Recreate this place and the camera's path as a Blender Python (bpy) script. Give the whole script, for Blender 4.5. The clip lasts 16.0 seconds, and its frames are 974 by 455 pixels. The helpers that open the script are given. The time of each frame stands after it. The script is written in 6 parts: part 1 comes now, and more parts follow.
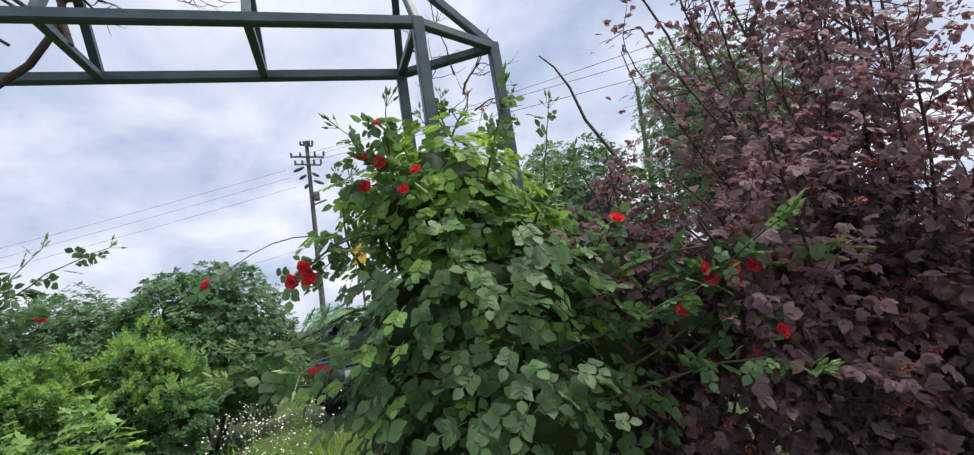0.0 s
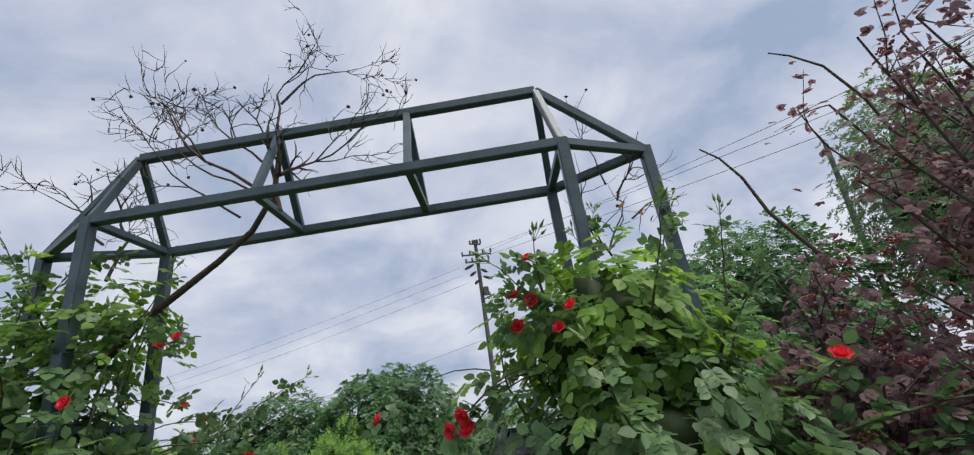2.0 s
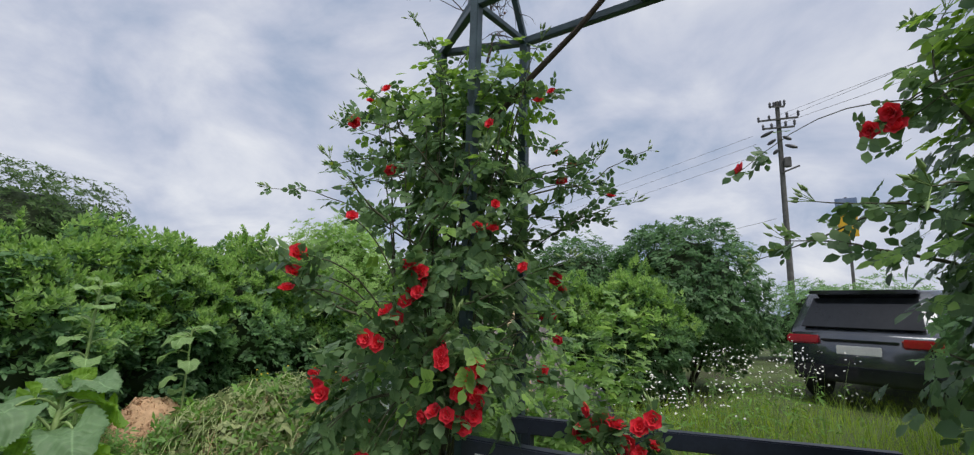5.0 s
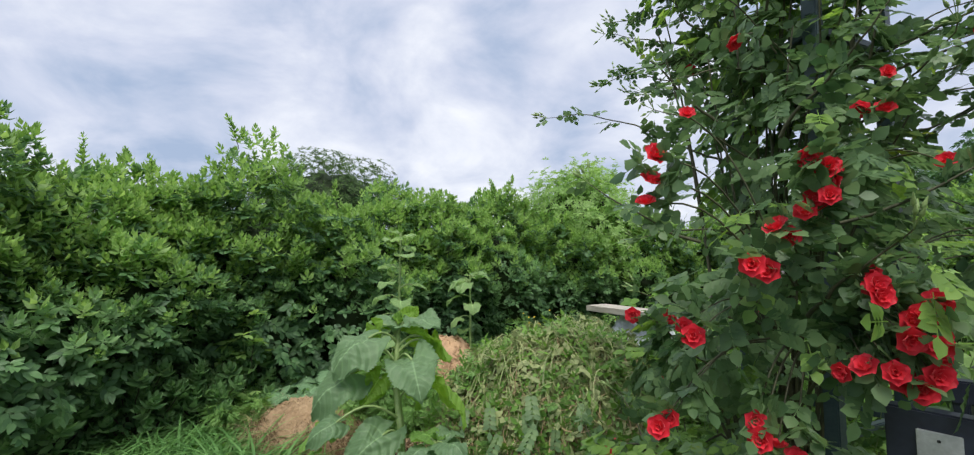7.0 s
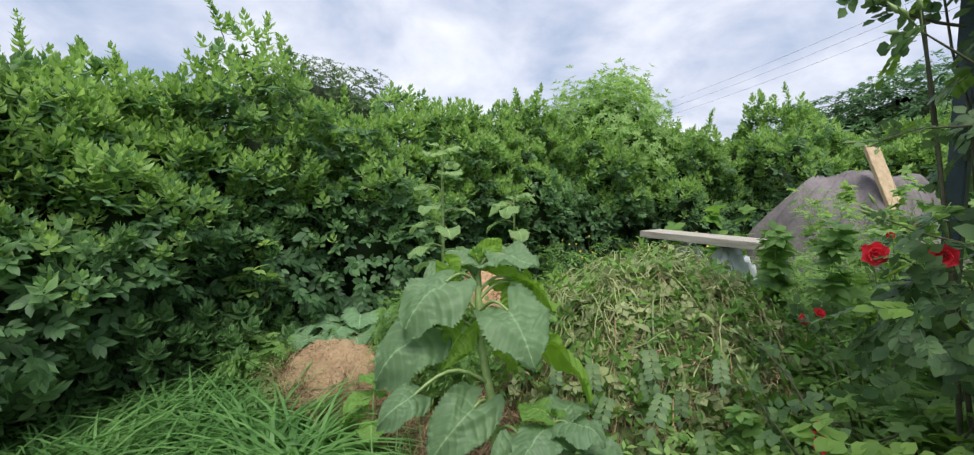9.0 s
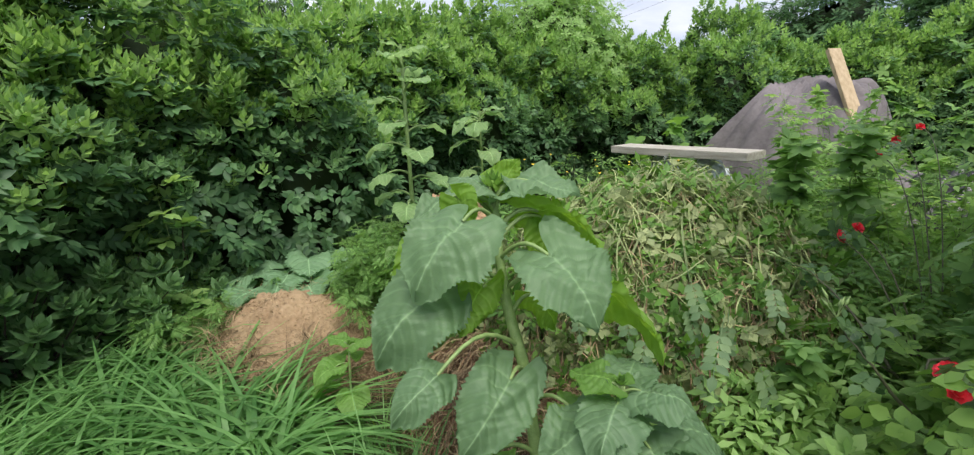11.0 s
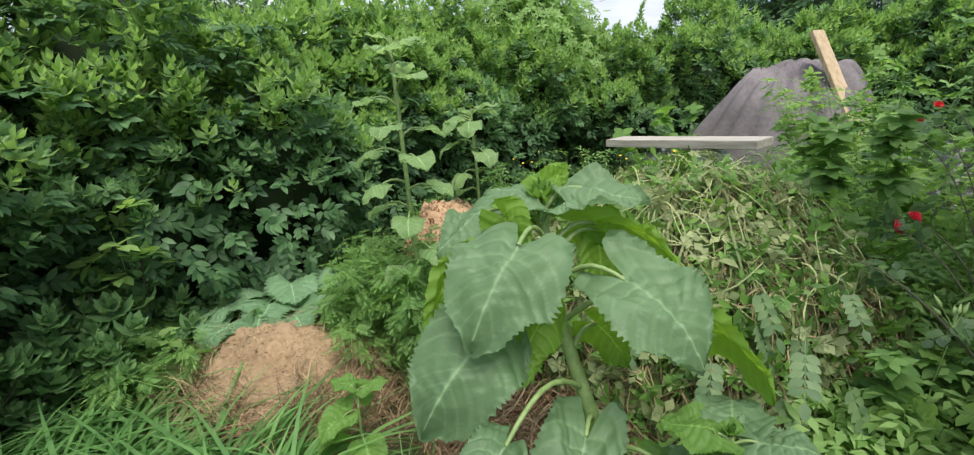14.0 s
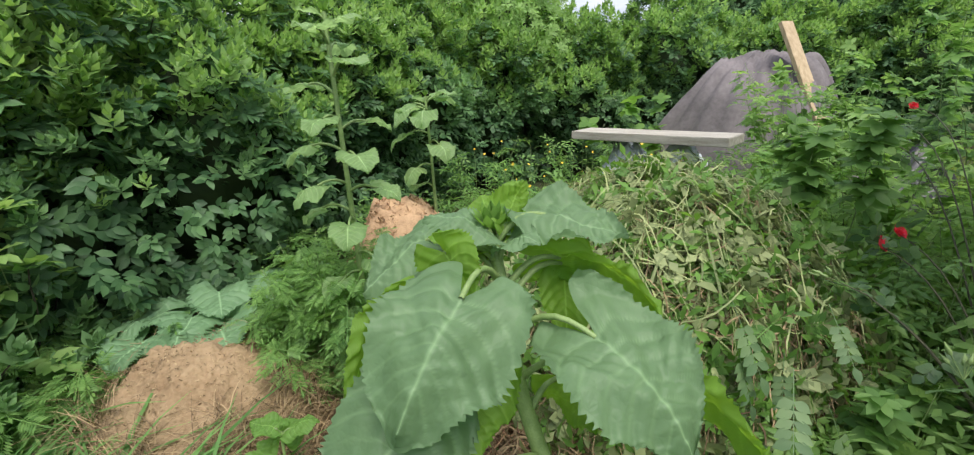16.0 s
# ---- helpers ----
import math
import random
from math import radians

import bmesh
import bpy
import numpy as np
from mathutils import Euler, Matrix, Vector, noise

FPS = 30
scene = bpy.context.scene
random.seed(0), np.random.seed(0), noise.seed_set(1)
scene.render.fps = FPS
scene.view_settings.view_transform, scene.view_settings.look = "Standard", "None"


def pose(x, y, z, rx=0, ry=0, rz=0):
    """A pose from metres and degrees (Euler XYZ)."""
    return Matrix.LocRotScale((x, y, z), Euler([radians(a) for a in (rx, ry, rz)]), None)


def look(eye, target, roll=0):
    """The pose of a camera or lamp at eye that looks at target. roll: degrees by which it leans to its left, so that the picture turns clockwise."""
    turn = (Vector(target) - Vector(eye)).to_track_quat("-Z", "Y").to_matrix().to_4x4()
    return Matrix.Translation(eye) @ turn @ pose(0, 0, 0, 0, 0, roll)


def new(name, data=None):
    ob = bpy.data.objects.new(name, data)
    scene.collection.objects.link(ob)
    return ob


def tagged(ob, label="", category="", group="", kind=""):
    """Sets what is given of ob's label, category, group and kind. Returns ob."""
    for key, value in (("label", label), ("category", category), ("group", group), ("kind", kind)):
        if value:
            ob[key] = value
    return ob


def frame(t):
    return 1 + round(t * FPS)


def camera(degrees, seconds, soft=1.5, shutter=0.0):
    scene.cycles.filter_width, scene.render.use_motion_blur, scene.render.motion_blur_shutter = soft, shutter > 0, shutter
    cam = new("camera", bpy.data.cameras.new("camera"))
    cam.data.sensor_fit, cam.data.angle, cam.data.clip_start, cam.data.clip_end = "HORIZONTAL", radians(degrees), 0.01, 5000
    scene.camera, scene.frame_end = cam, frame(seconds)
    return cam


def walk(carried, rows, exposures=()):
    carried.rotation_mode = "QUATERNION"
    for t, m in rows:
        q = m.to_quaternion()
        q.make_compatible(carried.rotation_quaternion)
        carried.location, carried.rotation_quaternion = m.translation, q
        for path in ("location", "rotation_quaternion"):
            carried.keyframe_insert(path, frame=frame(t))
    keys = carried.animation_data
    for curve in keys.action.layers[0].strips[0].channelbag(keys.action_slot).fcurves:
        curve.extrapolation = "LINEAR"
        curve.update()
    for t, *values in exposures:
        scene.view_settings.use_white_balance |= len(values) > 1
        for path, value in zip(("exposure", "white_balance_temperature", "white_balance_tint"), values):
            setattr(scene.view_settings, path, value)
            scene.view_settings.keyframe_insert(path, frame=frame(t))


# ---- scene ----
cam = camera(91.8, 16.0, soft=1.2)
PATH = [
    (0, (2.250, -1.928, 1.616), (2.824, -0.036, 1.924), -9.0),
    (0.5, (2.370, -1.810, 1.750), (2.822, 0.081, 2.218), -11.0),
    (1, (2.455, -1.768, 1.781), (2.747, 0.119, 2.376), -11.9),
    (1.5, (2.401, -1.804, 1.794), (2.513, 0.068, 2.487), -10.7),
    (2, (2.324, -1.849, 1.799), (2.271, 0.002, 2.554), -8.6),
    (2.5, (2.250, -1.871, 1.775), (2.055, -0.050, 2.577), -6.3),
    (3, (2.190, -1.887, 1.726), (1.783, -0.109, 2.546), -3.5),
    (3.5, (2.153, -1.903, 1.649), (1.525, -0.167, 2.420), -2.3),
    (4, (2.122, -1.910, 1.516), (1.257, -0.217, 2.136), -1.2),
    (4.2, (2.112, -1.924, 1.447), (1.158, -0.252, 1.991), -0.4),
    (6.3, (1.512, -1.778, 1.151), (0.085, -0.384, 1.302), 2.3),
    (6.5, (1.494, -1.810, 1.156), (-0.033, -0.525, 1.296), 1.7),
    (7, (1.383, -1.911, 1.166), (-0.369, -0.953, 1.287), -0.8),
    (7.5, (1.234, -2.027, 1.186), (-0.587, -1.204, 1.276), -2.0),
    (8, (1.119, -2.048, 1.162), (-0.714, -1.255, 1.066), -1.0),
    (8.5, (0.840, -2.011, 1.143), (-0.926, -1.085, 0.995), -1.4),
    (9, (0.570, -2.023, 1.142), (-1.148, -1.018, 0.937), -1.0),
    (9.5, (0.279, -2.144, 1.118), (-1.336, -0.996, 0.846), -3.2),
    (10, (0.116, -2.137, 1.088), (-1.434, -0.934, 0.702), -2.4),
    (10.2, (0.086, -2.107, 1.088), (-1.448, -0.890, 0.683), -2.2),
    (12.3, (-0.004, -1.944, 1.147), (-1.457, -0.769, 0.435), -3.5),
    (12.5, (0.017, -1.918, 1.159), (-1.454, -0.732, 0.504), -4.0),
    (13, (0.012, -1.908, 1.156), (-1.485, -0.709, 0.590), -4.0),
    (13.5, (-0.149, -1.964, 1.149), (-1.588, -0.683, 0.614), -4.5),
    (14, (-0.319, -2.002, 1.089), (-1.716, -0.681, 0.540), -4.7),
    (14.5, (-0.384, -1.905, 1.077), (-1.712, -0.537, 0.473), -3.9),
    (15, (-0.405, -1.830, 1.078), (-1.690, -0.432, 0.450), -3.5),
    (15.5, (-0.428, -1.809, 1.083), (-1.690, -0.397, 0.442), -2.7),
    (16, (-0.463, -1.784, 1.125), (-1.740, -0.382, 0.490), -3.1),
]
walk(cam, [(t, look(eye, target, roll)) for t, eye, target, roll in PATH],
     [(0, 0.22), (1.0, 0.05), (2.0, -0.15), (4.2, -0.28), (6.3, 0.05), (9.0, 0.18), (12.5, 0.40), (16, 0.38)])

# ---- world and sun: a bright overcast sky with broken grey cloud ----
world = bpy.data.worlds.new("world")
scene.world = world
world.use_nodes = True
wn, wl = world.node_tree.nodes, world.node_tree.links
wn.clear()
SUN_ELEV, SUN_TURN = radians(62), radians(117)
sky = wn.new("ShaderNodeTexSky")
sky.sky_type, sky.sun_disc, sky.sun_elevation, sky.sun_rotation = "NISHITA", False, SUN_ELEV, SUN_TURN
sky.air_density, sky.dust_density = 1.0, 3.0
sky_gain = wn.new("ShaderNodeVectorMath")
sky_gain.operation = "SCALE"
sky_gain.inputs["Scale"].default_value = 0.10
wl.new(sky.outputs[0], sky_gain.inputs[0])
coord = wn.new("ShaderNodeTexCoord")
sep = wn.new("ShaderNodeSeparateXYZ")
wl.new(coord.outputs["Generated"], sep.inputs[0])
lift = wn.new("ShaderNodeMath")
lift.operation = "ADD"
lift.inputs[1].default_value = 0.45
wl.new(sep.outputs["Z"], lift.inputs[0])
low = wn.new("ShaderNodeMath")
low.operation = "MAXIMUM"
low.inputs[1].default_value = 0.2
wl.new(lift.outputs[0], low.inputs[0])
flat = wn.new("ShaderNodeVectorMath")
flat.operation = "DIVIDE"
wl.new(coord.outputs["Generated"], flat.inputs[0])
comb = wn.new("ShaderNodeCombineXYZ")
for k in range(3):
    wl.new(low.outputs[0], comb.inputs[k])
wl.new(comb.outputs[0], flat.inputs[1])
cloud = wn.new("ShaderNodeTexNoise")
cloud.inputs["Scale"].default_value = 2.6
cloud.inputs["Detail"].default_value = 7
cloud.inputs["Roughness"].default_value = 0.55
cloud.inputs["Distortion"].default_value = 0.35
wl.new(flat.outputs[0], cloud.inputs["Vector"])
ramp = wn.new("ShaderNodeValToRGB")
els = ramp.color_ramp.elements
els[0].position, els[0].color = 0.34, (0.40, 0.50, 0.69, 1)
els[1].position, els[1].color = 0.70, (0.98, 1.0, 1.06, 1)
mid = els.new(0.50)
mid.color = (0.66, 0.71, 0.86, 1)
wl.new(cloud.outputs["Fac"], ramp.inputs[0])
mixsky = wn.new("ShaderNodeMix")
mixsky.data_type = "RGBA"
mixsky.inputs["Factor"].default_value = 0.88
wl.new(sky_gain.outputs[0], mixsky.inputs["A"])
wl.new(ramp.outputs[0], mixsky.inputs["B"])
back = wn.new("ShaderNodeBackground")
back.inputs["Strength"].default_value = 1.0
wl.new(mixsky.outputs["Result"], back.inputs["Color"])
wo = wn.new("ShaderNodeOutputWorld")
wl.new(back.outputs[0], wo.inputs["Surface"])
sun = new("sun", bpy.data.lights.new("sun", "SUN"))
sun.data.energy, sun.data.angle, sun.data.color = 3.4, radians(38), (1.0, 0.95, 0.88)
sun.matrix_world = look((0, 0, 40), (-math.sin(SUN_TURN) * math.cos(SUN_ELEV), -math.cos(SUN_TURN) * math.cos(SUN_ELEV), 40 - math.sin(SUN_ELEV)))

# ---- materials ----


def base_mat(name):
    m = bpy.data.materials.new(name)
    m.use_nodes = True
    return m, m.node_tree.nodes, m.node_tree.links, m.node_tree.nodes["Principled BSDF"]


def rgb(c):
    return (c[0], c[1], c[2], 1)


def leaf_mat(name, dark, light, rough=0.45, through_light=0.3, scale=18.0, bump=0.25, veins=False, spot=None):
    """Leaves: each one takes its own tint between dark and light; light also passes through."""
    m, n, l, p = base_mat(name)
    geo = n.new("ShaderNodeNewGeometry")
    tc = n.new("ShaderNodeTexCoord")
    noi = n.new("ShaderNodeTexNoise")
    noi.inputs["Scale"].default_value, noi.inputs["Detail"].default_value = scale, 3
    l.new(tc.outputs["Object"], noi.inputs["Vector"])
    big = n.new("ShaderNodeTexNoise")
    big.inputs["Scale"].default_value, big.inputs["Detail"].default_value = 1.7, 2
    l.new(tc.outputs["Object"], big.inputs["Vector"])
    add = n.new("ShaderNodeMath")
    add.operation = "MULTIPLY_ADD"
    l.new(geo.outputs["Random Per Island"], add.inputs[0])
    add.inputs[1].default_value = 0.62
    half = n.new("ShaderNodeMath")
    half.operation = "MULTIPLY_ADD"
    l.new(noi.outputs["Fac"], half.inputs[0])
    half.inputs[1].default_value = 0.5
    half2 = n.new("ShaderNodeMath")
    half2.operation = "MULTIPLY_ADD"
    l.new(big.outputs["Fac"], half2.inputs[0])
    half2.inputs[1].default_value, half2.inputs[2].default_value = 0.9, -0.50
    l.new(half2.outputs[0], half.inputs[2])
    l.new(half.outputs[0], add.inputs[2])
    cr = n.new("ShaderNodeValToRGB")
    e = cr.color_ramp.elements
    e[0].position, e[0].color = 0.08, rgb(dark)
    e[1].position, e[1].color = 0.92, rgb(light)
    if spot:
        s = e.new(0.985)
        s.color = rgb(spot)
    l.new(add.outputs[0], cr.inputs[0])
    colour = cr.outputs[0]
    if veins:
        at = n.new("ShaderNodeAttribute")
        at.attribute_name = "vein"
        mx = n.new("ShaderNodeMix")
        mx.data_type = "RGBA"
        l.new(at.outputs["Fac"], mx.inputs["Factor"])
        l.new(colour, mx.inputs["A"])
        mx.inputs["B"].default_value = rgb([min(1, c * 1.3 + 0.02) for c in light])
        colour = mx.outputs["Result"]
    l.new(colour, p.inputs["Base Color"])
    p.inputs["Roughness"].default_value = rough
    p.inputs["Specular IOR Level"].default_value = 0.28
    bp = n.new("ShaderNodeBump")
    bp.inputs["Strength"].default_value, bp.inputs["Distance"].default_value = bump, 0.004
    height = noi.outputs["Fac"]
    if veins:
        net = n.new("ShaderNodeTexVoronoi")
        net.feature = "DISTANCE_TO_EDGE"
        net.inputs["Scale"].default_value = 75
        l.new(tc.outputs["Object"], net.inputs["Vector"])
        flatten = n.new("ShaderNodeMath")
        flatten.operation = "MINIMUM"
        l.new(net.outputs["Distance"], flatten.inputs[0])
        flatten.inputs[1].default_value = 0.3
        both = n.new("ShaderNodeMath")
        both.operation = "MULTIPLY_ADD"
        l.new(flatten.outputs[0], both.inputs[0])
        both.inputs[1].default_value = 0.45
        l.new(noi.outputs["Fac"], both.inputs[2])
        height = both.outputs[0]
    l.new(height, bp.inputs["Height"])
    l.new(bp.outputs[0], p.inputs["Normal"])
    tr = n.new("ShaderNodeBsdfTranslucent")
    hs = n.new("ShaderNodeHueSaturation")
    hs.inputs["Hue"].default_value, hs.inputs["Saturation"].default_value, hs.inputs["Value"].default_value = 0.485, 1.15, 1.9
    l.new(colour, hs.inputs["Color"])
    l.new(hs.outputs[0], tr.inputs["Color"])
    mix = n.new("ShaderNodeMixShader")
    mix.inputs[0].default_value = through_light
    l.new(p.outputs[0], mix.inputs[1])
    l.new(tr.outputs[0], mix.inputs[2])
    l.new(mix.outputs[0], n["Material Output"].inputs["Surface"])
    return m


def rough_mat(name, dark, light, scale=8.0, rough=0.8, metal=0.0, bump=0.4, distance=0.01, detail=6, stretch=None, island=0.0, coat=0.0):
    """Earth, wood, metal, cloth: two scales of noise between two colours."""
    m, n, l, p = base_mat(name)
    tc = n.new("ShaderNodeTexCoord")
    mp = n.new("ShaderNodeMapping")
    if stretch:
        mp.inputs["Scale"].default_value = stretch
    l.new(tc.outputs["Object"], mp.inputs["Vector"])
    a = n.new("ShaderNodeTexNoise")
    a.inputs["Scale"].default_value, a.inputs["Detail"].default_value = scale, detail
    b = n.new("ShaderNodeTexNoise")
    b.inputs["Scale"].default_value, b.inputs["Detail"].default_value = scale * 9, 4
    l.new(mp.outputs[0], a.inputs["Vector"])
    l.new(mp.outputs[0], b.inputs["Vector"])
    s = n.new("ShaderNodeMath")
    s.operation = "MULTIPLY_ADD"
    l.new(b.outputs["Fac"], s.inputs[0])
    s.inputs[1].default_value = 0.5
    h = n.new("ShaderNodeMath")
    h.operation = "MULTIPLY_ADD"
    l.new(a.outputs["Fac"], h.inputs[0])
    h.inputs[1].default_value, h.inputs[2].default_value = 0.9, -0.2
    l.new(h.outputs[0], s.inputs[2])
    fac = s.outputs[0]
    if island:
        geo = n.new("ShaderNodeNewGeometry")
        g = n.new("ShaderNodeMath")
        g.operation = "MULTIPLY_ADD"
        l.new(geo.outputs["Random Per Island"], g.inputs[0])
        g.inputs[1].default_value = island
        l.new(fac, g.inputs[2])
        k = n.new("ShaderNodeMath")
        k.operation = "SUBTRACT"
        l.new(g.outputs[0], k.inputs[0])
        k.inputs[1].default_value = island / 2
        fac = k.outputs[0]
    cr = n.new("ShaderNodeValToRGB")
    cr.color_ramp.elements[0].position, cr.color_ramp.elements[0].color = 0.28, rgb(dark)
    cr.color_ramp.elements[1].position, cr.color_ramp.elements[1].color = 0.72, rgb(light)
    l.new(fac, cr.inputs[0])
    l.new(cr.outputs[0], p.inputs["Base Color"])
    p.inputs["Roughness"].default_value, p.inputs["Metallic"].default_value = rough, metal
    p.inputs["Coat Weight"].default_value = coat
    bp = n.new("ShaderNodeBump")
    bp.inputs["Strength"].default_value, bp.inputs["Distance"].default_value = bump, distance
    l.new(s.outputs[0], bp.inputs["Height"])
    l.new(bp.outputs[0], p.inputs["Normal"])
    return m


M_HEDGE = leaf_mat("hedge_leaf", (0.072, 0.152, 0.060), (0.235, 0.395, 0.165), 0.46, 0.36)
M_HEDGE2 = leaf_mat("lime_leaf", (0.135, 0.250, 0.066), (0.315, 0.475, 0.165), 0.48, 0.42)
# Darker copy of the hedge leaf: shade low in the hedge, and darker bushes.
M_HEDGE_DARK = leaf_mat("dark_hedge_leaf", (0.034, 0.088, 0.037), (0.14, 0.260, 0.105), 0.46, 0.3)
M_DARKTREE = leaf_mat("tree_leaf", (0.03, 0.07, 0.02), (0.09, 0.16, 0.045), 0.5, 0.25)
M_ROSE = leaf_mat("rose_leaf", (0.044, 0.098, 0.041), (0.165, 0.265, 0.112), 0.40, 0.31, spot=(0.20, 0.27, 0.05))
M_ROSE_YOUNG = leaf_mat("rose_leaf_young", (0.085, 0.175, 0.042), (0.24, 0.385, 0.095), 0.45, 0.42)
M_NINE = leaf_mat("purple_leaf", (0.105, 0.064, 0.070), (0.335, 0.210, 0.212), 0.42, 0.30, spot=(0.20, 0.15, 0.06))
M_SUNLEAF = leaf_mat("sunflower_leaf", (0.088, 0.165, 0.082), (0.180, 0.285, 0.145), 0.48, 0.34, scale=26, bump=0.8, veins=True)
# Same leaf, with the yellow-green of light from behind put into its colour.
M_SUNLEAF_BACKLIT = leaf_mat("backlit_sunflower_leaf", (0.105, 0.220, 0.030), (0.200, 0.345, 0.062), 0.55, 0.45, scale=26, bump=0.6, veins=True)
M_PALELEAF = leaf_mat("pale_sunflower_leaf", (0.150, 0.265, 0.095), (0.31, 0.44, 0.21), 0.55, 0.45, scale=26, bump=0.5, veins=True)
M_SUNLEAF2 = leaf_mat("young_sunflower_leaf", (0.095, 0.205, 0.045), (0.19, 0.335, 0.085), 0.55, 0.45, scale=26, bump=0.6, veins=True)
M_SQUASH = leaf_mat("squash_leaf", (0.10, 0.20, 0.095), (0.22, 0.36, 0.19), 0.5, 0.25, scale=12, veins=True)
M_FERNY = leaf_mat("feathery_leaf", (0.078, 0.175, 0.045), (0.225, 0.385, 0.115), 0.5, 0.36)
M_GRASS = leaf_mat("grass_blade", (0.065, 0.165, 0.048), (0.20, 0.375, 0.125), 0.45, 0.38)
M_LAWN = leaf_mat("lawn_blade", (0.091, 0.189, 0.020), (0.286, 0.405, 0.060), 0.5, 0.3)
M_WEED = leaf_mat("weed_leaf", (0.062, 0.150, 0.032), (0.20, 0.37, 0.080), 0.45, 0.32)
M_WILT = leaf_mat("wilted_leaf", (0.130, 0.175, 0.075), (0.37, 0.42, 0.195), 0.6, 0.2)
M_PALEWEED = leaf_mat("pale_tree_leaf", (0.078, 0.149, 0.070), (0.195, 0.284, 0.130), 0.55, 0.25)
M_STEMG = rough_mat("green_stem", (0.15, 0.235, 0.075), (0.27, 0.37, 0.14), 30, 0.55, bump=0.2, distance=0.002)
M_WILTSTEM = rough_mat("wilted_stem", (0.13, 0.18, 0.055), (0.36, 0.41, 0.17), 25, 0.65, bump=0.2, distance=0.002, island=0.6)
M_CANE = rough_mat("rose_cane", (0.035, 0.04, 0.02), (0.10, 0.10, 0.05), 25, 0.7, bump=0.4, distance=0.003)
M_DRY = rough_mat("dry_twig", (0.035, 0.025, 0.020), (0.10, 0.07, 0.055), 30, 0.85, bump=0.5, distance=0.003)
M_BARK = rough_mat("bark", (0.03, 0.022, 0.016), (0.09, 0.07, 0.05), 14, 0.9, bump=0.8)
M_STRAW = rough_mat("straw", (0.13, 0.085, 0.045), (0.40, 0.29, 0.16), 20, 0.8, bump=0.3, distance=0.003, island=0.7)
M_SAWDUST = rough_mat("sawdust", (0.215, 0.140, 0.074), (0.41, 0.295, 0.175), 5, 0.95, bump=1.0, distance=0.015)
M_CHIPS = rough_mat("wood_chips", (0.28, 0.165, 0.09), (0.52, 0.34, 0.20), 14, 0.9, bump=0.8, distance=0.012, island=0.5)
M_REDSTRAW = rough_mat("reddish_straw", (0.13, 0.065, 0.038), (0.42, 0.25, 0.14), 22, 0.85, bump=0.8, distance=0.01, island=0.8)
M_STEEL = rough_mat("painted_steel", (0.028, 0.050, 0.062), (0.064, 0.100, 0.118), 10, 0.42, 0.0, bump=0.12, distance=0.002)
M_NAVY = rough_mat("navy_steel", (0.010, 0.013, 0.024), (0.024, 0.030, 0.052), 7, 0.4, 0.0, bump=0.1, distance=0.002)
M_GALV = rough_mat("galvanised_plate", (0.42, 0.44, 0.46), (0.62, 0.64, 0.66), 14, 0.45, 0.6, bump=0.1, distance=0.001)
M_DARKHOLE = rough_mat("dark_slot", (0.01, 0.01, 0.011), (0.02, 0.02, 0.022), 10, 0.7)
M_TARP = rough_mat("faded_tarp", (0.105, 0.092, 0.094), (0.215, 0.190, 0.195), 3.5, 0.8, bump=0.5, distance=0.008)
M_BOARD = rough_mat("weathered_board", (0.30, 0.27, 0.22), (0.52, 0.49, 0.43), 6, 0.8, bump=0.5, distance=0.004, stretch=(0.6, 8, 8))
M_PLANK = rough_mat("sawn_plank", (0.36, 0.26, 0.15), (0.55, 0.43, 0.28), 6, 0.75, bump=0.4, distance=0.003, stretch=(6, 6, 0.6))
M_BAG = rough_mat("plastic_bag", (0.50, 0.55, 0.58), (0.70, 0.74, 0.76), 6, 0.3, bump=0.6, distance=0.02)
M_CONC = rough_mat("concrete_pole", (0.07, 0.068, 0.066), (0.14, 0.137, 0.135), 5, 0.85, bump=0.3)
M_CERAMIC = rough_mat("insulator", (0.03, 0.03, 0.035), (0.08, 0.08, 0.09), 9, 0.3)
M_WIRE = rough_mat("wire", (0.03, 0.03, 0.035), (0.06, 0.06, 0.065), 9, 0.6)
M_PAINT = rough_mat("grey_car_paint", (0.07, 0.08, 0.095), (0.09, 0.10, 0.115), 2, 0.25, 0.6, bump=0.0, coat=1.0)
M_GLASS = rough_mat("dark_car_glass", (0.012, 0.014, 0.016), (0.02, 0.022, 0.025), 2, 0.05, bump=0.0)
M_RUBBER = rough_mat("tyre_rubber", (0.012, 0.012, 0.012), (0.03, 0.03, 0.03), 18, 0.85)
M_RED_LIGHT = rough_mat("tail_light_red", (0.35, 0.008, 0.015), (0.5, 0.015, 0.03), 5, 0.15, bump=0.0, coat=1.0)
M_PLATE = rough_mat("white_plate", (0.6, 0.6, 0.6), (0.75, 0.75, 0.74), 5, 0.4, bump=0.0)
M_YELLOW = rough_mat("yellow_panel", (0.62, 0.36, 0.01), (0.75, 0.45, 0.02), 4, 0.5, bump=0.1)
M_BLUE = rough_mat("blue_panel", (0.10, 0.16, 0.30), (0.22, 0.28, 0.40), 4, 0.5, bump=0.1)
M_ROOF = rough_mat("dark_roof_sheet", (0.03, 0.03, 0.032), (0.06, 0.06, 0.062), 3, 0.7)
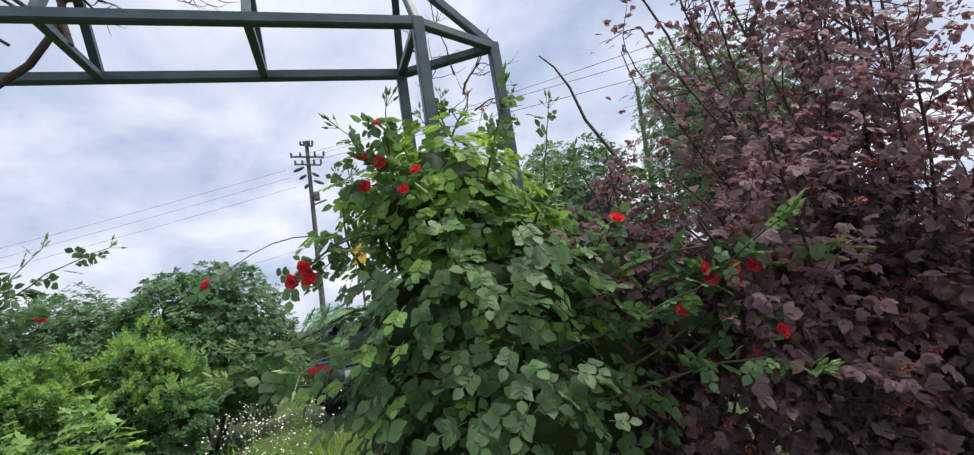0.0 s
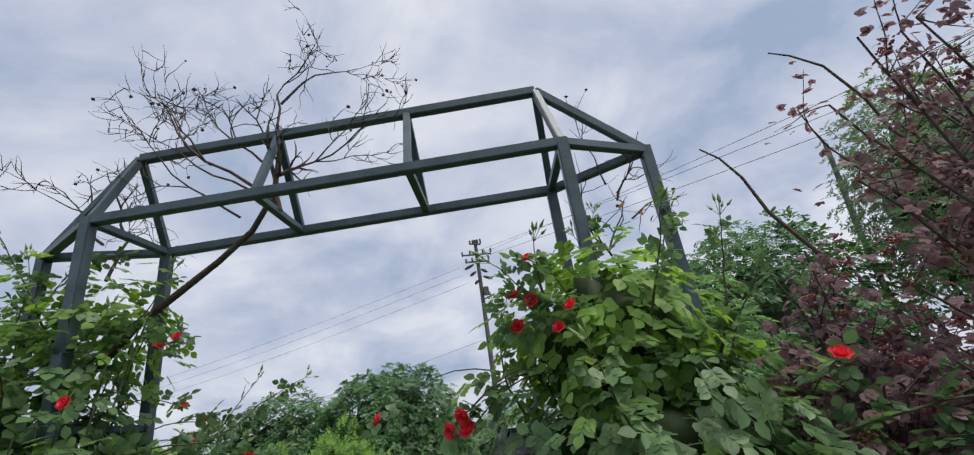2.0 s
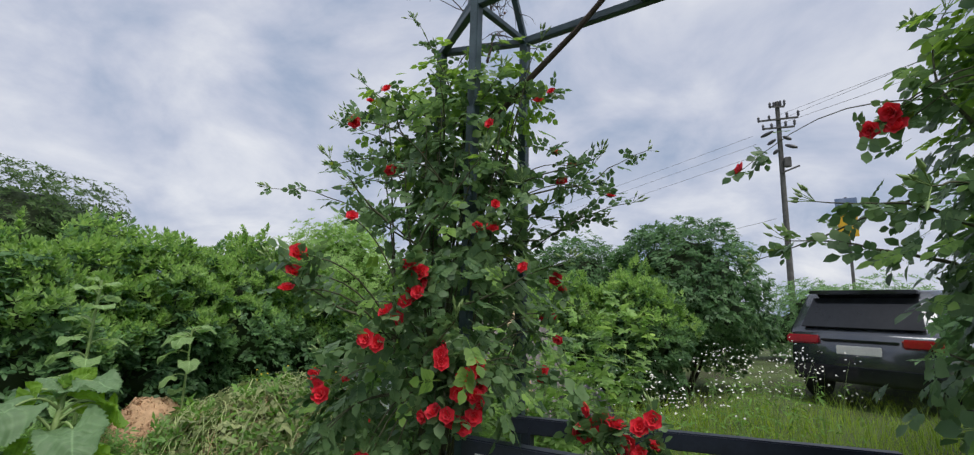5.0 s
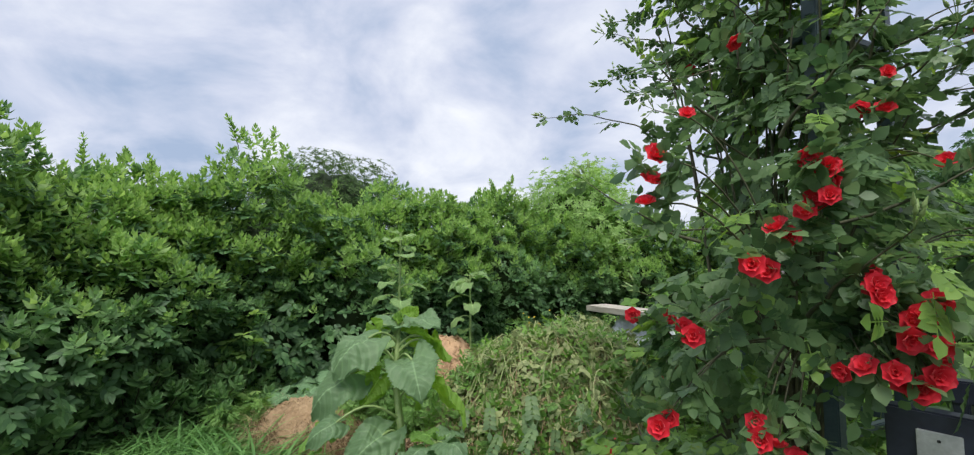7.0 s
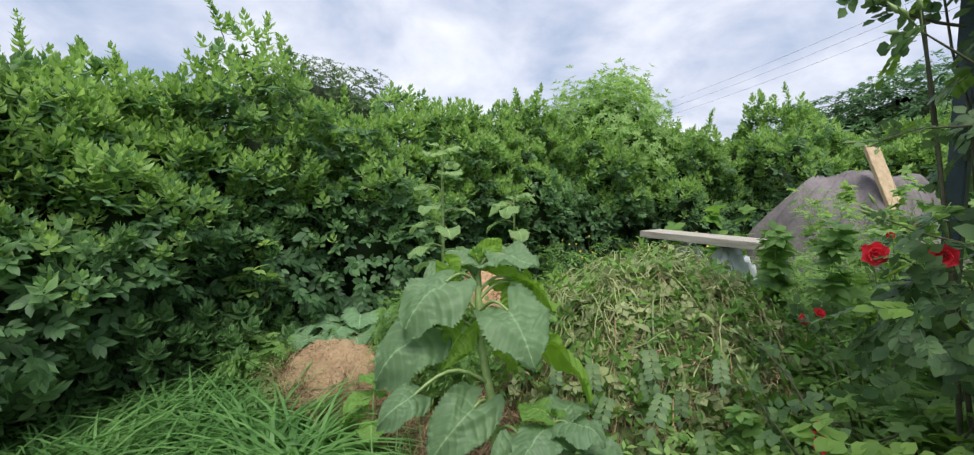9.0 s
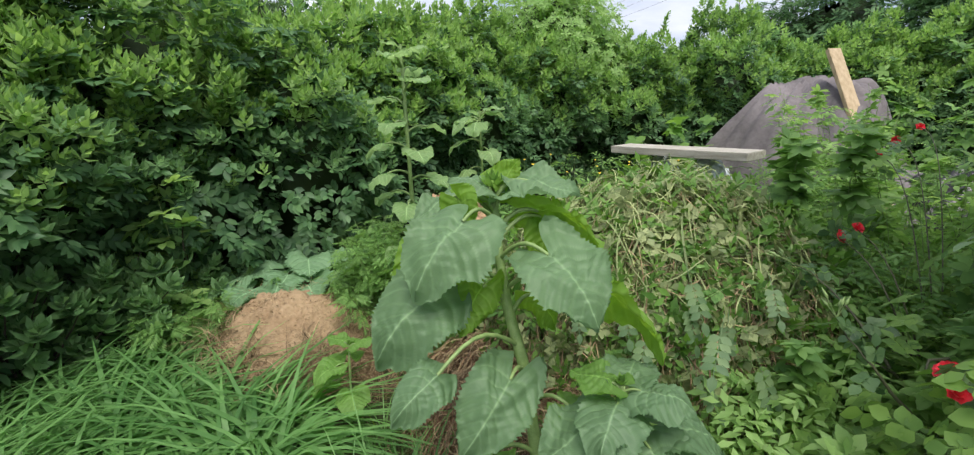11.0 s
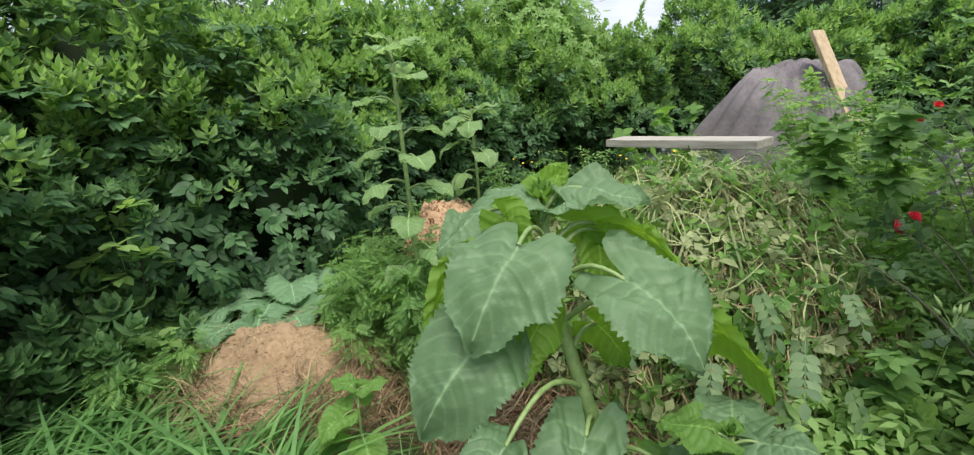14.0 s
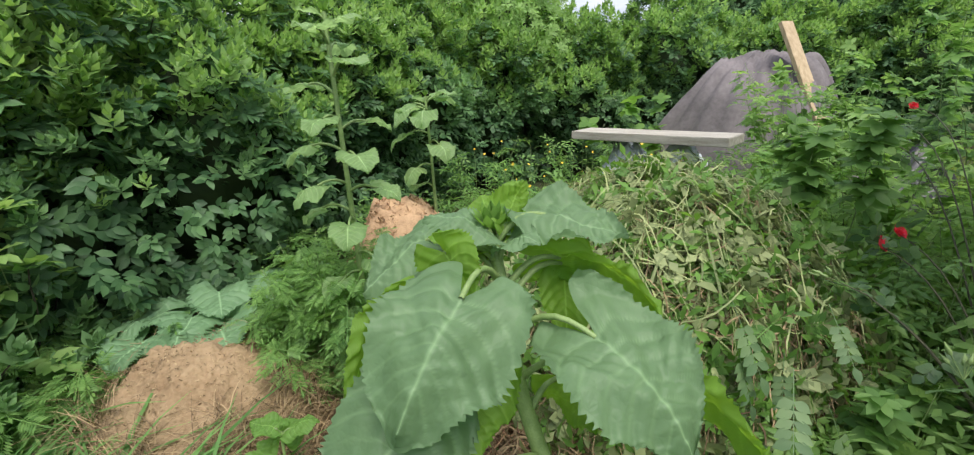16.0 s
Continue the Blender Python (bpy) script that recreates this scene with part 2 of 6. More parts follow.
M_WALL = rough_mat("house_wall", (0.30, 0.28, 0.25), (0.42, 0.40, 0.36), 3, 0.9)
# The blue-grey of distance haze is put into the hill colour.
M_HILL = rough_mat("hazed_wooded_hill", (0.10, 0.15, 0.18), (0.16, 0.21, 0.24), 0.01, 0.95, bump=0.2, distance=2)
M_WHITEFLOWER = rough_mat("white_petal", (0.62, 0.62, 0.58), (0.8, 0.8, 0.76), 30, 0.6, bump=0.1)
M_YFLOWER = rough_mat("yellow_petal", (0.6, 0.42, 0.02), (0.75, 0.55, 0.05), 30, 0.6, bump=0.1)
M_BERRY = rough_mat("red_seed_heads", (0.18, 0.050, 0.052), (0.44, 0.14, 0.13), 40, 0.6, bump=0.4, distance=0.003, island=0.5)
M_DEADROSE = rough_mat("dried_bloom", (0.05, 0.02, 0.015), (0.16, 0.06, 0.03), 40, 0.8)
M_DRYLEAF = rough_mat("dry_leaf", (0.20, 0.08, 0.02), (0.38, 0.17, 0.05), 20, 0.75)


def petal_mat():
    m, n, l, p = base_mat("rose_petal")
    geo = n.new("ShaderNodeNewGeometry")
    oi = n.new("ShaderNodeObjectInfo")
    add = n.new("ShaderNodeMath")
    add.operation = "MULTIPLY_ADD"
    l.new(geo.outputs["Random Per Island"], add.inputs[0])
    add.inputs[1].default_value = 0.4
    mul = n.new("ShaderNodeMath")
    mul.operation = "MULTIPLY"
    l.new(oi.outputs["Random"], mul.inputs[0])
    mul.inputs[1].default_value = 0.6
    l.new(mul.outputs[0], add.inputs[2])
    cr = n.new("ShaderNodeValToRGB")
    cr.color_ramp.elements[0].color = (0.78, 0.018, 0.038, 1)
    cr.color_ramp.elements[1].color = (0.95, 0.055, 0.095, 1)
    l.new(add.outputs[0], cr.inputs[0])
    l.new(cr.outputs[0], p.inputs["Base Color"])
    p.inputs["Roughness"].default_value = 0.55
    p.inputs["Sheen Weight"].default_value = 0.15
    tr = n.new("ShaderNodeBsdfTranslucent")
    l.new(cr.outputs[0], tr.inputs["Color"])
    mix = n.new("ShaderNodeMixShader")
    mix.inputs[0].default_value = 0.35
    l.new(p.outputs[0], mix.inputs[1])
    l.new(tr.outputs[0], mix.inputs[2])
    l.new(mix.outputs[0], n["Material Output"].inputs["Surface"])
    return m


M_PETAL = petal_mat()

# ---- builders ----
rng = np.random.default_rng(7)


def smoothstep(a, b, v):
    k = np.clip((v - a) / (b - a), 0, 1)
    return k * k * (3 - 2 * k)


def ground_z(x, y):
    """The plot falls a little from the arch to the vegetable garden."""
    x, y = np.asarray(x, float), np.asarray(y, float)
    return -0.30 * smoothstep(1.5, -0.6, x) * smoothstep(16, 6, y) + 0.02 * np.sin(x * 2.1 + 0.4) * np.cos(y * 1.7) * smoothstep(30, 6, np.hypot(x, y))


def mesh_np(name, v, f, mat, smooth=True, attr=None):
    """A mesh from arrays of vertices and of faces that all have the same number of corners."""
    v, f = np.asarray(v, np.float32), np.asarray(f, np.int32)
    me = bpy.data.meshes.new(name)
    k = f.shape[1]
    me.vertices.add(len(v))
    me.vertices.foreach_set("co", v.ravel())
    me.loops.add(f.size)
    me.loops.foreach_set("vertex_index", f.ravel())
    me.polygons.add(len(f))
    me.polygons.foreach_set("loop_start", np.arange(0, f.size, k, dtype=np.int32))
    me.polygons.foreach_set("loop_total", np.full(len(f), k, np.int32))
    me.polygons.foreach_set("use_smooth", np.full(len(f), smooth))
    if attr is not None:
        a = me.attributes.new("vein", "FLOAT", "POINT")
        a.data.foreach_set("value", np.asarray(attr, np.float32))
    me.materials.append(mat)
    me.update(calc_edges=True)
    return me


SHIFT = Vector((0, 0, 0))


def thing(name, label, category, at=(0, 0, 0), group="", kind=""):
    """An empty at the base of a thing, which its parts hang under."""
    ob = new(name)
    ob.empty_display_size = 0.1
    ob.location = Vector(at) + SHIFT
    return tagged(ob, label, category, group, kind)


def put(name, me, parent, label="", kind="", shift=True):
    """Links a mesh, given in world coordinates, as one part under a thing at its own place."""
    ob = new(name, me)
    ob.parent = parent
    if shift:
        base = Vector((0, 0, 0))
        p = parent
        while p:
            base += p.location
            p = p.parent
        ob.location = SHIFT - base
    return tagged(ob, label, kind=kind)


def part(name, bm, mat, parent, label="", smooth=False):
    me = bpy.data.meshes.new(name)
    bm.to_mesh(me)
    bm.free()
    me.materials.append(mat)
    if smooth:
        me.polygons.foreach_set("use_smooth", [True] * len(me.polygons))
    return put(name, me, parent, label)


def box_bm(m, size, bevel=0.004):
    bm = bmesh.new()
    bmesh.ops.create_cube(bm, size=1.0, matrix=m @ Matrix.Diagonal((*size, 1)))
    if bevel:
        bmesh.ops.bevel(bm, geom=bm.edges[:], offset=bevel, segments=2, affect="EDGES")
    return bm


def bar_bm(a, b, w, h, bevel=0.004):
    """A square tube from a to b."""
    a, b = Vector(a), Vector(b)
    d = b - a
    q = d.to_track_quat("Z", "Y").to_matrix().to_4x4()
    return box_bm(Matrix.Translation((a + b) / 2) @ q, (w, h, d.length), bevel)


def tube_arrays(pts, radii, sides=5):
    pts = np.asarray(pts, float)
    n = len(pts)
    d = np.gradient(pts, axis=0)
    d /= np.linalg.norm(d, axis=1)[:, None] + 1e-9
    ref = np.array([0.31, 0.23, 0.92])
    u = np.cross(d, ref)
    u /= np.linalg.norm(u, axis=1)[:, None] + 1e-9
    w = np.cross(d, u)
    ang = np.linspace(0, 2 * np.pi, sides, endpoint=False)
    r = np.asarray(radii, float)[:, None, None]
    v = pts[:, None] + r * (np.cos(ang)[None, :, None] * u[:, None] + np.sin(ang)[None, :, None] * w[:, None])
    i, j = np.meshgrid(np.arange(n - 1), np.arange(sides), indexing="ij")
    a = i * sides + j
    b = i * sides + (j + 1) % sides
    f = np.stack([a, b, b + sides, a + sides], -1).reshape(-1, 4)
    return v.reshape(-1, 3), f


def merge(chunks):
    vs, fs, k = [], [], 0
    for v, f in chunks:
        vs.append(v)
        fs.append(f + k)
        k += len(v)
    return np.concatenate(vs), np.concatenate(fs)


def leaflet(length, width, rows=1, fold=0.18, droop=0.12, base=0.0, peak=0.45):
    """One leaf blade along +y, folded on its midrib. Vertices and triangles."""
    ts = np.linspace(0, 1, rows + 2)[1:-1]
    v = [(0, base, 0)]
    for t in ts:
        w = width / 2 * (math.sin(math.pi * t ** (math.log(0.5) / math.log(peak))) ** 0.8)
        z = -droop * length * t * t
        v += [(-w, base + length * t, z + fold * w), (0, base + length * t, z), (w, base + length * t, z + fold * w)]
    v.append((0, base + length, -droop * length))
    f = [(0, 2, 1), (0, 3, 2)]
    for r in range(rows - 1):
        a, b = 1 + 3 * r, 4 + 3 * r
        f += [(a, a + 1, b + 1), (a, b + 1, b), (a + 1, a + 2, b + 2), (a + 1, b + 2, b + 1)]
    a, t = 1 + 3 * (rows - 1), len(v) - 1
    f += [(a, a + 1, t), (a + 1, a + 2, t)]
    return np.array(v, float), np.array(f)


def turn_z(v, deg):
    c, s = math.cos(radians(deg)), math.sin(radians(deg))
    return v @ np.array([[c, s, 0], [-s, c, 0], [0, 0, 1]])


def turn_x(v, deg):
    c, s = math.cos(radians(deg)), math.sin(radians(deg))
    return v @ np.array([[1, 0, 0], [0, c, s], [0, -s, c]])


def palmate(n, length, width, rows=1, spread=300, lift=25):
    """A fan or rosette of leaflets round one point."""
    out = []
    for k in range(n):
        v, f = leaflet(length * (0.8 + 0.2 * ((k * 7) % 5) / 4), width, rows)
        v = turn_x(v, lift * (0.6 + 0.4 * ((k * 3) % 4) / 3))
        v = turn_z(v, -spread / 2 + spread * k / max(1, n - 1))
        out.append((v, f))
    return merge(out)


def pinnate(pairs, length, width, leaf, rows=2):
    """A compound leaf: pairs of leaflets along a stalk and one at its end."""
    out = []
    for k in range(pairs):
        y = length * (0.35 + 0.5 * k / max(1, pairs))
        for side in (-1, 1):
            v, f = leaflet(leaf * (0.85 + 0.15 * k / max(1, pairs - 1) if pairs > 1 else 1), width, rows)
            v = turn_z(v, -side * 62) + (0, y, -0.06 * y)
            out.append((v, f))
    v, f = leaflet(leaf * 1.1, width * 1.1, rows)
    out.append((v + (0, length * 0.9, -0.06 * length), f))
    w = 0.0012
    out.append((np.array([(-w, 0, 0), (w, 0, 0), (w, length, -0.06 * length), (-w, length, -0.06 * length)]), np.array([(0, 1, 2), (0, 2, 3)])))
    return merge(out)


def frames_from(normals, heading=None, spin=math.pi):
    """Rotations whose z is the normal and whose y points along heading (or anywhere)."""
    n = normals / (np.linalg.norm(normals, axis=1)[:, None] + 1e-9)
    h = rng.normal(size=n.shape) if heading is None else heading + rng.normal(size=n.shape) * 0.25
    y = h - (h * n).sum(1)[:, None] * n
    y /= np.linalg.norm(y, axis=1)[:, None] + 1e-9
    x = np.cross(y, n)
    return np.stack([x, y, n], axis=2)


def scatter(template, pos, rot, size):
    tv, tf = template
    v = np.einsum("nij,kj->nki", rot * np.asarray(size)[:, None, None], tv) + pos[:, None]
    f = tf[None] + (np.arange(len(pos)) * len(tv))[:, None, None]
    return v.reshape(-1, 3), f.reshape(-1, 3)


def lump_dirs(n, up=-0.35):
    d = rng.normal(size=(int(n * 2.6) + 60, 3))
    d /= np.linalg.norm(d, axis=1)[:, None]
    d = d[d[:, 2] > up]
    return d[:n]


def lump_radius(d, seed, amount=0.22):
    """An uneven outline: a few sines of the direction."""
    s = seed * 1.7
    k = np.sin(3.1 * d[:, 0] + s) * np.cos(2.7 * d[:, 1] - s) + 0.7 * np.sin(5.3 * d[:, 2] + 4.1 * d[:, 0] + 2 * s) + 0.6 * np.cos(7.1 * d[:, 1] + 6 * d[:, 2] - s) + 0.45 * np.sin(12 * d[:, 0] - 11 * d[:, 2] + 3 * s)
    return 1 + amount * k / 1.7


def crown_arrays(template, centre, radii, n, seed, size=(0.8, 1.25), depth=0.35, up=-0.35, amount=0.22, lean=0.55, shoots=0.0):
    d = lump_dirs(n, up)
    r = lump_radius(d, seed, amount) * (1 - depth * rng.random(len(d)) ** 1.6)
    r *= 1 + shoots * (rng.random(len(d)) ** 8)
    pos = np.array(centre) + d * r[:, None] * np.array(radii)
    nrm = d + np.array([0, 0, lean]) + rng.normal(size=d.shape) * 0.38
    head = d * np.array([1, 1, 0.3]) + np.array([0, 0, 0.15])
    rot = frames_from(nrm, head)
    return scatter(template, pos, rot, rng.uniform(*size, len(pos)))


def core_arrays(centre, radii, seed, amount=0.22, scale=0.64, up=-0.6):
    """The inside of a shrub: a rough lump that fills it, its shade put into a dark colour."""
    nu, nv = 28, 16
    u, w = np.meshgrid(np.linspace(0, 2 * np.pi, nu, endpoint=False), np.linspace(-0.98, 0.99, nv), indexing="ij")
    d = np.stack([np.cos(u) * np.sqrt(1 - w ** 2), np.sin(u) * np.sqrt(1 - w ** 2), w], -1).reshape(-1, 3)
    r = lump_radius(d, seed, amount) * scale * (1 + rng.normal(size=len(d)) * 0.05)
    v = np.array(centre) + d * r[:, None] * np.array(radii)
    i, j = np.meshgrid(np.arange(nu), np.arange(nv - 1), indexing="ij")
    a, b = i * nv + j, ((i + 1) % nu) * nv + j
    return v, np.stack([a, b, b + 1, a + 1], -1).reshape(-1, 4)


M_SHEET = rough_mat("black_sheeting", (0.012, 0.012, 0.014), (0.035, 0.035, 0.038), 5, 0.35, bump=0.6, distance=0.02)
# Near-black leaf tones: the shade inside shrubs put into the colour.
M_CORE = leaf_mat("shaded_leaf_core", (0.012, 0.024, 0.008), (0.035, 0.06, 0.018), 0.6, 0.0, scale=30, bump=1.0)
M_CORE_PURPLE = leaf_mat("shaded_purple_core", (0.010, 0.007, 0.007), (0.030, 0.018, 0.017), 0.6, 0.0, scale=30, bump=1.0)


def shrub(name, label, category, centre, radii, template, mat, n, seed, group="", core=M_CORE, stems=6, **kw):
    """A shrub: stems from the ground, a dark lump for the shade inside and a crown of many leaves."""
    gz = float(ground_z(centre[0], centre[1]))
    t = thing(name, label, category, (centre[0], centre[1], gz), group)
    chunks = []
    for k in range(stems):
        a = 2 * math.pi * (k + rng.random() * 0.6) / stems
        tip = np.array(centre) + np.array([math.cos(a) * radii[0] * 0.6, math.sin(a) * radii[1] * 0.6, radii[2] * 0.35])
        root = np.array([centre[0] + math.cos(a) * 0.08, centre[1] + math.sin(a) * 0.08, gz - 0.03])
        s = np.linspace(0, 1, 7)[:, None]
        pts = root + (tip - root) * s + np.array([math.cos(a), math.sin(a), 0]) * 0.12 * np.sin(s * math.pi)
        chunks.append(tube_arrays(pts, np.linspace(0.024, 0.006, 7) * max(0.6, radii[2])))
    put("stem", mesh_np("stem", *merge(chunks), M_BARK), t)
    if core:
        put("shade_core", mesh_np("shade_core", *core_arrays(centre, radii, seed), core), t, "dark lump that stands for the shade inside the shrub")
    v, f = crown_arrays(template, centre, radii, n, seed, **kw)
    put("crown", mesh_np("crown", v, f, mat), t)
    return t

# ---- ground, hills ----


def build_ground():
    near = np.linspace(-9, 9, 91)
    far = np.array([10, 12, 15, 19, 25, 34, 48, 70, 110, 180, 320, 600, 1200, 2500, 4500])
    ax = np.concatenate([-far[::-1], near, far])
    x, y = np.meshgrid(ax, ax, indexing="ij")
    z = ground_z(x, y) + rng.normal(size=x.shape) * 0.008 * (np.hypot(x, y) < 12)
    n = len(ax)
    i, j = np.meshgrid(np.arange(n - 1), np.arange(n - 1), indexing="ij")
    a = i * n + j
    f = np.stack([a, a + n, a + n + 1, a + 1], -1).reshape(-1, 4)
    m, nn, l, p = base_mat("weedy_ground")
    tc = nn.new("ShaderNodeTexCoord")
    n1 = nn.new("ShaderNodeTexNoise")
    n1.inputs["Scale"].default_value, n1.inputs["Detail"].default_value = 0.8, 8
    n2 = nn.new("ShaderNodeTexNoise")
    n2.inputs["Scale"].default_value, n2.inputs["Detail"].default_value = 35, 5
    l.new(tc.outputs["Object"], n1.inputs["Vector"])
    l.new(tc.outputs["Object"], n2.inputs["Vector"])
    mixf = nn.new("ShaderNodeMath")
    mixf.operation = "MULTIPLY_ADD"
    l.new(n2.outputs["Fac"], mixf.inputs[0])
    mixf.inputs[1].default_value = 0.6
    sub = nn.new("ShaderNodeMath")
    sub.operation = "SUBTRACT"
    l.new(n1.outputs["Fac"], sub.inputs[0])
    sub.inputs[1].default_value = 0.3
    l.new(sub.outputs[0], mixf.inputs[2])
    cr = nn.new("ShaderNodeValToRGB")
    e = cr.color_ramp.elements
    e[0].position, e[0].color = 0.28, (0.045, 0.035, 0.02, 1)
    e[1].position, e[1].color = 0.75, (0.12, 0.17, 0.045, 1)
    k = e.new(0.48)
    k.color = (0.06, 0.085, 0.025, 1)
    l.new(mixf.outputs[0], cr.inputs[0])
    l.new(cr.outputs[0], p.inputs["Base Color"])
    p.inputs["Roughness"].default_value = 0.95
    bp = nn.new("ShaderNodeBump")
    bp.inputs["Strength"].default_value, bp.inputs["Distance"].default_value = 0.8, 0.03
    l.new(n2.outputs["Fac"], bp.inputs["Height"])
    l.new(bp.outputs[0], p.inputs["Normal"])
    ob = new("ground", mesh_np("ground", np.stack([x, y, z], -1).reshape(-1, 3), f, m))
    tagged(ob, "weedy dark soil and rough green grass of a garden plot", "ground", kind="structure")


build_ground()


def build_hills():
    a = np.linspace(radians(136), radians(215), 90)
    rows = []
    for r, h in ((500, -2), (620, 14), (760, 36), (900, 50), (1000, 36)):
        top = h * np.minimum(1, (a - a[0]) * 5) * (0.65 + 0.35 * np.sin(a * 7.3 + 1) + 0.22 * np.sin(a * 17 + r * 0.01) + 0.08 * np.sin(a * 43))
        rows.append(np.stack([np.cos(a) * r, np.sin(a) * r, np.maximum(top, -2)], -1))
    v = np.concatenate(rows)
    n = len(a)
    i, j = np.meshgrid(np.arange(4), np.arange(n - 1), indexing="ij")
    b = i * n + j
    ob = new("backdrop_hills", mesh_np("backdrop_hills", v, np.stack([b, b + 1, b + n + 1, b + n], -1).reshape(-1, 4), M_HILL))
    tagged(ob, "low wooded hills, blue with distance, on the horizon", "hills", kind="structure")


build_hills()

# ---- the steel rose arch ----
SHIFT = Vector((0.46, 0, 0))
H = 2.9
FL, BL, LL, TL = (0.0, 0.0, H), (0.03, 0.47, H), (-0.50, 0.29, H), (0.04, 0.19, H + 0.435)
FR, BR, RR, TR = (2.2, 0.0, H), (2.17, 0.47, H), (2.62, 0.20, H), (2.155, 0.185, H + 0.44)


def lerp(a, b, k):
    return tuple(a[i] + (b[i] - a[i]) * k for i in range(3))


def build_arch():
    t = thing("rose_arch", "grey-green painted steel tube garden arch with a triangular truss top", "garden arch", (1.06, 0.2, 0))
    w = 0.046
    for a, b in ((FL, FR), (BL, BR), (TL, TR)):
        part("chord", bar_bm(a, b, w, w), M_STEEL, t)
    for k in (0.0, 0.355, 0.68, 1.0):
        f, bk, tp = lerp(FL, FR, k), lerp(BL, BR, k), lerp(TL, TR, k)
        part("web_bar", bar_bm(f, tp, 0.036, 0.036), M_STEEL, t)
        part("web_bar", bar_bm(bk, tp, 0.036, 0.036), M_STEEL, t)
        part("cross_bar", bar_bm(f, bk, 0.036, 0.036), M_STEEL, t)
    for a, b in ((FL, LL), (BL, LL), (TL, LL), (FR, RR), (BR, RR), (TR, RR)):
        part("end_bar", bar_bm(a, b, 0.041, 0.041), M_STEEL, t)
    for p in (FL, BL, LL, FR, BR, RR):
        gz = float(ground_z(p[0], p[1]))
        part("post", bar_bm((p[0], p[1], gz - 0.05), (p[0], p[1], H + 0.02), 0.052, 0.052), M_STEEL, t)
    for side in ((FL, BL, LL), (FR, BR, RR)):
        for z in (0.5, 1.25, 2.0):
            for a, b in ((0, 1), (1, 2), (2, 0)):
                pa, pb = side[a], side[b]
                part("brace", bar_bm((pa[0], pa[1], z), (pb[0], pb[1], z), 0.03, 0.03), M_STEEL, t)


build_arch()


SHIFT = Vector((0, 0, 0))


def build_rail():
    """A low frame of two navy box-section beams on posts, with a bolted plate."""
    t = thing("steel_bench_frame", "dark navy steel bench frame with a bolted grey plate", "bench frame", (1.5, 0.0, 0))
    a, b = Vector((0.77, -0.385, 0.70)), Vector((2.2, -0.19, 0.70))
    part("front_beam", bar_bm(a, b, 0.05, 0.14, 0.005), M_NAVY, t)
    c, d = Vector((0.72, 0.03, 0.735)), Vector((2.1, 0.49, 0.735))
    part("rear_beam", bar_bm(c, d, 0.05, 0.07, 0.005), M_NAVY, t)
    for p in (a.lerp(b, 0.2), a.lerp(b, 0.96), c.lerp(d, 0.05), c.lerp(d, 0.96)):
        part("leg", bar_bm((p.x, p.y, float(ground_z(p.x, p.y)) - 0.02), (p.x, p.y, p.z), 0.045, 0.045), M_NAVY, t)
    along = (b - a).normalized()
    side = Vector((along.y, -along.x, 0))
    p = a + along * 0.105 + side * 0.029 + Vector((0, 0, -0.045))
    turn = Matrix(((along.x, side.x, 0, p.x), (along.y, side.y, 0, p.y), (0, 0, 1, p.z), (0, 0, 0, 1)))
    plate = part("plate", box_bm(turn, (0.085, 0.006, 0.14), 0.002), M_GALV, t, "pale galvanised plate")
    part("slot", box_bm(turn @ Matrix.Translation((0, 0.0045, -0.01)), (0.028, 0.002, 0.014), 0.0), M_DARKHOLE, plate)
    part("bolt", box_bm(turn @ Matrix.Translation((0, 0.0045, 0.05)), (0.007, 0.003, 0.007), 0.001), M_DARKHOLE, plate)


build_rail()

# ---- roses ----


def bloom_mesh():
    """A double rose: four rings of curved petals that share one heart."""
    verts, faces = [np.zeros((1, 3))], []
    k0 = 1
    for ring, (count, size, tilt, r0) in enumerate(((6, 0.030, 22, 0.008), (6, 0.027, 48, 0.007), (5, 0.021, 68, 0.005), (4, 0.015, 82, 0.002))):
        for k in range(count):
            tt, ss = np.meshgrid(np.array([0.35, 0.7, 1.0]), np.linspace(-1, 1, 4), indexing="ij")
            wdt = size * 0.62 * np.sin(np.clip(tt * 0.85 + 0.12, 0, 1) * math.pi) ** 0.5
            z = size * (0.30 * tt ** 2 - 0.28 * tt ** 4 + 0.22 * ss ** 2 * tt)
            v = np.stack([ss * wdt, r0 + size * tt, z], -1).reshape(-1, 3)
            verts.append(turn_z(turn_x(v, tilt), 360 * k / count + ring * 27))
            for c in range(3):
                faces.append((0, k0 + c + 1, k0 + c))
                for r in range(2):
                    a = k0 + 4 * r + c
                    faces += [(a, a + 1, a + 5), (a, a + 5, a + 4)]
            k0 += 12
    return mesh_np("bloom", np.concatenate(verts), np.array(faces), M_PETAL)


BLOOM = bloom_mesh()
ROSE_LEAF = pinnate(2, 0.086, 0.038, 0.048, 2)
ROSE_LEAF7 = pinnate(3, 0.105, 0.030, 0.042, 2)


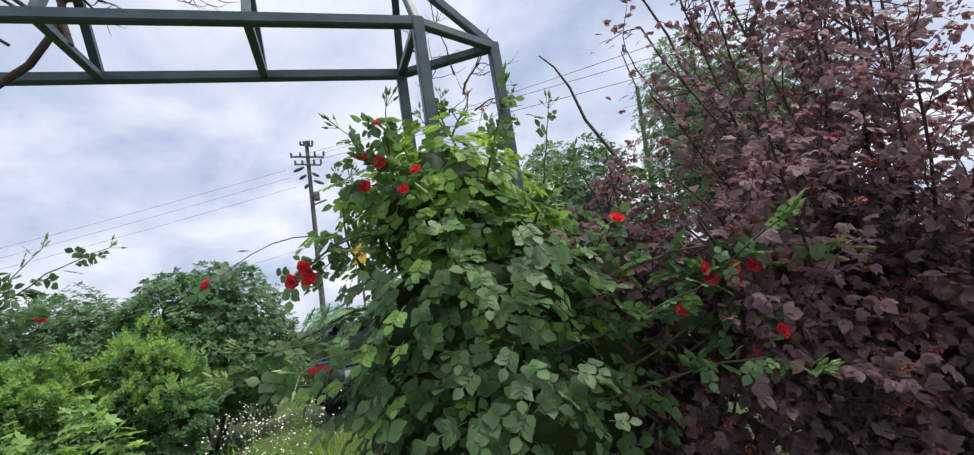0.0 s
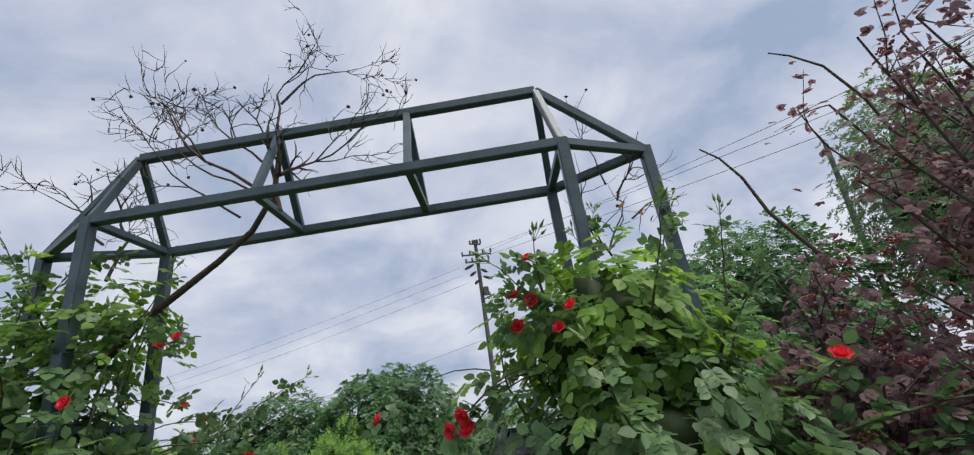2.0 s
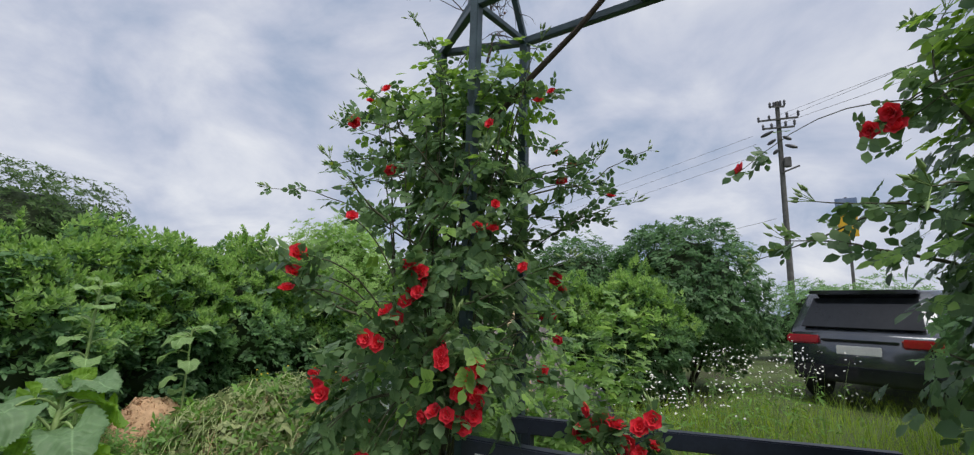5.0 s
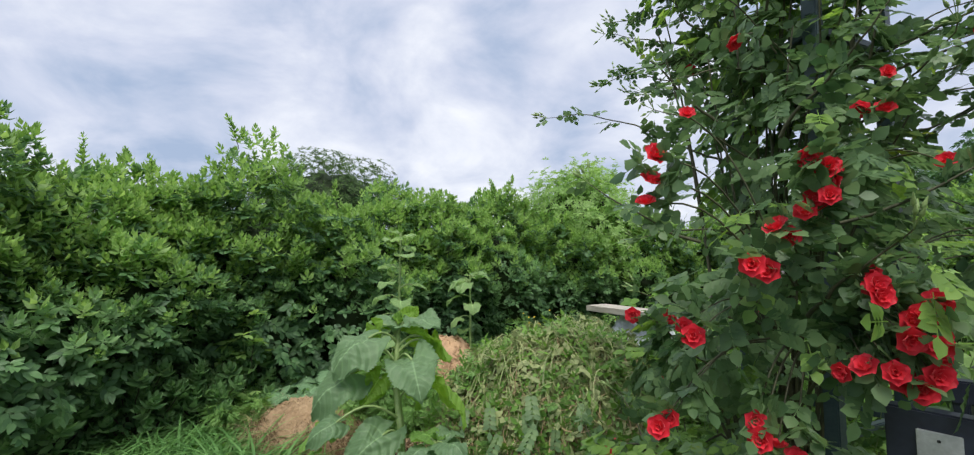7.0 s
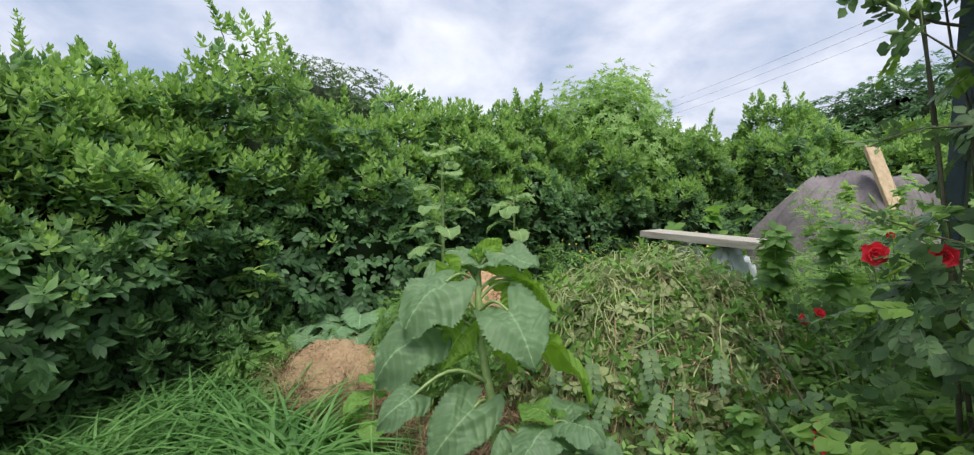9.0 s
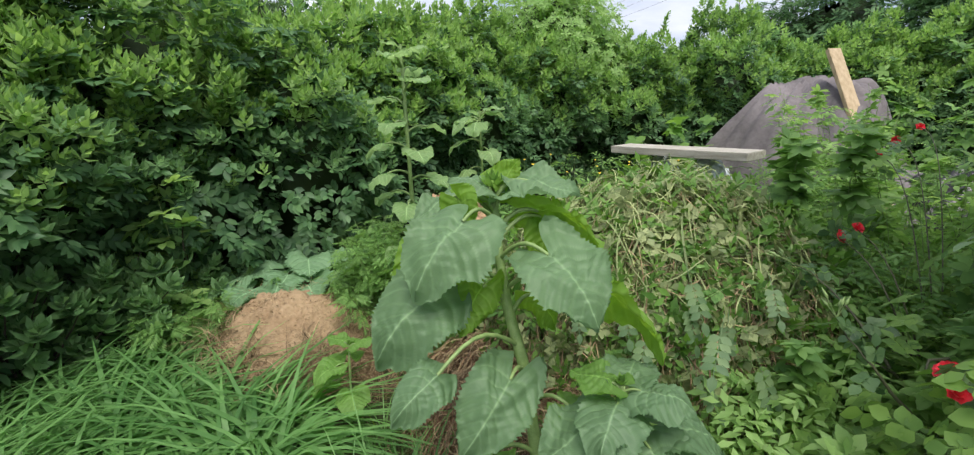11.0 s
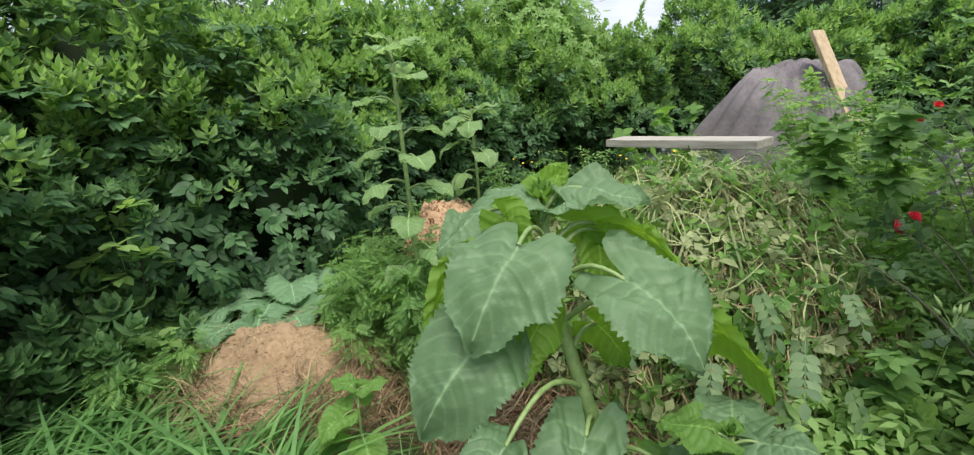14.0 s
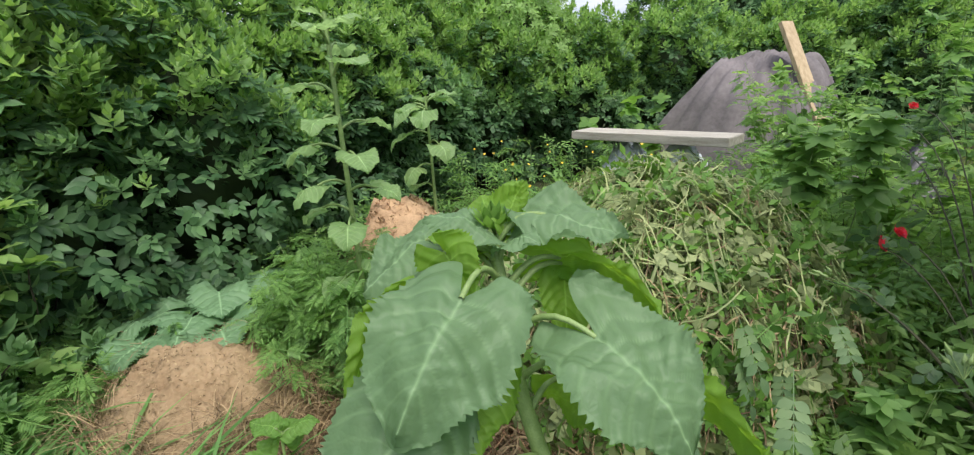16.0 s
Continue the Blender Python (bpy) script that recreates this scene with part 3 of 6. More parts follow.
def bud_arrays(p, d, n=5):
    """A spray of closed buds on thin stalks."""
    out = []
    for _ in range(n):
        q = d + rng.normal(size=3) * 0.5 + np.array([0, 0, 0.5])
        q /= np.linalg.norm(q)
        ln = rng.uniform(0.04, 0.08)
        pts = [p, p + q * ln * 0.7, p + q * ln * 0.8, p + q * ln * 0.92, p + q * (ln + 0.012)]
        out.append(tube_arrays(pts, [0.0012, 0.0011, 0.0055, 0.0048, 0.0006], 5))
    return out


def cane(p0, d0, length, r0, droop=0.25, wob=0.12, n=12):
    pts, d = [np.array(p0, float)], np.array(d0, float)
    d /= np.linalg.norm(d)
    for _ in range(n):
        d = d + rng.normal(size=3) * wob + np.array([0, 0, -droop / n])
        d /= np.linalg.norm(d)
        pts.append(pts[-1] + d * length / n)
    return np.array(pts), np.linspace(r0, r0 * 0.25, n + 1)


def rose_bush(name, label, base, lobes, canes, blooms, seed, young_above, dense=0.0):
    t = thing(name, label, "rose bush", base)
    wood, leaves, young, buds = [], [], [], []
    for c, r, n in lobes:
        v, f = crown_arrays(ROSE_LEAF if rng.random() < 0.6 else ROSE_LEAF7, c, r, n, seed, (0.75, 1.25), depth=0.55, up=-0.7, amount=0.25, lean=0.6)
        (young if c[2] > young_above else leaves).append((v, f))
        v, f = crown_arrays(ROSE_LEAF7, c, r, n // 9, seed + 3, (0.7, 1.1), depth=0.3, up=-0.3, amount=0.3, lean=0.8, shoots=0.3)
        young.append((v, f))
        for _ in range(4):
            e = np.array(c) + lump_dirs(1, -0.2)[0] * np.array(r) * 0.9
            s = np.linspace(0, 1, 9)[:, None]
            b0 = np.array([base[0] + rng.normal() * 0.06, base[1] + rng.normal() * 0.06, base[2]])
            pts = b0 + (e - b0) * s + np.array([0, 0, 0.25]) * np.sin(s * math.pi) + np.cumsum(rng.normal(size=(9, 3)) * 0.012, 0)
            wood.append(tube_arrays(pts, np.linspace(0.009, 0.003, 9), 5))
    for p0, d0, ln in canes:
        pts, rad = cane(p0, d0, ln, 0.006)
        wood.append(tube_arrays(pts, rad, 5))
        k = max(6, int(ln * 27))
        at = rng.uniform(0.15, 1, k)
        idx = at * (len(pts) - 1)
        lo = np.minimum(idx.astype(int), len(pts) - 2)
        pos = pts[lo] + (pts[lo + 1] - pts[lo]) * (idx - lo)[:, None]
        ax = pts[lo + 1] - pts[lo]
        ax /= np.linalg.norm(ax, axis=1)[:, None]
        head = ax * 0.6 + rng.normal(size=ax.shape) * 0.6
        rot = frames_from(np.array([0, 0, 0.8]) + rng.normal(size=ax.shape) * 0.7, head)
        leaves.append(scatter(ROSE_LEAF, pos, rot, rng.uniform(0.6, 1.05, k) * (1.1 - 0.4 * at)))
        buds += bud_arrays(pts[-1], (pts[-1] - pts[-2]) / np.linalg.norm(pts[-1] - pts[-2]), 6)
    for p, _ in blooms:
        p = np.array(p, float)
        c = min((np.array(q[0]) for q in lobes), key=lambda q: np.linalg.norm(q - p))
        far = np.linalg.norm(c - p)
        s = np.linspace(0, 1, 8)[:, None]
        a = c + (p - c) * 0.35
        pts = a + (p - a) * s + np.array([0, 0, 0.10 * far]) * np.sin(s * math.pi)
        wood.append(tube_arrays(pts, np.linspace(0.0035, 0.0018, 8), 4))
        m = 3 + int(min(far, 0.35) * 12)
        lo = rng.integers(1, 8, m) if far < 0.45 else rng.integers(5, 8, m)
        head = rng.normal(size=(m, 3)) + (p - a) / (np.linalg.norm(p - a) + 1e-6)
        leaves.append(scatter(ROSE_LEAF, pts[lo] + rng.normal(size=(m, 3)) * 0.01, frames_from(np.array([0, 0, 0.8]) + rng.normal(size=(m, 3)) * 0.7, head), rng.uniform(0.5, 0.95, m)))
    put("cane_tangle", mesh_np("cane_tangle", *merge(wood), M_CANE), t, kind="stuff")
    # Dark lumps added in the lobes for the shade among the canes.
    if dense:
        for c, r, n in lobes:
            put("shade_core", mesh_np("shade_core", *core_arrays(c, r, seed, 0.3, dense), M_CORE), t, "dark lump that stands for the shade inside the rose")
    put("foliage", mesh_np("foliage", *merge(leaves), M_ROSE), t)
    put("young_growth", mesh_np("young_growth", *merge(young), M_ROSE_YOUNG), t, "fresh light green leaves", kind="stuff")
    if buds:
        put("bud_spray", mesh_np("bud_spray", *merge(buds), M_STEMG), t, kind="stuff")
    for k, (p, face) in enumerate(blooms):
        ob = new("bloom", BLOOM)
        ob.parent = t
        d = Vector(face) + Vector(rng.normal(size=3) * 0.45) + Vector((0, 0, 0.35))
        s = rng.uniform(0.64, 0.96)
        ob.matrix_local = Matrix.Translation(Vector(p) - Vector(base)) @ d.to_track_quat("Z", "Y").to_matrix().to_4x4() @ Matrix.Scale(s, 4)
    return t


BLOOMS_COLUMN = [(0.62, -1.05, 1.39), (0.61, -1.05, 1.33), (0.60, -1.06, 1.28), (0.47, -0.74, 1.57), (0.57, -0.66, 1.77), (0.48, -0.77, 1.94), (0.14, -0.44, 0.93), (0.02, -0.52, 0.93), (0.87, 0.03, 0.93), (0.88, 0.03, 0.97), (0.89, 0.01, 1.20), (0.91, 0.04, 1.22), (0.93, 0.07, 1.12), (0.93, 0.04, 1.38), (0.95, 0.07, 1.33), (0.69, -0.23, 1.60), (0.73, -0.18, 1.59), (0.83, -0.07, 1.42), (0.74, -0.23, 2.06), (0.74, -0.18, 1.70)]
BLOOMS_FRONT = [(0.74, -0.78, 1.22), (0.72, -0.79, 1.12), (0.59, -0.90, 0.96), (0.80, -0.72, 1.29), (0.83, -0.70, 1.31), (0.82, -0.72, 1.35), (0.86, -0.64, 1.08), (0.87, -0.63, 1.11), (0.93, -0.57, 1.02), (0.94, -0.55, 1.05), (0.91, -0.58, 1.01), (0.94, -0.55, 0.95), (0.84, -0.64, 0.90), (0.88, -0.60, 0.87), (0.93, -0.55, 0.89), (0.91, -0.57, 0.86), (0.52, -0.95, 0.73), (0.68, -0.79, 0.72), (0.70, -0.76, 0.70)]
BLOOMS_RAIL = [(1.28, -0.41, 0.94), (1.31, -0.38, 0.90), (1.27, -0.41, 0.86), (1.37, -0.31, 0.84), (1.38, -0.30, 0.80), (1.43, -0.25, 0.82), (1.40, -0.29, 0.88)]
BLOOMS_HIGH = [(-0.49, -0.08, 2.51), (-0.64, -0.08, 2.47), (-0.52, 0.11, 2.08), (-0.33, 0.10, 2.14), (0.43, 0.12, 2.29), (0.51, 0.11, 2.32), (0.48, 0.23, 2.04), (0.55, 0.27, 1.97), (0.71, 0.36, 1.81), (0.48, 0.29, 1.90)]
BLOOMS_RIGHT = [(1.94, -0.36, 2.27), (2.00, -0.32, 2.04), (2.05, -0.34, 2.10), (1.87, -0.29, 2.07), (1.60, -0.16, 1.79), (1.66, -0.17, 1.78), (1.65, -0.18, 1.83), (2.44, -0.34, 1.72), (2.73, -0.44, 1.83), (1.93, -0.33, 2.14), (1.87, -0.32, 2.16), (2.92, -0.59, 1.61), (2.95, -0.59, 1.58), (3.02, -0.61, 1.60), (3.03, -0.60, 1.56), (2.85, -0.54, 1.48), (3.18, -0.59, 1.36), (3.08, -0.55, 1.29), (3.09, -0.63, 1.60), (1.20, 0.38, 1.87)]
BLOOMS_LOW = [(-0.44, 0.24, 0.53), (-0.48, 0.18, 0.50), (-0.56, 0.99, 0.74), (-0.53, 1.19, 0.79), (-0.48, 1.41, 0.84), (-0.03, -0.61, 0.39), (-0.05, -0.58, 0.42)]

TOCAM = (0.4, -1.0, 0.0)


def clustered(points, spread):
    """Each bloom and a second one close beside it."""
    out = []
    for p in points:
        out.append(p)
        d = rng.normal(size=3)
        out.append(tuple(np.array(p) + d / np.linalg.norm(d) * spread))
    return out


rose_bush("climbing_rose", "red climbing rose in full bloom grown up an arch column", (0.25, -0.05, -0.2),
          [((0.16, 0.25, 2.50), (0.28, 0.26, 0.36), 60), ((0.24, 0.22, 2.0), (0.34, 0.32, 0.42), 140), ((0.42, 0.0, 1.50), (0.36, 0.36, 0.42), 215),
           ((0.62, -0.40, 1.02), (0.33, 0.34, 0.42), 180), ((0.22, -0.38, 0.78), (0.24, 0.22, 0.30), 90), ((0.47, 0.0, 1.8), (0.22, 0.2, 0.4), 60), ((0.12, 0.1, 1.85), (0.34, 0.28, 0.42), 90), ((0.02, 0.05, 2.3), (0.30, 0.25, 0.30), 45), ((0.46, 0.22, 2.38), (0.26, 0.28, 0.34), 90), ((0.50, -0.32, 0.36), (0.34, 0.36, 0.5), 130), ((0.30, 0.35, 1.2), (0.40, 0.36, 0.6), 250), ((0.38, 0.08, 2.05), (0.28, 0.26, 0.45), 80)],
          [((0.0, 0.0, 2.2), (-0.8, -0.1, 0.5), 0.6), ((0.1, 0, 2.3), (-0.5, -0.2, 0.9), 0.5), ((0.0, 0.1, 1.9), (-1, -0.1, 0.4), 0.55), ((0.0, 0.1, 2.1), (-1, 0.0, 0.6), 0.6), 
           ((0.35, 0.2, 1.7), (1, 0.5, 0.25), 0.7), ((0.2, 0.1, 2.5), (0.3, 0.2, 1), 0.5), ((0.1, 0.1, 2.4), (-0.3, 0.1, 1), 0.45), ((0.35, -0.1, 2.1), (0.5, -0.4, 0.6), 0.4), ((0.3, 0.0, 2.2), (0.7, 0.0, 0.6), 0.45),
           ((0.4, -0.5, 1.6), (-0.2, -0.5, 0.5), 0.35), ((0.6, -0.5, 1.5), (0.4, -0.3, 0.7), 0.45), ((0.4, -0.6, 1.2), (-0.4, -0.5, 0.2), 0.4), ((0.2, 0.3, 1.5), (0.8, 0.3, 0.3), 0.6),
           ((0.65, -0.3, 1.25), (0.7, 0.4, 0.3), 0.5), ((0.5, 0.1, 1.85), (1, -0.05, 0.24), 0.75), ((0.5, 0.1, 1.62), (1, -0.1, 0.32), 0.6), ((0.4, 0.1, 2.2), (0.7, 0, 0.45), 0.6), ((0.45, 0.3, 1.6), (0.95, 0.35, 0.2), 0.65), ((0.45, 0.3, 1.4), (0.9, 0.6, 0.35), 0.55), ((0.1, 0.2, 2.1), (-0.9, 0.0, 0.7), 0.65), ((0.1, 0.1, 1.7), (-1, -0.1, 0.5), 0.6), ((0.1, 0.1, 1.9), (-1, -0.1, 0.5), 0.85), ((0.1, 0.1, 2.1), (-0.9, -0.1, 0.75), 0.75), ((0.0, 0.1, 1.6), (-1, -0.2, 0.42), 0.9), ((0.0, 0.1, 1.9), (-0.9, 0.2, 0.9), 0.6), ((0.35, -0.1, 1.5), (-0.5, -0.6, 0.3), 0.5), ((0.3, -0.1, 1.2), (-0.6, -0.5, 0.2), 0.5), ((0.3, 0.0, 1.9), (-0.6, -0.5, 0.3), 0.5), ((0.35, -0.2, 0.9), (-0.6, -0.5, 0.2), 0.45), ((0.7, -0.6, 1.0), (0.5, -0.4, 0.4), 0.35), ((0.55, 0.25, 1.65), (0.85, 0.3, 0.55), 0.85), ((0.6, 0.3, 1.85), (0.85, 0.2, 0.35), 0.8), ((0.5, 0.3, 1.5), (0.7, 0.5, 0.45), 0.75), ((0.2, 0.1, 2.25), (-0.55, -0.15, 0.95), 0.8), ((0.15, 0.1, 2.2), (-0.85, -0.15, 0.6), 0.85), ((0.25, 0.15, 2.4), (-0.4, -0.2, 1.0), 0.6), ((0.15, 0.1, 2.0), (-0.9, 0.0, 0.65), 0.75)],
          [(p, TOCAM) for p in BLOOMS_COLUMN + clustered(BLOOMS_FRONT, 0.045)] + [((x + 0.36, y, z), TOCAM) for x, y, z in BLOOMS_HIGH], 2, 2.2)
rose_bush("ground_rose", "small red rose bush in bloom behind a steel beam", (1.42, -0.08, 0.0),
          [((1.40, -0.14, 0.52), (0.17, 0.10, 0.22), 40)], [((1.42, -0.10, 0.6), (0.1, -0.1, 1), 0.3)],
          [(p, TOCAM) for p in clustered(BLOOMS_RAIL, 0.05)], 4, 3.0)
SHIFT = Vector((0.46, 0, 0))
rose_bush("climbing_rose", "red climbing rose with fresh green shoots grown up an arch column", (2.3, 0.1, 0.0),
          [((2.2, 0.05, 2.0), (0.36, 0.36, 0.42), 420), ((2.25, 0.0, 1.55), (0.55, 0.5, 0.55), 700), ((2.2, -0.05, 1.05), (0.56, 0.5, 0.6), 520), ((2.6, 0.0, 1.3), (0.45, 0.4, 0.6), 300), ((2.2, 0, 0.5), (0.7, 0.55, 0.6), 420)],
          [((2.0, -0.2, 2.0), (-0.2, -0.2, 1), 0.4), ((2.3, -0.2, 2.0), (0.2, -0.2, 1), 0.45), ((2.55, -0.1, 1.9), (0.2, -0.3, 1), 0.5), ((1.85, 0.0, 1.8), (-0.5, -0.1, 0.8), 0.45), ((1.75, -0.1, 1.4), (-0.8, -0.2, 0.3), 0.4), ((2.1, -0.1, 1.95), (-0.5, -0.2, 0.7), 0.5), ((2.1, 0.0, 1.9), (-0.8, 0.1, 0.25), 0.55), ((2.2, 0.0, 2.1), (0.1, -0.1, 1), 0.5), ((2.45, 0.1, 2.1), (0.3, -0.1, 1), 0.55),
           ((2.3, 0.1, 2.1), (-0.1, 0.1, 1), 0.45), ((1.9, 0.1, 1.65), (-0.9, 0.3, 0.2), 0.7), ((1.8, -0.1, 1.5), (-0.7, -0.1, 0.3), 0.4), ((2.6, 0.1, 1.8), (0.3, 0, 0.9), 0.5),
           ((2.5, -0.3, 1.4), (0.9, -0.45, 0.25), 0.9), ((2.5, -0.3, 1.2), (0.9, -0.4, 0.2), 0.8), ((2.6, -0.3, 1.6), (0.9, -0.5, 0.15), 0.9), ((2.7, -0.35, 1.3), (0.85, -0.4, 0.35), 0.95), ((2.9, -0.4, 1.3), (0.8, -0.3, 0.5), 0.75), ((2.2, -0.3, 1.6), (-0.3, -0.7, 0.35), 0.45), ((1.95, -0.3, 1.5), (-0.6, -0.6, 0.2), 0.45)],
          [(p, (-0.3, -1.0, 0.1)) for p in BLOOMS_RIGHT], 5, 1.9, 0.62)
SHIFT = Vector((0, 0, 0))
rose_bush("ground_rose", "low sprawling red rose bush beside the heap", (0.1, -0.1, -0.28),
          [((0.0, -0.15, 0.0), (0.62, 0.5, 0.34), 220), ((0.45, -0.6, -0.02), (0.4, 0.35, 0.3), 150), ((0.15, -0.55, 0.26), (0.28, 0.26, 0.30), 90)],
          [((-0.2, -0.2, 0.2), (-0.5, 0.2, 0.6), 0.45), ((-0.1, -0.45, 0.2), (-0.2, -0.4, 0.5), 0.35), ((0.1, 0.1, 0.2), (-0.3, 0.4, 0.8), 0.4)],
          [(p, (0.2, -1, 0.3)) for p in BLOOMS_LOW], 9, -1.0)

# ---- dry vines on top of the arch ----


def twigs(p, d, ln, r, depth, out, tips):
    pts, rad = cane(p, d, ln, r, droop=-0.05, wob=0.2, n=7)
    out.append(tube_arrays(pts, rad, 4))
    if depth == 0:
        tips.append(pts[-1])
        return
    for _ in range(rng.integers(3, 5)):
        k = rng.integers(2, 7)
        q = pts[k] - pts[k - 1]
        q = q / np.linalg.norm(q) + rng.normal(size=3) * np.array([0.75, 0.4, 0.6]) + np.array([0, 0, 0.22])
        twigs(pts[k], q, ln * rng.uniform(0.4, 0.7), max(rad[k] * 0.85, 0.0026), depth - 1, out, tips)


def dead_vine(label, starts, hips, leaves=0, depth=3):
    base = starts[0][0]
    t = thing("dead_vine", label, "dry vine", base)
    out, tips = [], []
    for p, d, ln, r in starts:
        twigs(np.array(p, float), np.array(d, float), ln, r, depth, out, tips)
    put("branch_tangle", mesh_np("branch_tangle", *merge(out), M_DRY), t, kind="stuff")
    tips = np.array(tips)
    pick = tips[rng.permutation(len(tips))[:hips]]
    if len(pick):
        tv = np.array([(0, 0, -1), (1, 0, 0), (0, 1, 0), (-1, 0, 0), (0, -1, 0), (0, 0, 0.8)], float)
        tf = np.array([(0, 2, 1), (0, 3, 2), (0, 4, 3), (0, 1, 4), (5, 1, 2), (5, 2, 3), (5, 3, 4), (5, 4, 1)])
        v, f = scatter((tv, tf), pick, frames_from(rng.normal(size=(len(pick), 3))), rng.uniform(0.007, 0.014, len(pick)))
        put("dried_bloom_litter", mesh_np("dried_bloom_litter", v, f, M_DEADROSE), t, "shrivelled brown flower heads", kind="stuff")
    if leaves:
        pick = tips[rng.permutation(len(tips))[:leaves]]
        v, f = scatter(leaflet(0.05, 0.03, 2, 0.3, 0.3), pick, frames_from(rng.normal(size=(len(pick), 3))), rng.uniform(0.6, 1.1, len(pick)))
        put("dry_leaf_litter", mesh_np("dry_leaf_litter", v, f, M_DRYLEAF), t, "a few withered orange-brown leaves", kind="stuff")


SHIFT = Vector((0.46, 0, 0))
dead_vine("leafless dry rose vine with shrivelled heads over the arch top", [((0.78, 0.2, 2.95), (-0.75, 0.03, 0.8), 1.0, 0.011), ((0.80, 0.2, 2.9), (0.0, 0, 1), 0.7, 0.016), ((0.79, 0.2, 3.55), (0.5, 0, 0.65), 0.6, 0.008), ((0.8, 0.2, 3.1), (0.9, 0, 0.35), 0.7, 0.007), ((0.6, 0.2, 2.9), (-0.9, 0.1, 0.5), 0.7, 0.007), ((0.7, 0.2, 3.2), (-0.5, 0.1, 0.8), 0.6, 0.007), ((0.8, 0.2, 3.3), (-0.25, 0, 0.9), 0.7, 0.008), ((0.78, 0.2, 2.95), (-0.9, 0, 0.35), 0.8, 0.008)], 40)
cane_ob = new("leaning_cane", mesh_np("leaning_cane", *tube_arrays(np.array([(-0.12, 0.30, 2.28), (0.08, 0.28, 2.46), (0.28, 0.26, 2.58), (0.48, 0.24, 2.70), (0.66, 0.21, 2.82), (0.77, 0.2, 3.0), (0.79, 0.2, 3.25)]), [0.020, 0.019, 0.018, 0.016, 0.015, 0.014, 0.012], 8), M_DRY))
cane_ob.location = SHIFT
tagged(cane_ob, "thick dark woody rose cane leaning up to the arch top", "rose cane")
dead_vine("leafless grey dry twigs on the arch shoulder", [((-0.1, 0.25, 2.7), (-0.3, 0, 1), 0.55, 0.010), ((-0.15, 0.25, 2.9), (-1, 0, 0.3), 0.5, 0.008), ((-0.05, 0.25, 2.95), (-0.4, 0, 0.8), 0.4, 0.008)], 6)
dead_vine("dry vine with a few withered leaves at the arch end", [((2.4, 0.3, 2.2), (0.05, 0, 1), 0.6, 0.010), ((2.45, 0.28, 2.7), (0.35, 0, 0.8), 0.42, 0.007), ((2.42, 0.3, 2.8), (-0.1, 0, 1), 0.36, 0.006), ((2.5, 0.3, 2.6), (0.8, 0, 0.3), 0.35, 0.005)], 10, leaves=9, depth=2)

# ---- hedge, shrubs and trees ----
SHIFT = Vector((0, 0, 0))


def shoot(n, length, width, step, lift=22, rows=1):
    """A short leafy shoot: leaves on alternate sides of a stalk and a tuft at its end."""
    out = []
    for k in range(n):
        v, f = leaflet(length * (0.75 + 0.25 * ((k * 5) % 7) / 6), width, rows, 0.22, 0.22)
        v = turn_x(v, lift * (0.2 + 1.2 * ((k * 3) % 5) / 4))
        a = (1 if k % 2 else -1) * (75 - 60 * k / n) + 9 * ((k * 7) % 3 - 1)
        out.append((turn_z(v, a) + np.array([0, step * k, 0.25 * step * k]), f))
    return merge(out)


HEDGE_LEAF = shoot(7, 0.078, 0.034, 0.012, 26)


def whorled_shoot(whorls, leaves, length, width, step, rows=1):
    """An upright shoot along +y: whorls of leaves that spread round it, smaller and steeper at the tip."""
    out = []
    for k in range(whorls):
        for j in range(leaves):
            v, f = leaflet(length * (1 - 0.16 * k) * (0.8 + 0.2 * ((j * 5 + k) % 4) / 3), width * (1 - 0.13 * k), rows, 0.25, 0.25)
            v = v[:, [0, 2, 1]] * np.array([1, -1, 1])
            # the blade now points along +z; tip it up towards the axis, then turn it about the axis
            a = radians(14 + 22 * k)
            v = np.stack([v[:, 0], v[:, 1] * math.cos(a) + v[:, 2] * math.sin(a), v[:, 2] * math.cos(a) - v[:, 1] * math.sin(a)], -1)
            b = 2 * math.pi * j / leaves + k * 0.9
            v = np.stack([v[:, 0] * math.cos(b) + v[:, 2] * math.sin(b), v[:, 1], v[:, 2] * math.cos(b) - v[:, 0] * math.sin(b)], -1)
            out.append((v + np.array([0, step * k, 0]), f))
    return merge(out)


def upright(heading):
    """Rotations whose y runs along each heading, turned about it by chance."""
    y = heading / (np.linalg.norm(heading, axis=1)[:, None] + 1e-9)
    n = rng.normal(size=y.shape)
    n -= (n * y).sum(1)[:, None] * y
    n /= np.linalg.norm(n, axis=1)[:, None] + 1e-9
    return np.stack([np.cross(y, n), y, n], axis=2)


WHORL = whorled_shoot(3, 4, 0.085, 0.036, 0.030)
HEDGE_LEAF_FULL = shoot(7, 0.078, 0.034, 0.012, 26, 2)
SAPLING_LEAF = shoot(8, 0.085, 0.038, 0.012, 34, 2)
FINE_LEAF = palmate(6, 0.07, 0.022, 1, 320, 30)
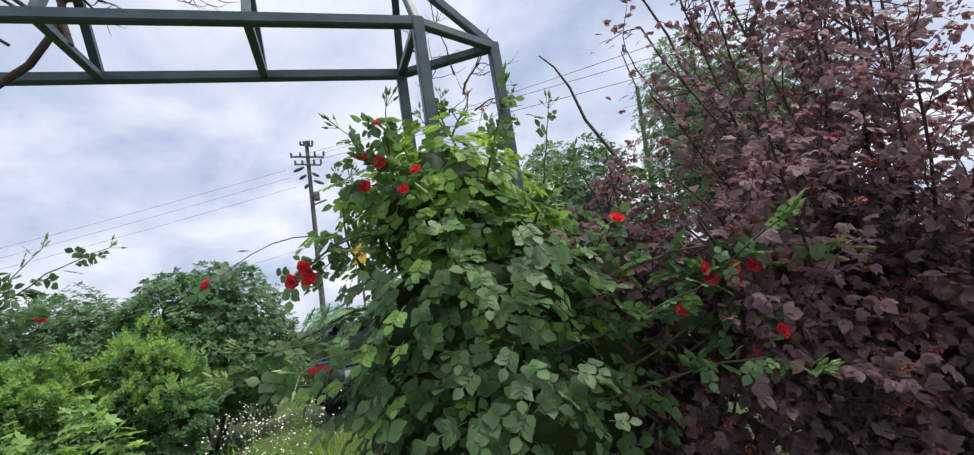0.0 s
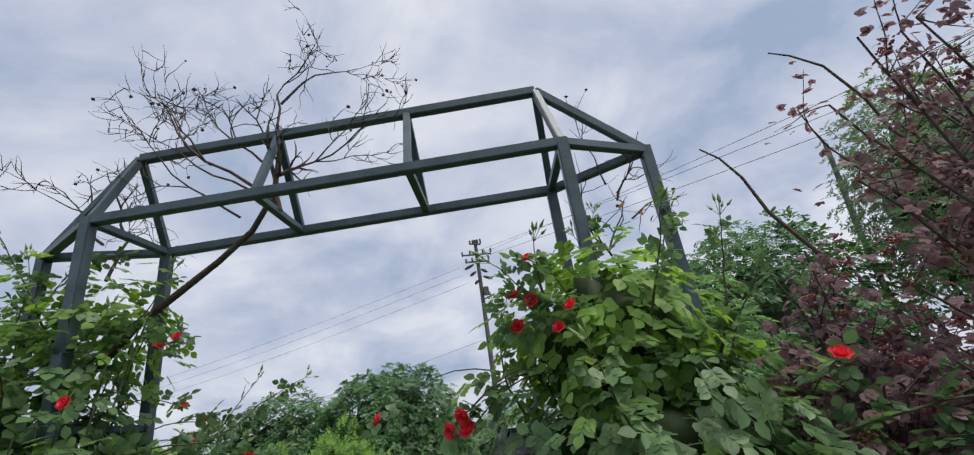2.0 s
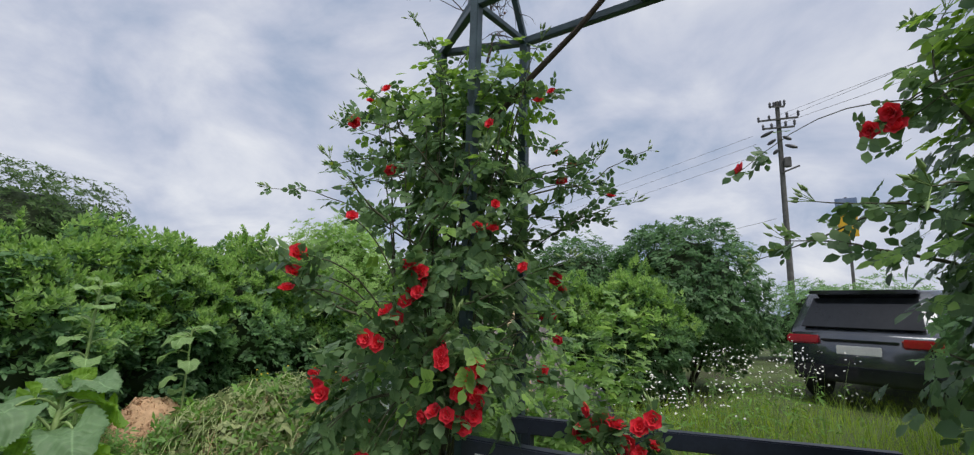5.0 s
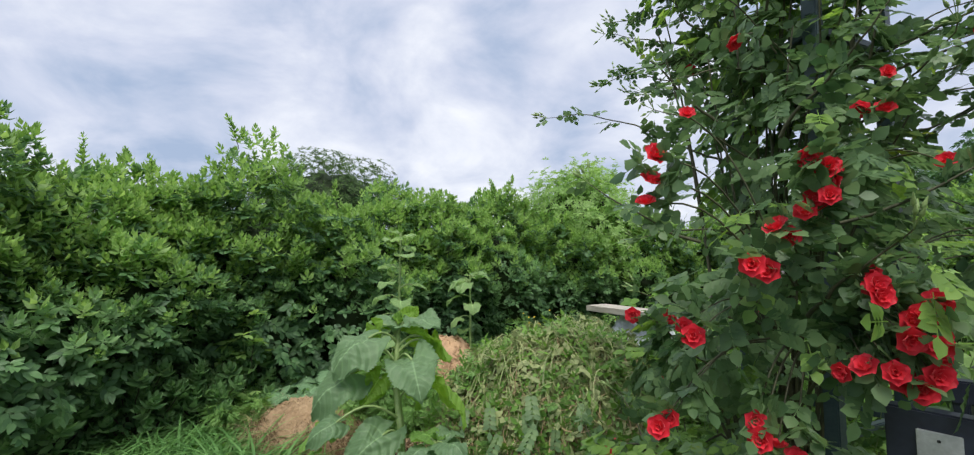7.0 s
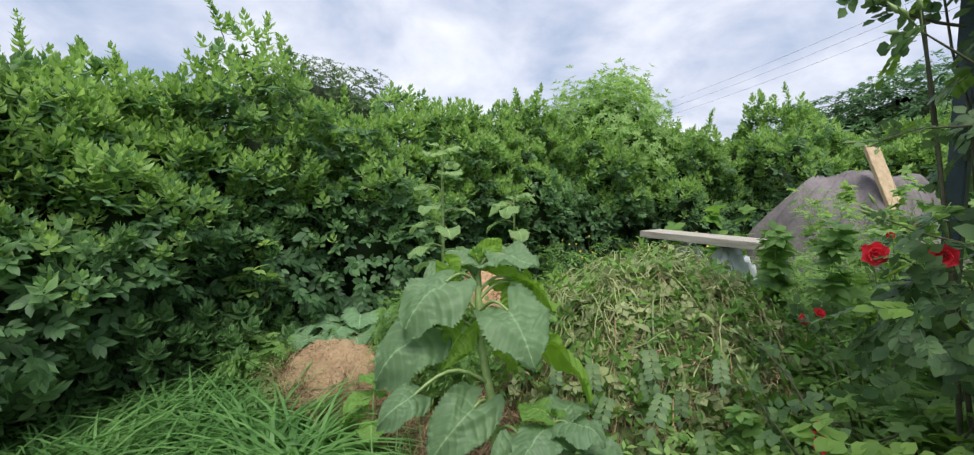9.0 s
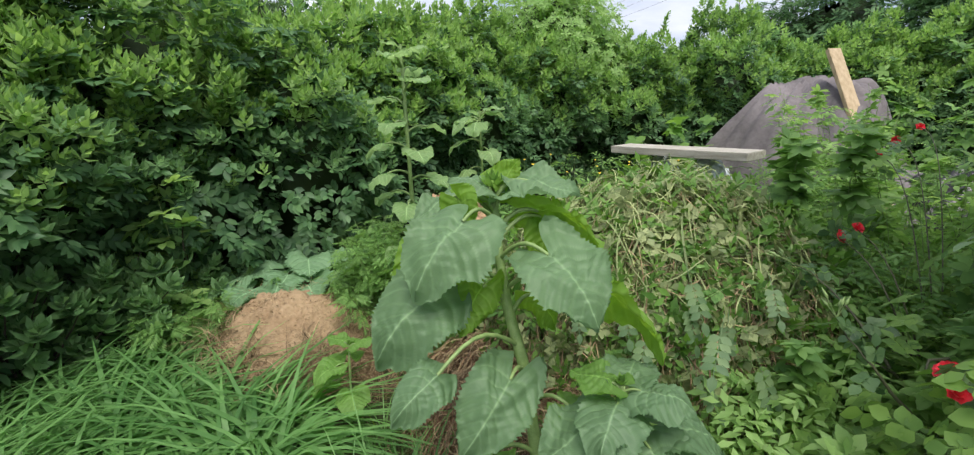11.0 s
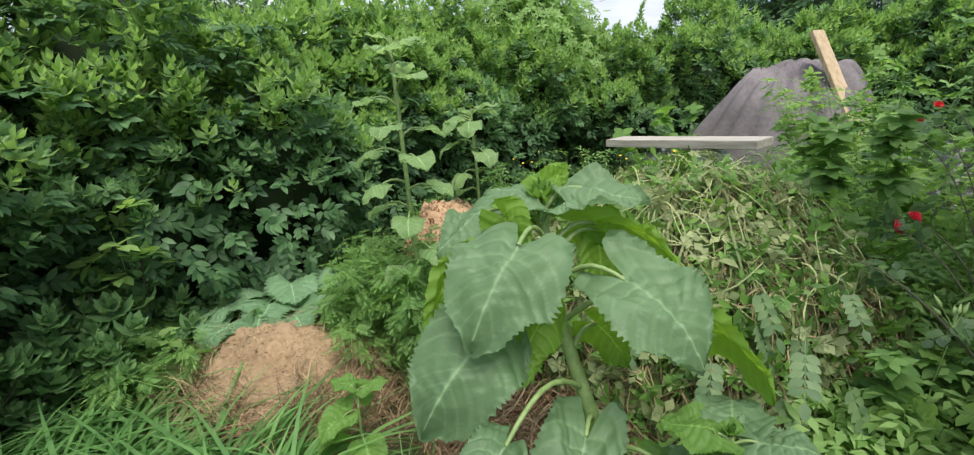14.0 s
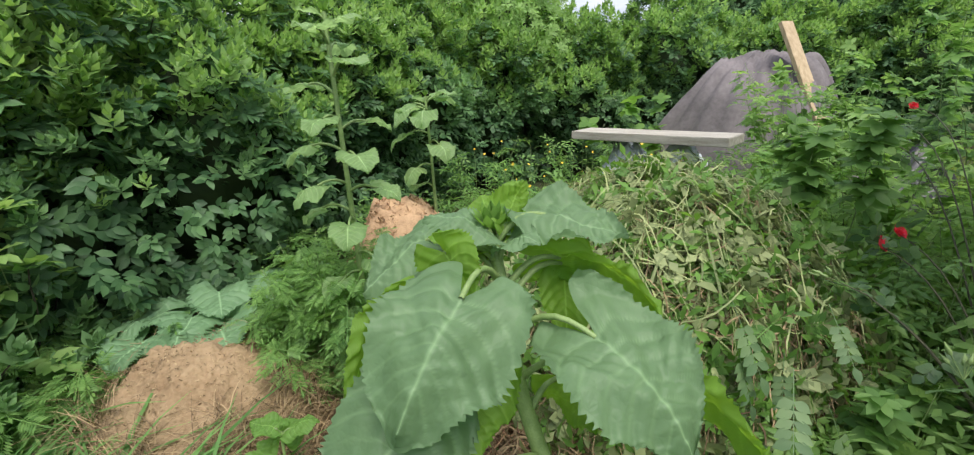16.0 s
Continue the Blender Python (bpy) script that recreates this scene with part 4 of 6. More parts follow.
LINE = [(-2.3, -4.5), (-2.85, -3.6), (-3.45, -2.75), (-3.95, -1.85), (-4.15, -0.7), (-4.5, 0.4), (-4.75, 1.5), (-4.6, 2.7), (-4.1, 3.9), (-3.3, 5.0), (-2.2, 5.9), (-0.9, 6.5)]


def hedge():
    for k, (x, y) in enumerate(LINE):
        gz = float(ground_z(x, y))
        top = 2.0 + 0.12 * math.sin(k * 2.3) + (0.12 if k in (1, 2, 6) else 0)
        # The base crown's dark leaf colour carries the shade low in the hedge.
        t = shrub("hedge_shrub", "dense dark green hedge shrub with palmate leaves", "shrub", (x, y, gz + top * 0.48), (0.92, 0.92, top * 0.56), HEDGE_LEAF_FULL if k < 5 else HEDGE_LEAF, M_HEDGE_DARK, 1800, k + 1,
                  group="hedge along the garden", depth=0.26, up=-0.9, amount=0.30, lean=0.9)
        centre, radii = np.array((x, y, gz + top * 0.50)), np.array((0.95, 0.95, top * 0.57))
        d = lump_dirs(1700, -0.12)
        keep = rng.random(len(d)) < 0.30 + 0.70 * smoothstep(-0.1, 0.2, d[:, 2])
        d = d[keep]
        pos = centre + d * radii * (lump_radius(d, k + 1, 0.30) * (1 - 0.16 * rng.random(len(d)) ** 1.5))[:, None]
        head = d * [0.55, 0.55, 0.3] + [0, 0, 0.75] + rng.normal(size=d.shape) * 0.22
        # Lighter leaves towards the top: young tips, with light from above painted in.
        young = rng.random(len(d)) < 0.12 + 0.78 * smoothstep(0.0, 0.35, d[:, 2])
        size = rng.uniform(0.75, 1.25, len(d))
        rot = upright(head)
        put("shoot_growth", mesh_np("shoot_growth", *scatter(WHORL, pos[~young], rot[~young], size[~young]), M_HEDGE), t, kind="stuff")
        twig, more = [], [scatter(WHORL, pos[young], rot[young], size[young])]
        for _ in range(10):
            d = lump_dirs(1, 0.2)[0]
            p = centre + d * radii * lump_radius(d[None], k + 1, 0.30)[0] * 0.95
            pts, rad = cane(p, d * [0.5, 0.5, 0] + [0, 0, 1], rng.uniform(0.16, 0.34), 0.004, 0.1, 0.14, 7)
            twig.append(tube_arrays(pts, rad, 4))
            head = np.gradient(pts, axis=0)[2:]
            more.append(scatter(WHORL, pts[2:], upright(head), rng.uniform(0.7, 1.05, len(head)) * np.linspace(1.1, 0.7, len(head))))
        put("twig_growth", mesh_np("twig_growth", *merge(twig), M_BARK), t, kind="stuff")
        put("young_growth", mesh_np("young_growth", *merge(more), M_HEDGE2), t, "lighter green tips, young growth with light from above in its colour")


hedge()
shrub("lime_tree", "small light green feathery tree rising above the hedge", "tree", (-4.8, 3.2, 1.55), (1.05, 0.95, 1.15), FINE_LEAF, M_HEDGE2, 3800, 31, depth=0.35, up=-0.6, amount=0.24, shoots=0.2, size=(0.9, 1.4))
shrub("spreading_tree", "dark green spreading tree beyond the hedge", "tree", (-9.6, -0.1, 2.1), (1.9, 1.9, 1.25), FINE_LEAF, M_DARKTREE, 3200, 32, depth=0.3, up=-0.4, amount=0.2, size=(1.1, 1.8))
shrub("rounded_bush", "dense rounded dark green bush beyond the arch", "shrub", (-0.45, 8.2, 1.55), (1.5, 1.4, 1.6), HEDGE_LEAF, M_HEDGE_DARK, 4200, 33, depth=0.2, up=-0.8, amount=0.14, size=(1.0, 1.5))
shrub("rounded_bush", "mid green bush in the row beyond the arch", "shrub", (-3.0, 8.6, 1.35), (1.7, 1.4, 1.5), HEDGE_LEAF, M_HEDGE_DARK, 4200, 34, depth=0.25, up=-0.8, amount=0.18, size=(1.0, 1.5))
shrub("thicket", "wild green thicket beside the road", "thicket", (2.4, 14.5, 0.9), (2.6, 1.2, 1.5), FINE_LEAF, M_HEDGE, 2600, 35, depth=0.3, up=-0.6, amount=0.3, size=(1.2, 2.0))
shrub("thicket", "wild dark green thicket along the road", "thicket", (-2.2, 13.0, 0.8), (2.6, 1.2, 1.2), FINE_LEAF, M_HEDGE, 2400, 36, depth=0.3, up=-0.6, amount=0.3, size=(1.2, 2.0))
shrub("broad_tree", "mid green broadleaf tree behind the arch end", "tree", (5.2, 4.2, 2.0), (1.7, 1.3, 1.65), HEDGE_LEAF, M_HEDGE_DARK, 4200, 37, depth=0.3, up=-0.6, amount=0.2, size=(0.9, 1.4))
shrub("broad_tree", "mid green broadleaf shrub behind the climbing rose", "tree", (3.5, 2.4, 1.35), (0.95, 0.9, 1.25), HEDGE_LEAF, M_HEDGE, 2600, 39, depth=0.3, up=-0.6, amount=0.22, size=(0.7, 1.1))
shrub("silvery_tree", "pale grey-green tree behind the purple shrub", "tree", (8.2, 3.8, 3.4), (1.5, 1.3, 1.9), FINE_LEAF, M_PALEWEED, 4200, 38, depth=0.4, up=-0.6, amount=0.28, size=(1.0, 1.6))


SHIFT = Vector((0.46, 0, 0))


shrub("thicket", "low green thicket under the purple shrub", "thicket", (3.2, 1.1, 0.55), (0.8, 0.7, 0.85), HEDGE_LEAF, M_HEDGE, 1500, 41, depth=0.3, up=-0.6, amount=0.25, size=(0.7, 1.1))
shrub("thicket", "low dark green undergrowth at the foot of the purple shrub", "thicket", (2.95, 0.25, 0.38), (0.6, 0.5, 0.62), HEDGE_LEAF, M_DARKTREE, 1100, 42, depth=0.3, up=-0.5, amount=0.25, size=(0.7, 1.1))


def ninebark_leaf():
    """A broad three-lobed leaf."""
    out = []
    for a, s in ((0, 1.0), (48, 0.8), (-48, 0.8)):
        v, f = leaflet(0.062 * s, 0.044 * s, 2, 0.2, 0.25)
        out.append((turn_z(v, a), f))
    return merge(out)


def ninebark(label, c, r, stems, root_at, heads, shoots=()):
    c, r = np.array(c), np.array(r)
    nine = ninebark_leaf()
    t = thing("purple_ninebark", label, "shrub", (*root_at, 0))
    wood, ends = [], []

    def inside(p, k=1.0):
        d = (p - c) / (r * k)
        return (d * d).sum() < lump_radius((d / (np.linalg.norm(d) + 1e-6))[None], 6, 0.2)[0] ** 2

    for k in range(stems):
        a = rng.uniform(0, 2 * math.pi)
        tip = c + lump_dirs(1, -0.05)[0] * r * 0.92
        root = np.array((root_at[0] + math.cos(a) * 0.14, root_at[1] + math.sin(a) * 0.14, -0.02))
        s = np.linspace(0, 1, 15)[:, None]
        pts = root + (tip - root) * np.concatenate([s ** 1.35, s ** 1.35, s ** 0.8], 1) + np.cumsum(rng.normal(size=(15, 3)) * 0.012, 0)
        wood.append(tube_arrays(pts, np.linspace(0.013, 0.004, 15), 5))
        for j in range(3, 15):
            for _ in range(3):
                q = (pts[j] - pts[j - 1]) / np.linalg.norm(pts[j] - pts[j - 1]) * 0.5 + rng.normal(size=3) * 0.8 + np.array([0, 0, 0.35])
                p2, r2 = cane(pts[j], q, rng.uniform(0.22, 0.42), 0.0035, droop=0.1, wob=0.15, n=6)
                if inside(p2[-1], 1.06) and p2[-1][0] > 2.7 and rng.random() < 1.0 - 0.15 * smoothstep(1.5, 2.6, p2[-1][2]):
                    wood.append(tube_arrays(p2, r2, 4))
                    ends.append(p2)
    put("branch_tangle", mesh_np("branch_tangle", *merge(wood), M_DRY), t, kind="stuff")
    pos = np.concatenate([p[1:] for p in ends for _ in range(2)])
    pos = pos + rng.normal(size=pos.shape) * 0.03
    rot = frames_from(np.array([0, -0.35, 0.8]) + rng.normal(size=pos.shape) * 0.5, rng.normal(size=pos.shape) * [1, 1, 0.5] + [0, -0.4, -0.2])
    put("foliage", mesh_np("foliage", *scatter(nine, pos, rot, rng.uniform(0.45, 0.95, len(pos)) * (1.12 - 0.35 * smoothstep(1.2, 2.6, pos[:, 2]))), M_NINE), t)
    # A dark purple lump added for the shade inside the shrub.
    put("shade_core", mesh_np("shade_core", *core_arrays(c + (0.2, 0.15, -0.5), r * (0.45, 0.5, 0.55), 4, scale=0.8), M_CORE_PURPLE), t, "dark lump that stands for the shade inside the shrub")
    tips = np.array([p[-1] for p in ends])
    tips = tips[rng.permutation(len(tips))[:heads]]
    tv = np.array([(0, 0, -1), (1, 0, 0), (0, 1, 0), (-1, 0, 0), (0, -1, 0), (0, 0, 1)], float)
    tf = np.array([(0, 2, 1), (0, 3, 2), (0, 4, 3), (0, 1, 4), (5, 1, 2), (5, 2, 3), (5, 3, 4), (5, 4, 1)])
    beads = np.repeat(tips, 26, axis=0)
    d = rng.normal(size=beads.shape)
    d /= np.linalg.norm(d, axis=1)[:, None]
    beads = beads + d * np.array([0.026, 0.026, 0.016]) * rng.uniform(0.5, 1.0, (len(beads), 1)) + np.array([0, 0, 0.012])
    v, f = scatter((tv, tf), beads, frames_from(d), rng.uniform(0.004, 0.0068, len(beads)))
    put("seed_litter", mesh_np("seed_litter", v, f, M_BERRY), t, "dull red rounded seed clusters", kind="stuff")
    # bare curved shoots that stand out above the shrub
    for pts in shoots:
        put("bare_shoot", mesh_np("bare_shoot", *tube_arrays(np.array(pts), np.linspace(0.011, 0.004, len(pts)), 5), M_DRY), t)


ninebark("tall purple-leaved ninebark shrub with reddish seed clusters", (3.95, -0.30, 1.62), (1.05, 0.85, 1.75), 46, (4.02, -0.30), 520,
         ([(3.95, 0.1, 2.3), (3.85, 0.3, 2.85), (3.81, 0.3, 3.04), (3.69, 0.3, 3.28), (3.55, 0.3, 3.38), (3.45, 0.3, 3.42)], [(3.25, 0.2, 2.2), (3.13, 0.3, 2.52), (3.07, 0.3, 2.72), (3.0, 0.3, 2.84), (2.92, 0.3, 2.91)]))
ninebark("lower purple-leaved ninebark with dull red seed clusters beside the rose", (3.08, 0.02, 1.25), (0.48, 0.42, 1.12), 17, (3.15, 0.05), 220)

# ---- poles, wires, road side ----


def utility_pole():
    t = thing("utility_pole", "tall concrete utility pole with cross-arms and dark insulators", "utility pole", (0.06, 28, 0))
    pts = np.array([(0.06, 28, z) for z in (-0.2, 3, 6, 9, 12.0, 13.2)])
    put("shaft", mesh_np("shaft", *tube_arrays(pts, [0.17, 0.16, 0.145, 0.13, 0.115, 0.11], 12), M_CONC), t)
    for z, half in ((12.1, 0.95), (11.6, 0.75), (12.85, 0.35)):
        arm = part("cross_arm", bar_bm((0.06 - half, 27.85, z + 0.08), (0.06 + half, 27.85, z - 0.06), 0.09, 0.09), M_CONC, t)
        for k in (-1, -0.45, 0.45, 1):
            x = 0.06 + half * k
            pp = np.array([(x, 27.85, z), (x, 27.85, z + 0.1), (x, 27.85, z + 0.16), (x, 27.85, z + 0.24), (x, 27.85, z + 0.34)])
            put("insulator", mesh_np("insulator", *tube_arrays(pp, [0.03, 0.08, 0.05, 0.08, 0.03], 8), M_CERAMIC), t)
    for k, (dx, dz) in enumerate(((-0.9, 11.3), (-0.6, 10.8), (0.55, 10.9), (0.8, 10.4), (-0.35, 10.2))):
        pp = np.array([(0.06 + dx * s, 27.8, dz + 0.25 - 0.35 * s) for s in (0.3, 0.55, 0.8, 1.0)])
        put("strain_insulator", mesh_np("strain_insulator", *tube_arrays(pp, [0.05, 0.10, 0.10, 0.05], 7), M_CERAMIC), t)
    part("transformer_bracket", bar_bm((0.06, 27.8, 9.0), (0.9, 27.7, 9.25), 0.08, 0.08), M_CONC, t)
    part("cable_box", box_bm(Matrix.Translation((0.36, 27.8, 9.55)), (0.34, 0.3, 0.55), 0.04), M_CONC, t)


utility_pole()


def second_pole():
    t = thing("lighting_pole", "grey steel pole with a thin rod on top behind trees", "pole", (9.28, 8, 0))
    pts = np.array([(9.2, 8, -0.1), (9.3, 8, 4.5), (9.45, 8, 6.5)])
    put("shaft", mesh_np("shaft", *tube_arrays(pts, [0.07, 0.06, 0.05], 10), M_CONC), t)
    put("rod", mesh_np("rod", *tube_arrays(np.array([(9.45, 8, 6.4), (9.3, 8, 7.0), (9.2, 8, 7.5)]), [0.02, 0.018, 0.015], 6), M_WIRE), t)


second_pole()


def wires():
    ends = [((0.9, 28, 12.2), (11.7, 8, 8.5)), ((0.5, 28, 12.4), (11.9, 8, 8.15)), ((0.2, 28, 11.8), (11.65, 8, 7.6)), ((-0.8, 28, 11.4), (-45, 48, 9.5)), ((-0.6, 28, 10.9), (-45, 49, 9.0)), ((-0.3, 28, 10.3), (-45, 50, 8.4)), ((0.1, 28, 6.5), (-30, 40, 4.0))]
    for a, b in ends:
        a, b = np.array(a), np.array(b)
        far = b + (b - a) * (1.2 if b[0] > 0 else 0.0)
        s = np.linspace(0, 1, 24)[:, None]
        p = a + (far - a) * s
        p[:, 2] -= (0.5 * np.sin(s * math.pi))[:, 0]
        ob = new("overhead_wire", mesh_np("overhead_wire", *tube_arrays(p, np.full(24, 0.011), 4), M_WIRE))
        tagged(ob, "thin dark overhead power line from the utility pole", "power line", "overhead wires")


wires()


def road_sign():
    t = thing("road_sign", "roadside sign with a blue panel above a yellow panel", "sign", (2.2, 16, 0))
    part("post", bar_bm((2.2, 16.05, -0.05), (2.2, 16.05, 4.9), 0.08, 0.08), M_CONC, t)
    part("panel", box_bm(Matrix.Translation((2.2, 16, 4.72)), (0.55, 0.04, 0.3), 0.01), M_BLUE, t, "pale blue panel")
    part("panel", box_bm(Matrix.Translation((2.2, 16, 4.05)), (0.5, 0.04, 0.75), 0.01), M_YELLOW, t, "yellow panel")


road_sign()


def far_house():
    t = thing("farm_house", "low far house with a dark sheet roof", "house", (-34.5, 19.5, 0))
    part("wall", box_bm(Matrix.Translation((-34.5, 19.5, 1.0)), (6, 5, 2.2), 0.02), M_WALL, t)
    bm = bmesh.new()
    vs = [bm.verts.new((-34.5 + x, 19.5 + y, z)) for x, y, z in ((-3.5, -3, 1.9), (3.5, -3, 1.9), (3.5, 3, 1.9), (-3.5, 3, 1.9), (-3.2, 0, 3.3), (3.2, 0, 3.3))]
    for f in ((0, 1, 5, 4), (2, 3, 4, 5), (1, 2, 5), (3, 0, 4), (3, 2, 1, 0)):
        bm.faces.new([vs[k] for k in f])
    part("roof", bm, M_ROOF, t)


far_house()


def parked_car():
    """An estate-shaped car seen from behind; built along +y with its tail at y 0."""
    t = thing("parked_car", "grey parked SUV with red tail lights, seen from behind", "car")
    sec = [(0.0, 0.40, 0.98, 0.84), (0.12, 0.34, 1.06, 0.90), (0.9, 0.32, 1.05, 0.93), (2.6, 0.32, 1.02, 0.93), (3.6, 0.34, 0.95, 0.90), (4.3, 0.42, 0.80, 0.78)]
    rings = []
    for y, z0, z1, w in sec:
        rings.append([(-w, y, z0 + 0.08), (-w * 1.0, y, (z0 + z1) / 2), (-w * 0.97, y, z1), (w * 0.97, y, z1), (w, y, (z0 + z1) / 2), (w, y, z0 + 0.08), (w * 0.9, y, z0), (-w * 0.9, y, z0)])

    def loft(rr):
        bm = bmesh.new()
        vs = [[bm.verts.new(p) for p in r] for r in rr]
        for a, b in zip(vs, vs[1:]):
            for k in range(len(a)):
                bm.faces.new((a[k], a[(k + 1) % len(a)], b[(k + 1) % len(a)], b[k]))
        bm.faces.new(vs[0][::-1])
        bm.faces.new(vs[-1])
        bmesh.ops.recalc_face_normals(bm, faces=bm.faces[:])
        bmesh.ops.bevel(bm, geom=bm.edges[:], offset=0.03, segments=2, affect="EDGES")
        return bm

    part("body", loft(rings), M_PAINT, t, smooth=True)
    cab = [(0.05, 1.0, 0.86, 1.0), (0.42, 1.02, 0.74, 1.62), (1.6, 1.02, 0.76, 1.70), (2.4, 1.0, 0.74, 1.62), (3.1, 0.96, 0.84, 1.02)]
    part("cabin", loft([[(-0.88, y, z0), (-w, y, z1), (w, y, z1), (0.88, y, z0)] for y, z0, w, z1 in cab]), M_PAINT, t, smooth=True)
    bm = bmesh.new()
    vs = [bm.verts.new(p) for p in ((-0.72, 0.075, 1.10), (0.72, 0.075, 1.10), (0.62, 0.33, 1.52), (-0.62, 0.33, 1.52))]
    f = bm.faces.new(vs)
    r = bmesh.ops.extrude_face_region(bm, geom=[f])
    bmesh.ops.translate(bm, verts=[g for g in r["geom"] if isinstance(g, bmesh.types.BMVert)], vec=(0, -0.02, 0.012))
    bmesh.ops.recalc_face_normals(bm, faces=bm.faces[:])
    part("rear_window", bm, M_GLASS, t)
    for s in (-1, 1):
        for y0, y1, zt in ((0.62, 1.35, 1.56), (1.42, 2.25, 1.55)):
            bm = bmesh.new()
            vs = [bm.verts.new(p) for p in ((s * 0.885, y0, 1.08), (s * 0.885, y1, 1.08), (s * 0.775, y1 - 0.05, zt), (s * 0.775, y0 + 0.12, zt))]
            f = bm.faces.new(vs)
            r = bmesh.ops.extrude_face_region(bm, geom=[f])
            bmesh.ops.translate(bm, verts=[g for g in r["geom"] if isinstance(g, bmesh.types.BMVert)], vec=(s * 0.02, 0, 0))
            bmesh.ops.recalc_face_normals(bm, faces=bm.faces[:])
            part("side_window", bm, M_GLASS, t)
        part("tail_light", box_bm(Matrix.Translation((s * 0.69, 0.015, 0.92)), (0.44, 0.08, 0.13), 0.025), M_RED_LIGHT, t, "red tail light")
        for y in (0.85, 3.45):
            tyre = part("wheel", wheel_bm(s * 0.83, y, 0.345, 0.22), M_RUBBER, t, smooth=False)
            part("rim", wheel_bm(s * 0.86, y, 0.22, 0.18), M_GALV, tyre)
    part("spoiler", box_bm(Matrix.Translation((0, 0.30, 1.62)), (1.3, 0.24, 0.05), 0.02), M_GLASS, t, "black roof spoiler")
    part("bumper", box_bm(Matrix.Translation((0, 0.02, 0.46)), (1.66, 0.16, 0.22), 0.04), M_GLASS, t, "dark plastic bumper")
    part("number_plate", box_bm(Matrix.Translation((0, -0.03, 0.80)), (0.52, 0.02, 0.12), 0.006), M_PLATE, t, "white number plate")
    part("tailgate_strip", box_bm(Matrix.Translation((0, -0.012, 0.93)), (0.9, 0.03, 0.03), 0.008), M_GLASS, t)
    t.matrix_basis = pose(2.25, 6.6, 0, 0, 0, -20)


def wheel_bm(x, y, r, w):
    bm = bmesh.new()
    bmesh.ops.create_cone(bm, cap_ends=True, segments=28, radius1=r, radius2=r, depth=w, matrix=Matrix.Translation((x, y, 0.345)) @ Euler((0, radians(90), 0)).to_matrix().to_4x4())
    bmesh.ops.bevel(bm, geom=[e for e in bm.edges if len(e.link_faces) == 2 and abs(e.calc_face_angle()) > 1], offset=0.03, segments=2, affect="EDGES")
    return bm


parked_car()

# ---- the garden: heaps, board, tarp ----
SHIFT = Vector((0, 0, 0))


def lumps(x, y):
    """Hollows and humps shared by all that lies on the heaps."""
    return 0.5 * np.sin(x * 6.3 + 1.0) * np.cos(y * 5.1 + 0.4) + 0.35 * np.sin(x * 11.7 - y * 8.3) + 0.25 * np.sin(x * 17 + y * 19 + 2)


def mound_arrays(c, rx, ry, h, seed, n=44, rough=0.05, power=1.3):
    g = np.linspace(-1.25, 1.25, n)
    x, y = np.meshgrid(g, g, indexing="ij")
    rr = np.hypot(x, y) * (1.06 + 0.05 * np.sin(3 * np.arctan2(y, x) + seed) + 0.03 * np.sin(7 * np.arctan2(y, x) - seed))
    z = h * np.clip(1 - rr ** 2, 0, 1) ** (1 / power)
    z = z + rough * h * (np.sin(x * 9 + seed) * np.cos(y * 8 - seed) + 0.6 * np.sin(x * 21 + y * 17)) * (rr < 1) + rng.normal(size=x.shape) * 0.02 * h * (rr < 1)
    wx, wy = c[0] + x * rx, c[1] + y * ry
    z = z * (1 + 0.10 * lumps(wx, wy))
    wz = ground_z(wx, wy) - 0.05 * (rr >= 1) + z
    i, j = np.meshgrid(np.arange(n - 1), np.arange(n - 1), indexing="ij")
    a = i * n + j
    return np.stack([wx, wy, wz], -1).reshape(-1, 3), np.stack([a, a + n, a + n + 1, a + 1], -1).reshape(-1, 4)


def blades_arrays(pos, lengths, widths, lean=0.6, droop=0.9, seg=4, up=None):
    """Grass blades or strips of stem: tapered ribbons that arch over."""
    n = len(pos)
    a = rng.uniform(0, 2 * np.pi, n)
    side = np.stack([-np.sin(a), np.cos(a), np.zeros(n)], -1)
    out = np.stack([np.cos(a), np.sin(a), np.zeros(n)], -1)
    ln, dr = lean * rng.uniform(0.3, 1.2, n), droop * rng.uniform(0.5, 1.3, n)
    vs = []
    for k in range(seg + 1):
        t = k / seg
        ctr = pos + out * (lengths * (ln * t + 0.35 * dr * t * t))[:, None] + np.array([0, 0, 1.0]) * (lengths * (t - 0.55 * dr * t * t))[:, None]
        w = (widths * (1 - t ** 1.6 * 0.95) * 0.5)[:, None]
        vs += [ctr - side * w, ctr + side * w]
    v = np.stack(vs, 1).reshape(-1, 3)
    b = (np.arange(n) * 2 * (seg + 1))[:, None, None]
    quad = np.array([(2 * k, 2 * k + 1, 2 * k + 3, 2 * k + 2) for k in range(seg)])
    return v, (quad[None] + b).reshape(-1, 4)


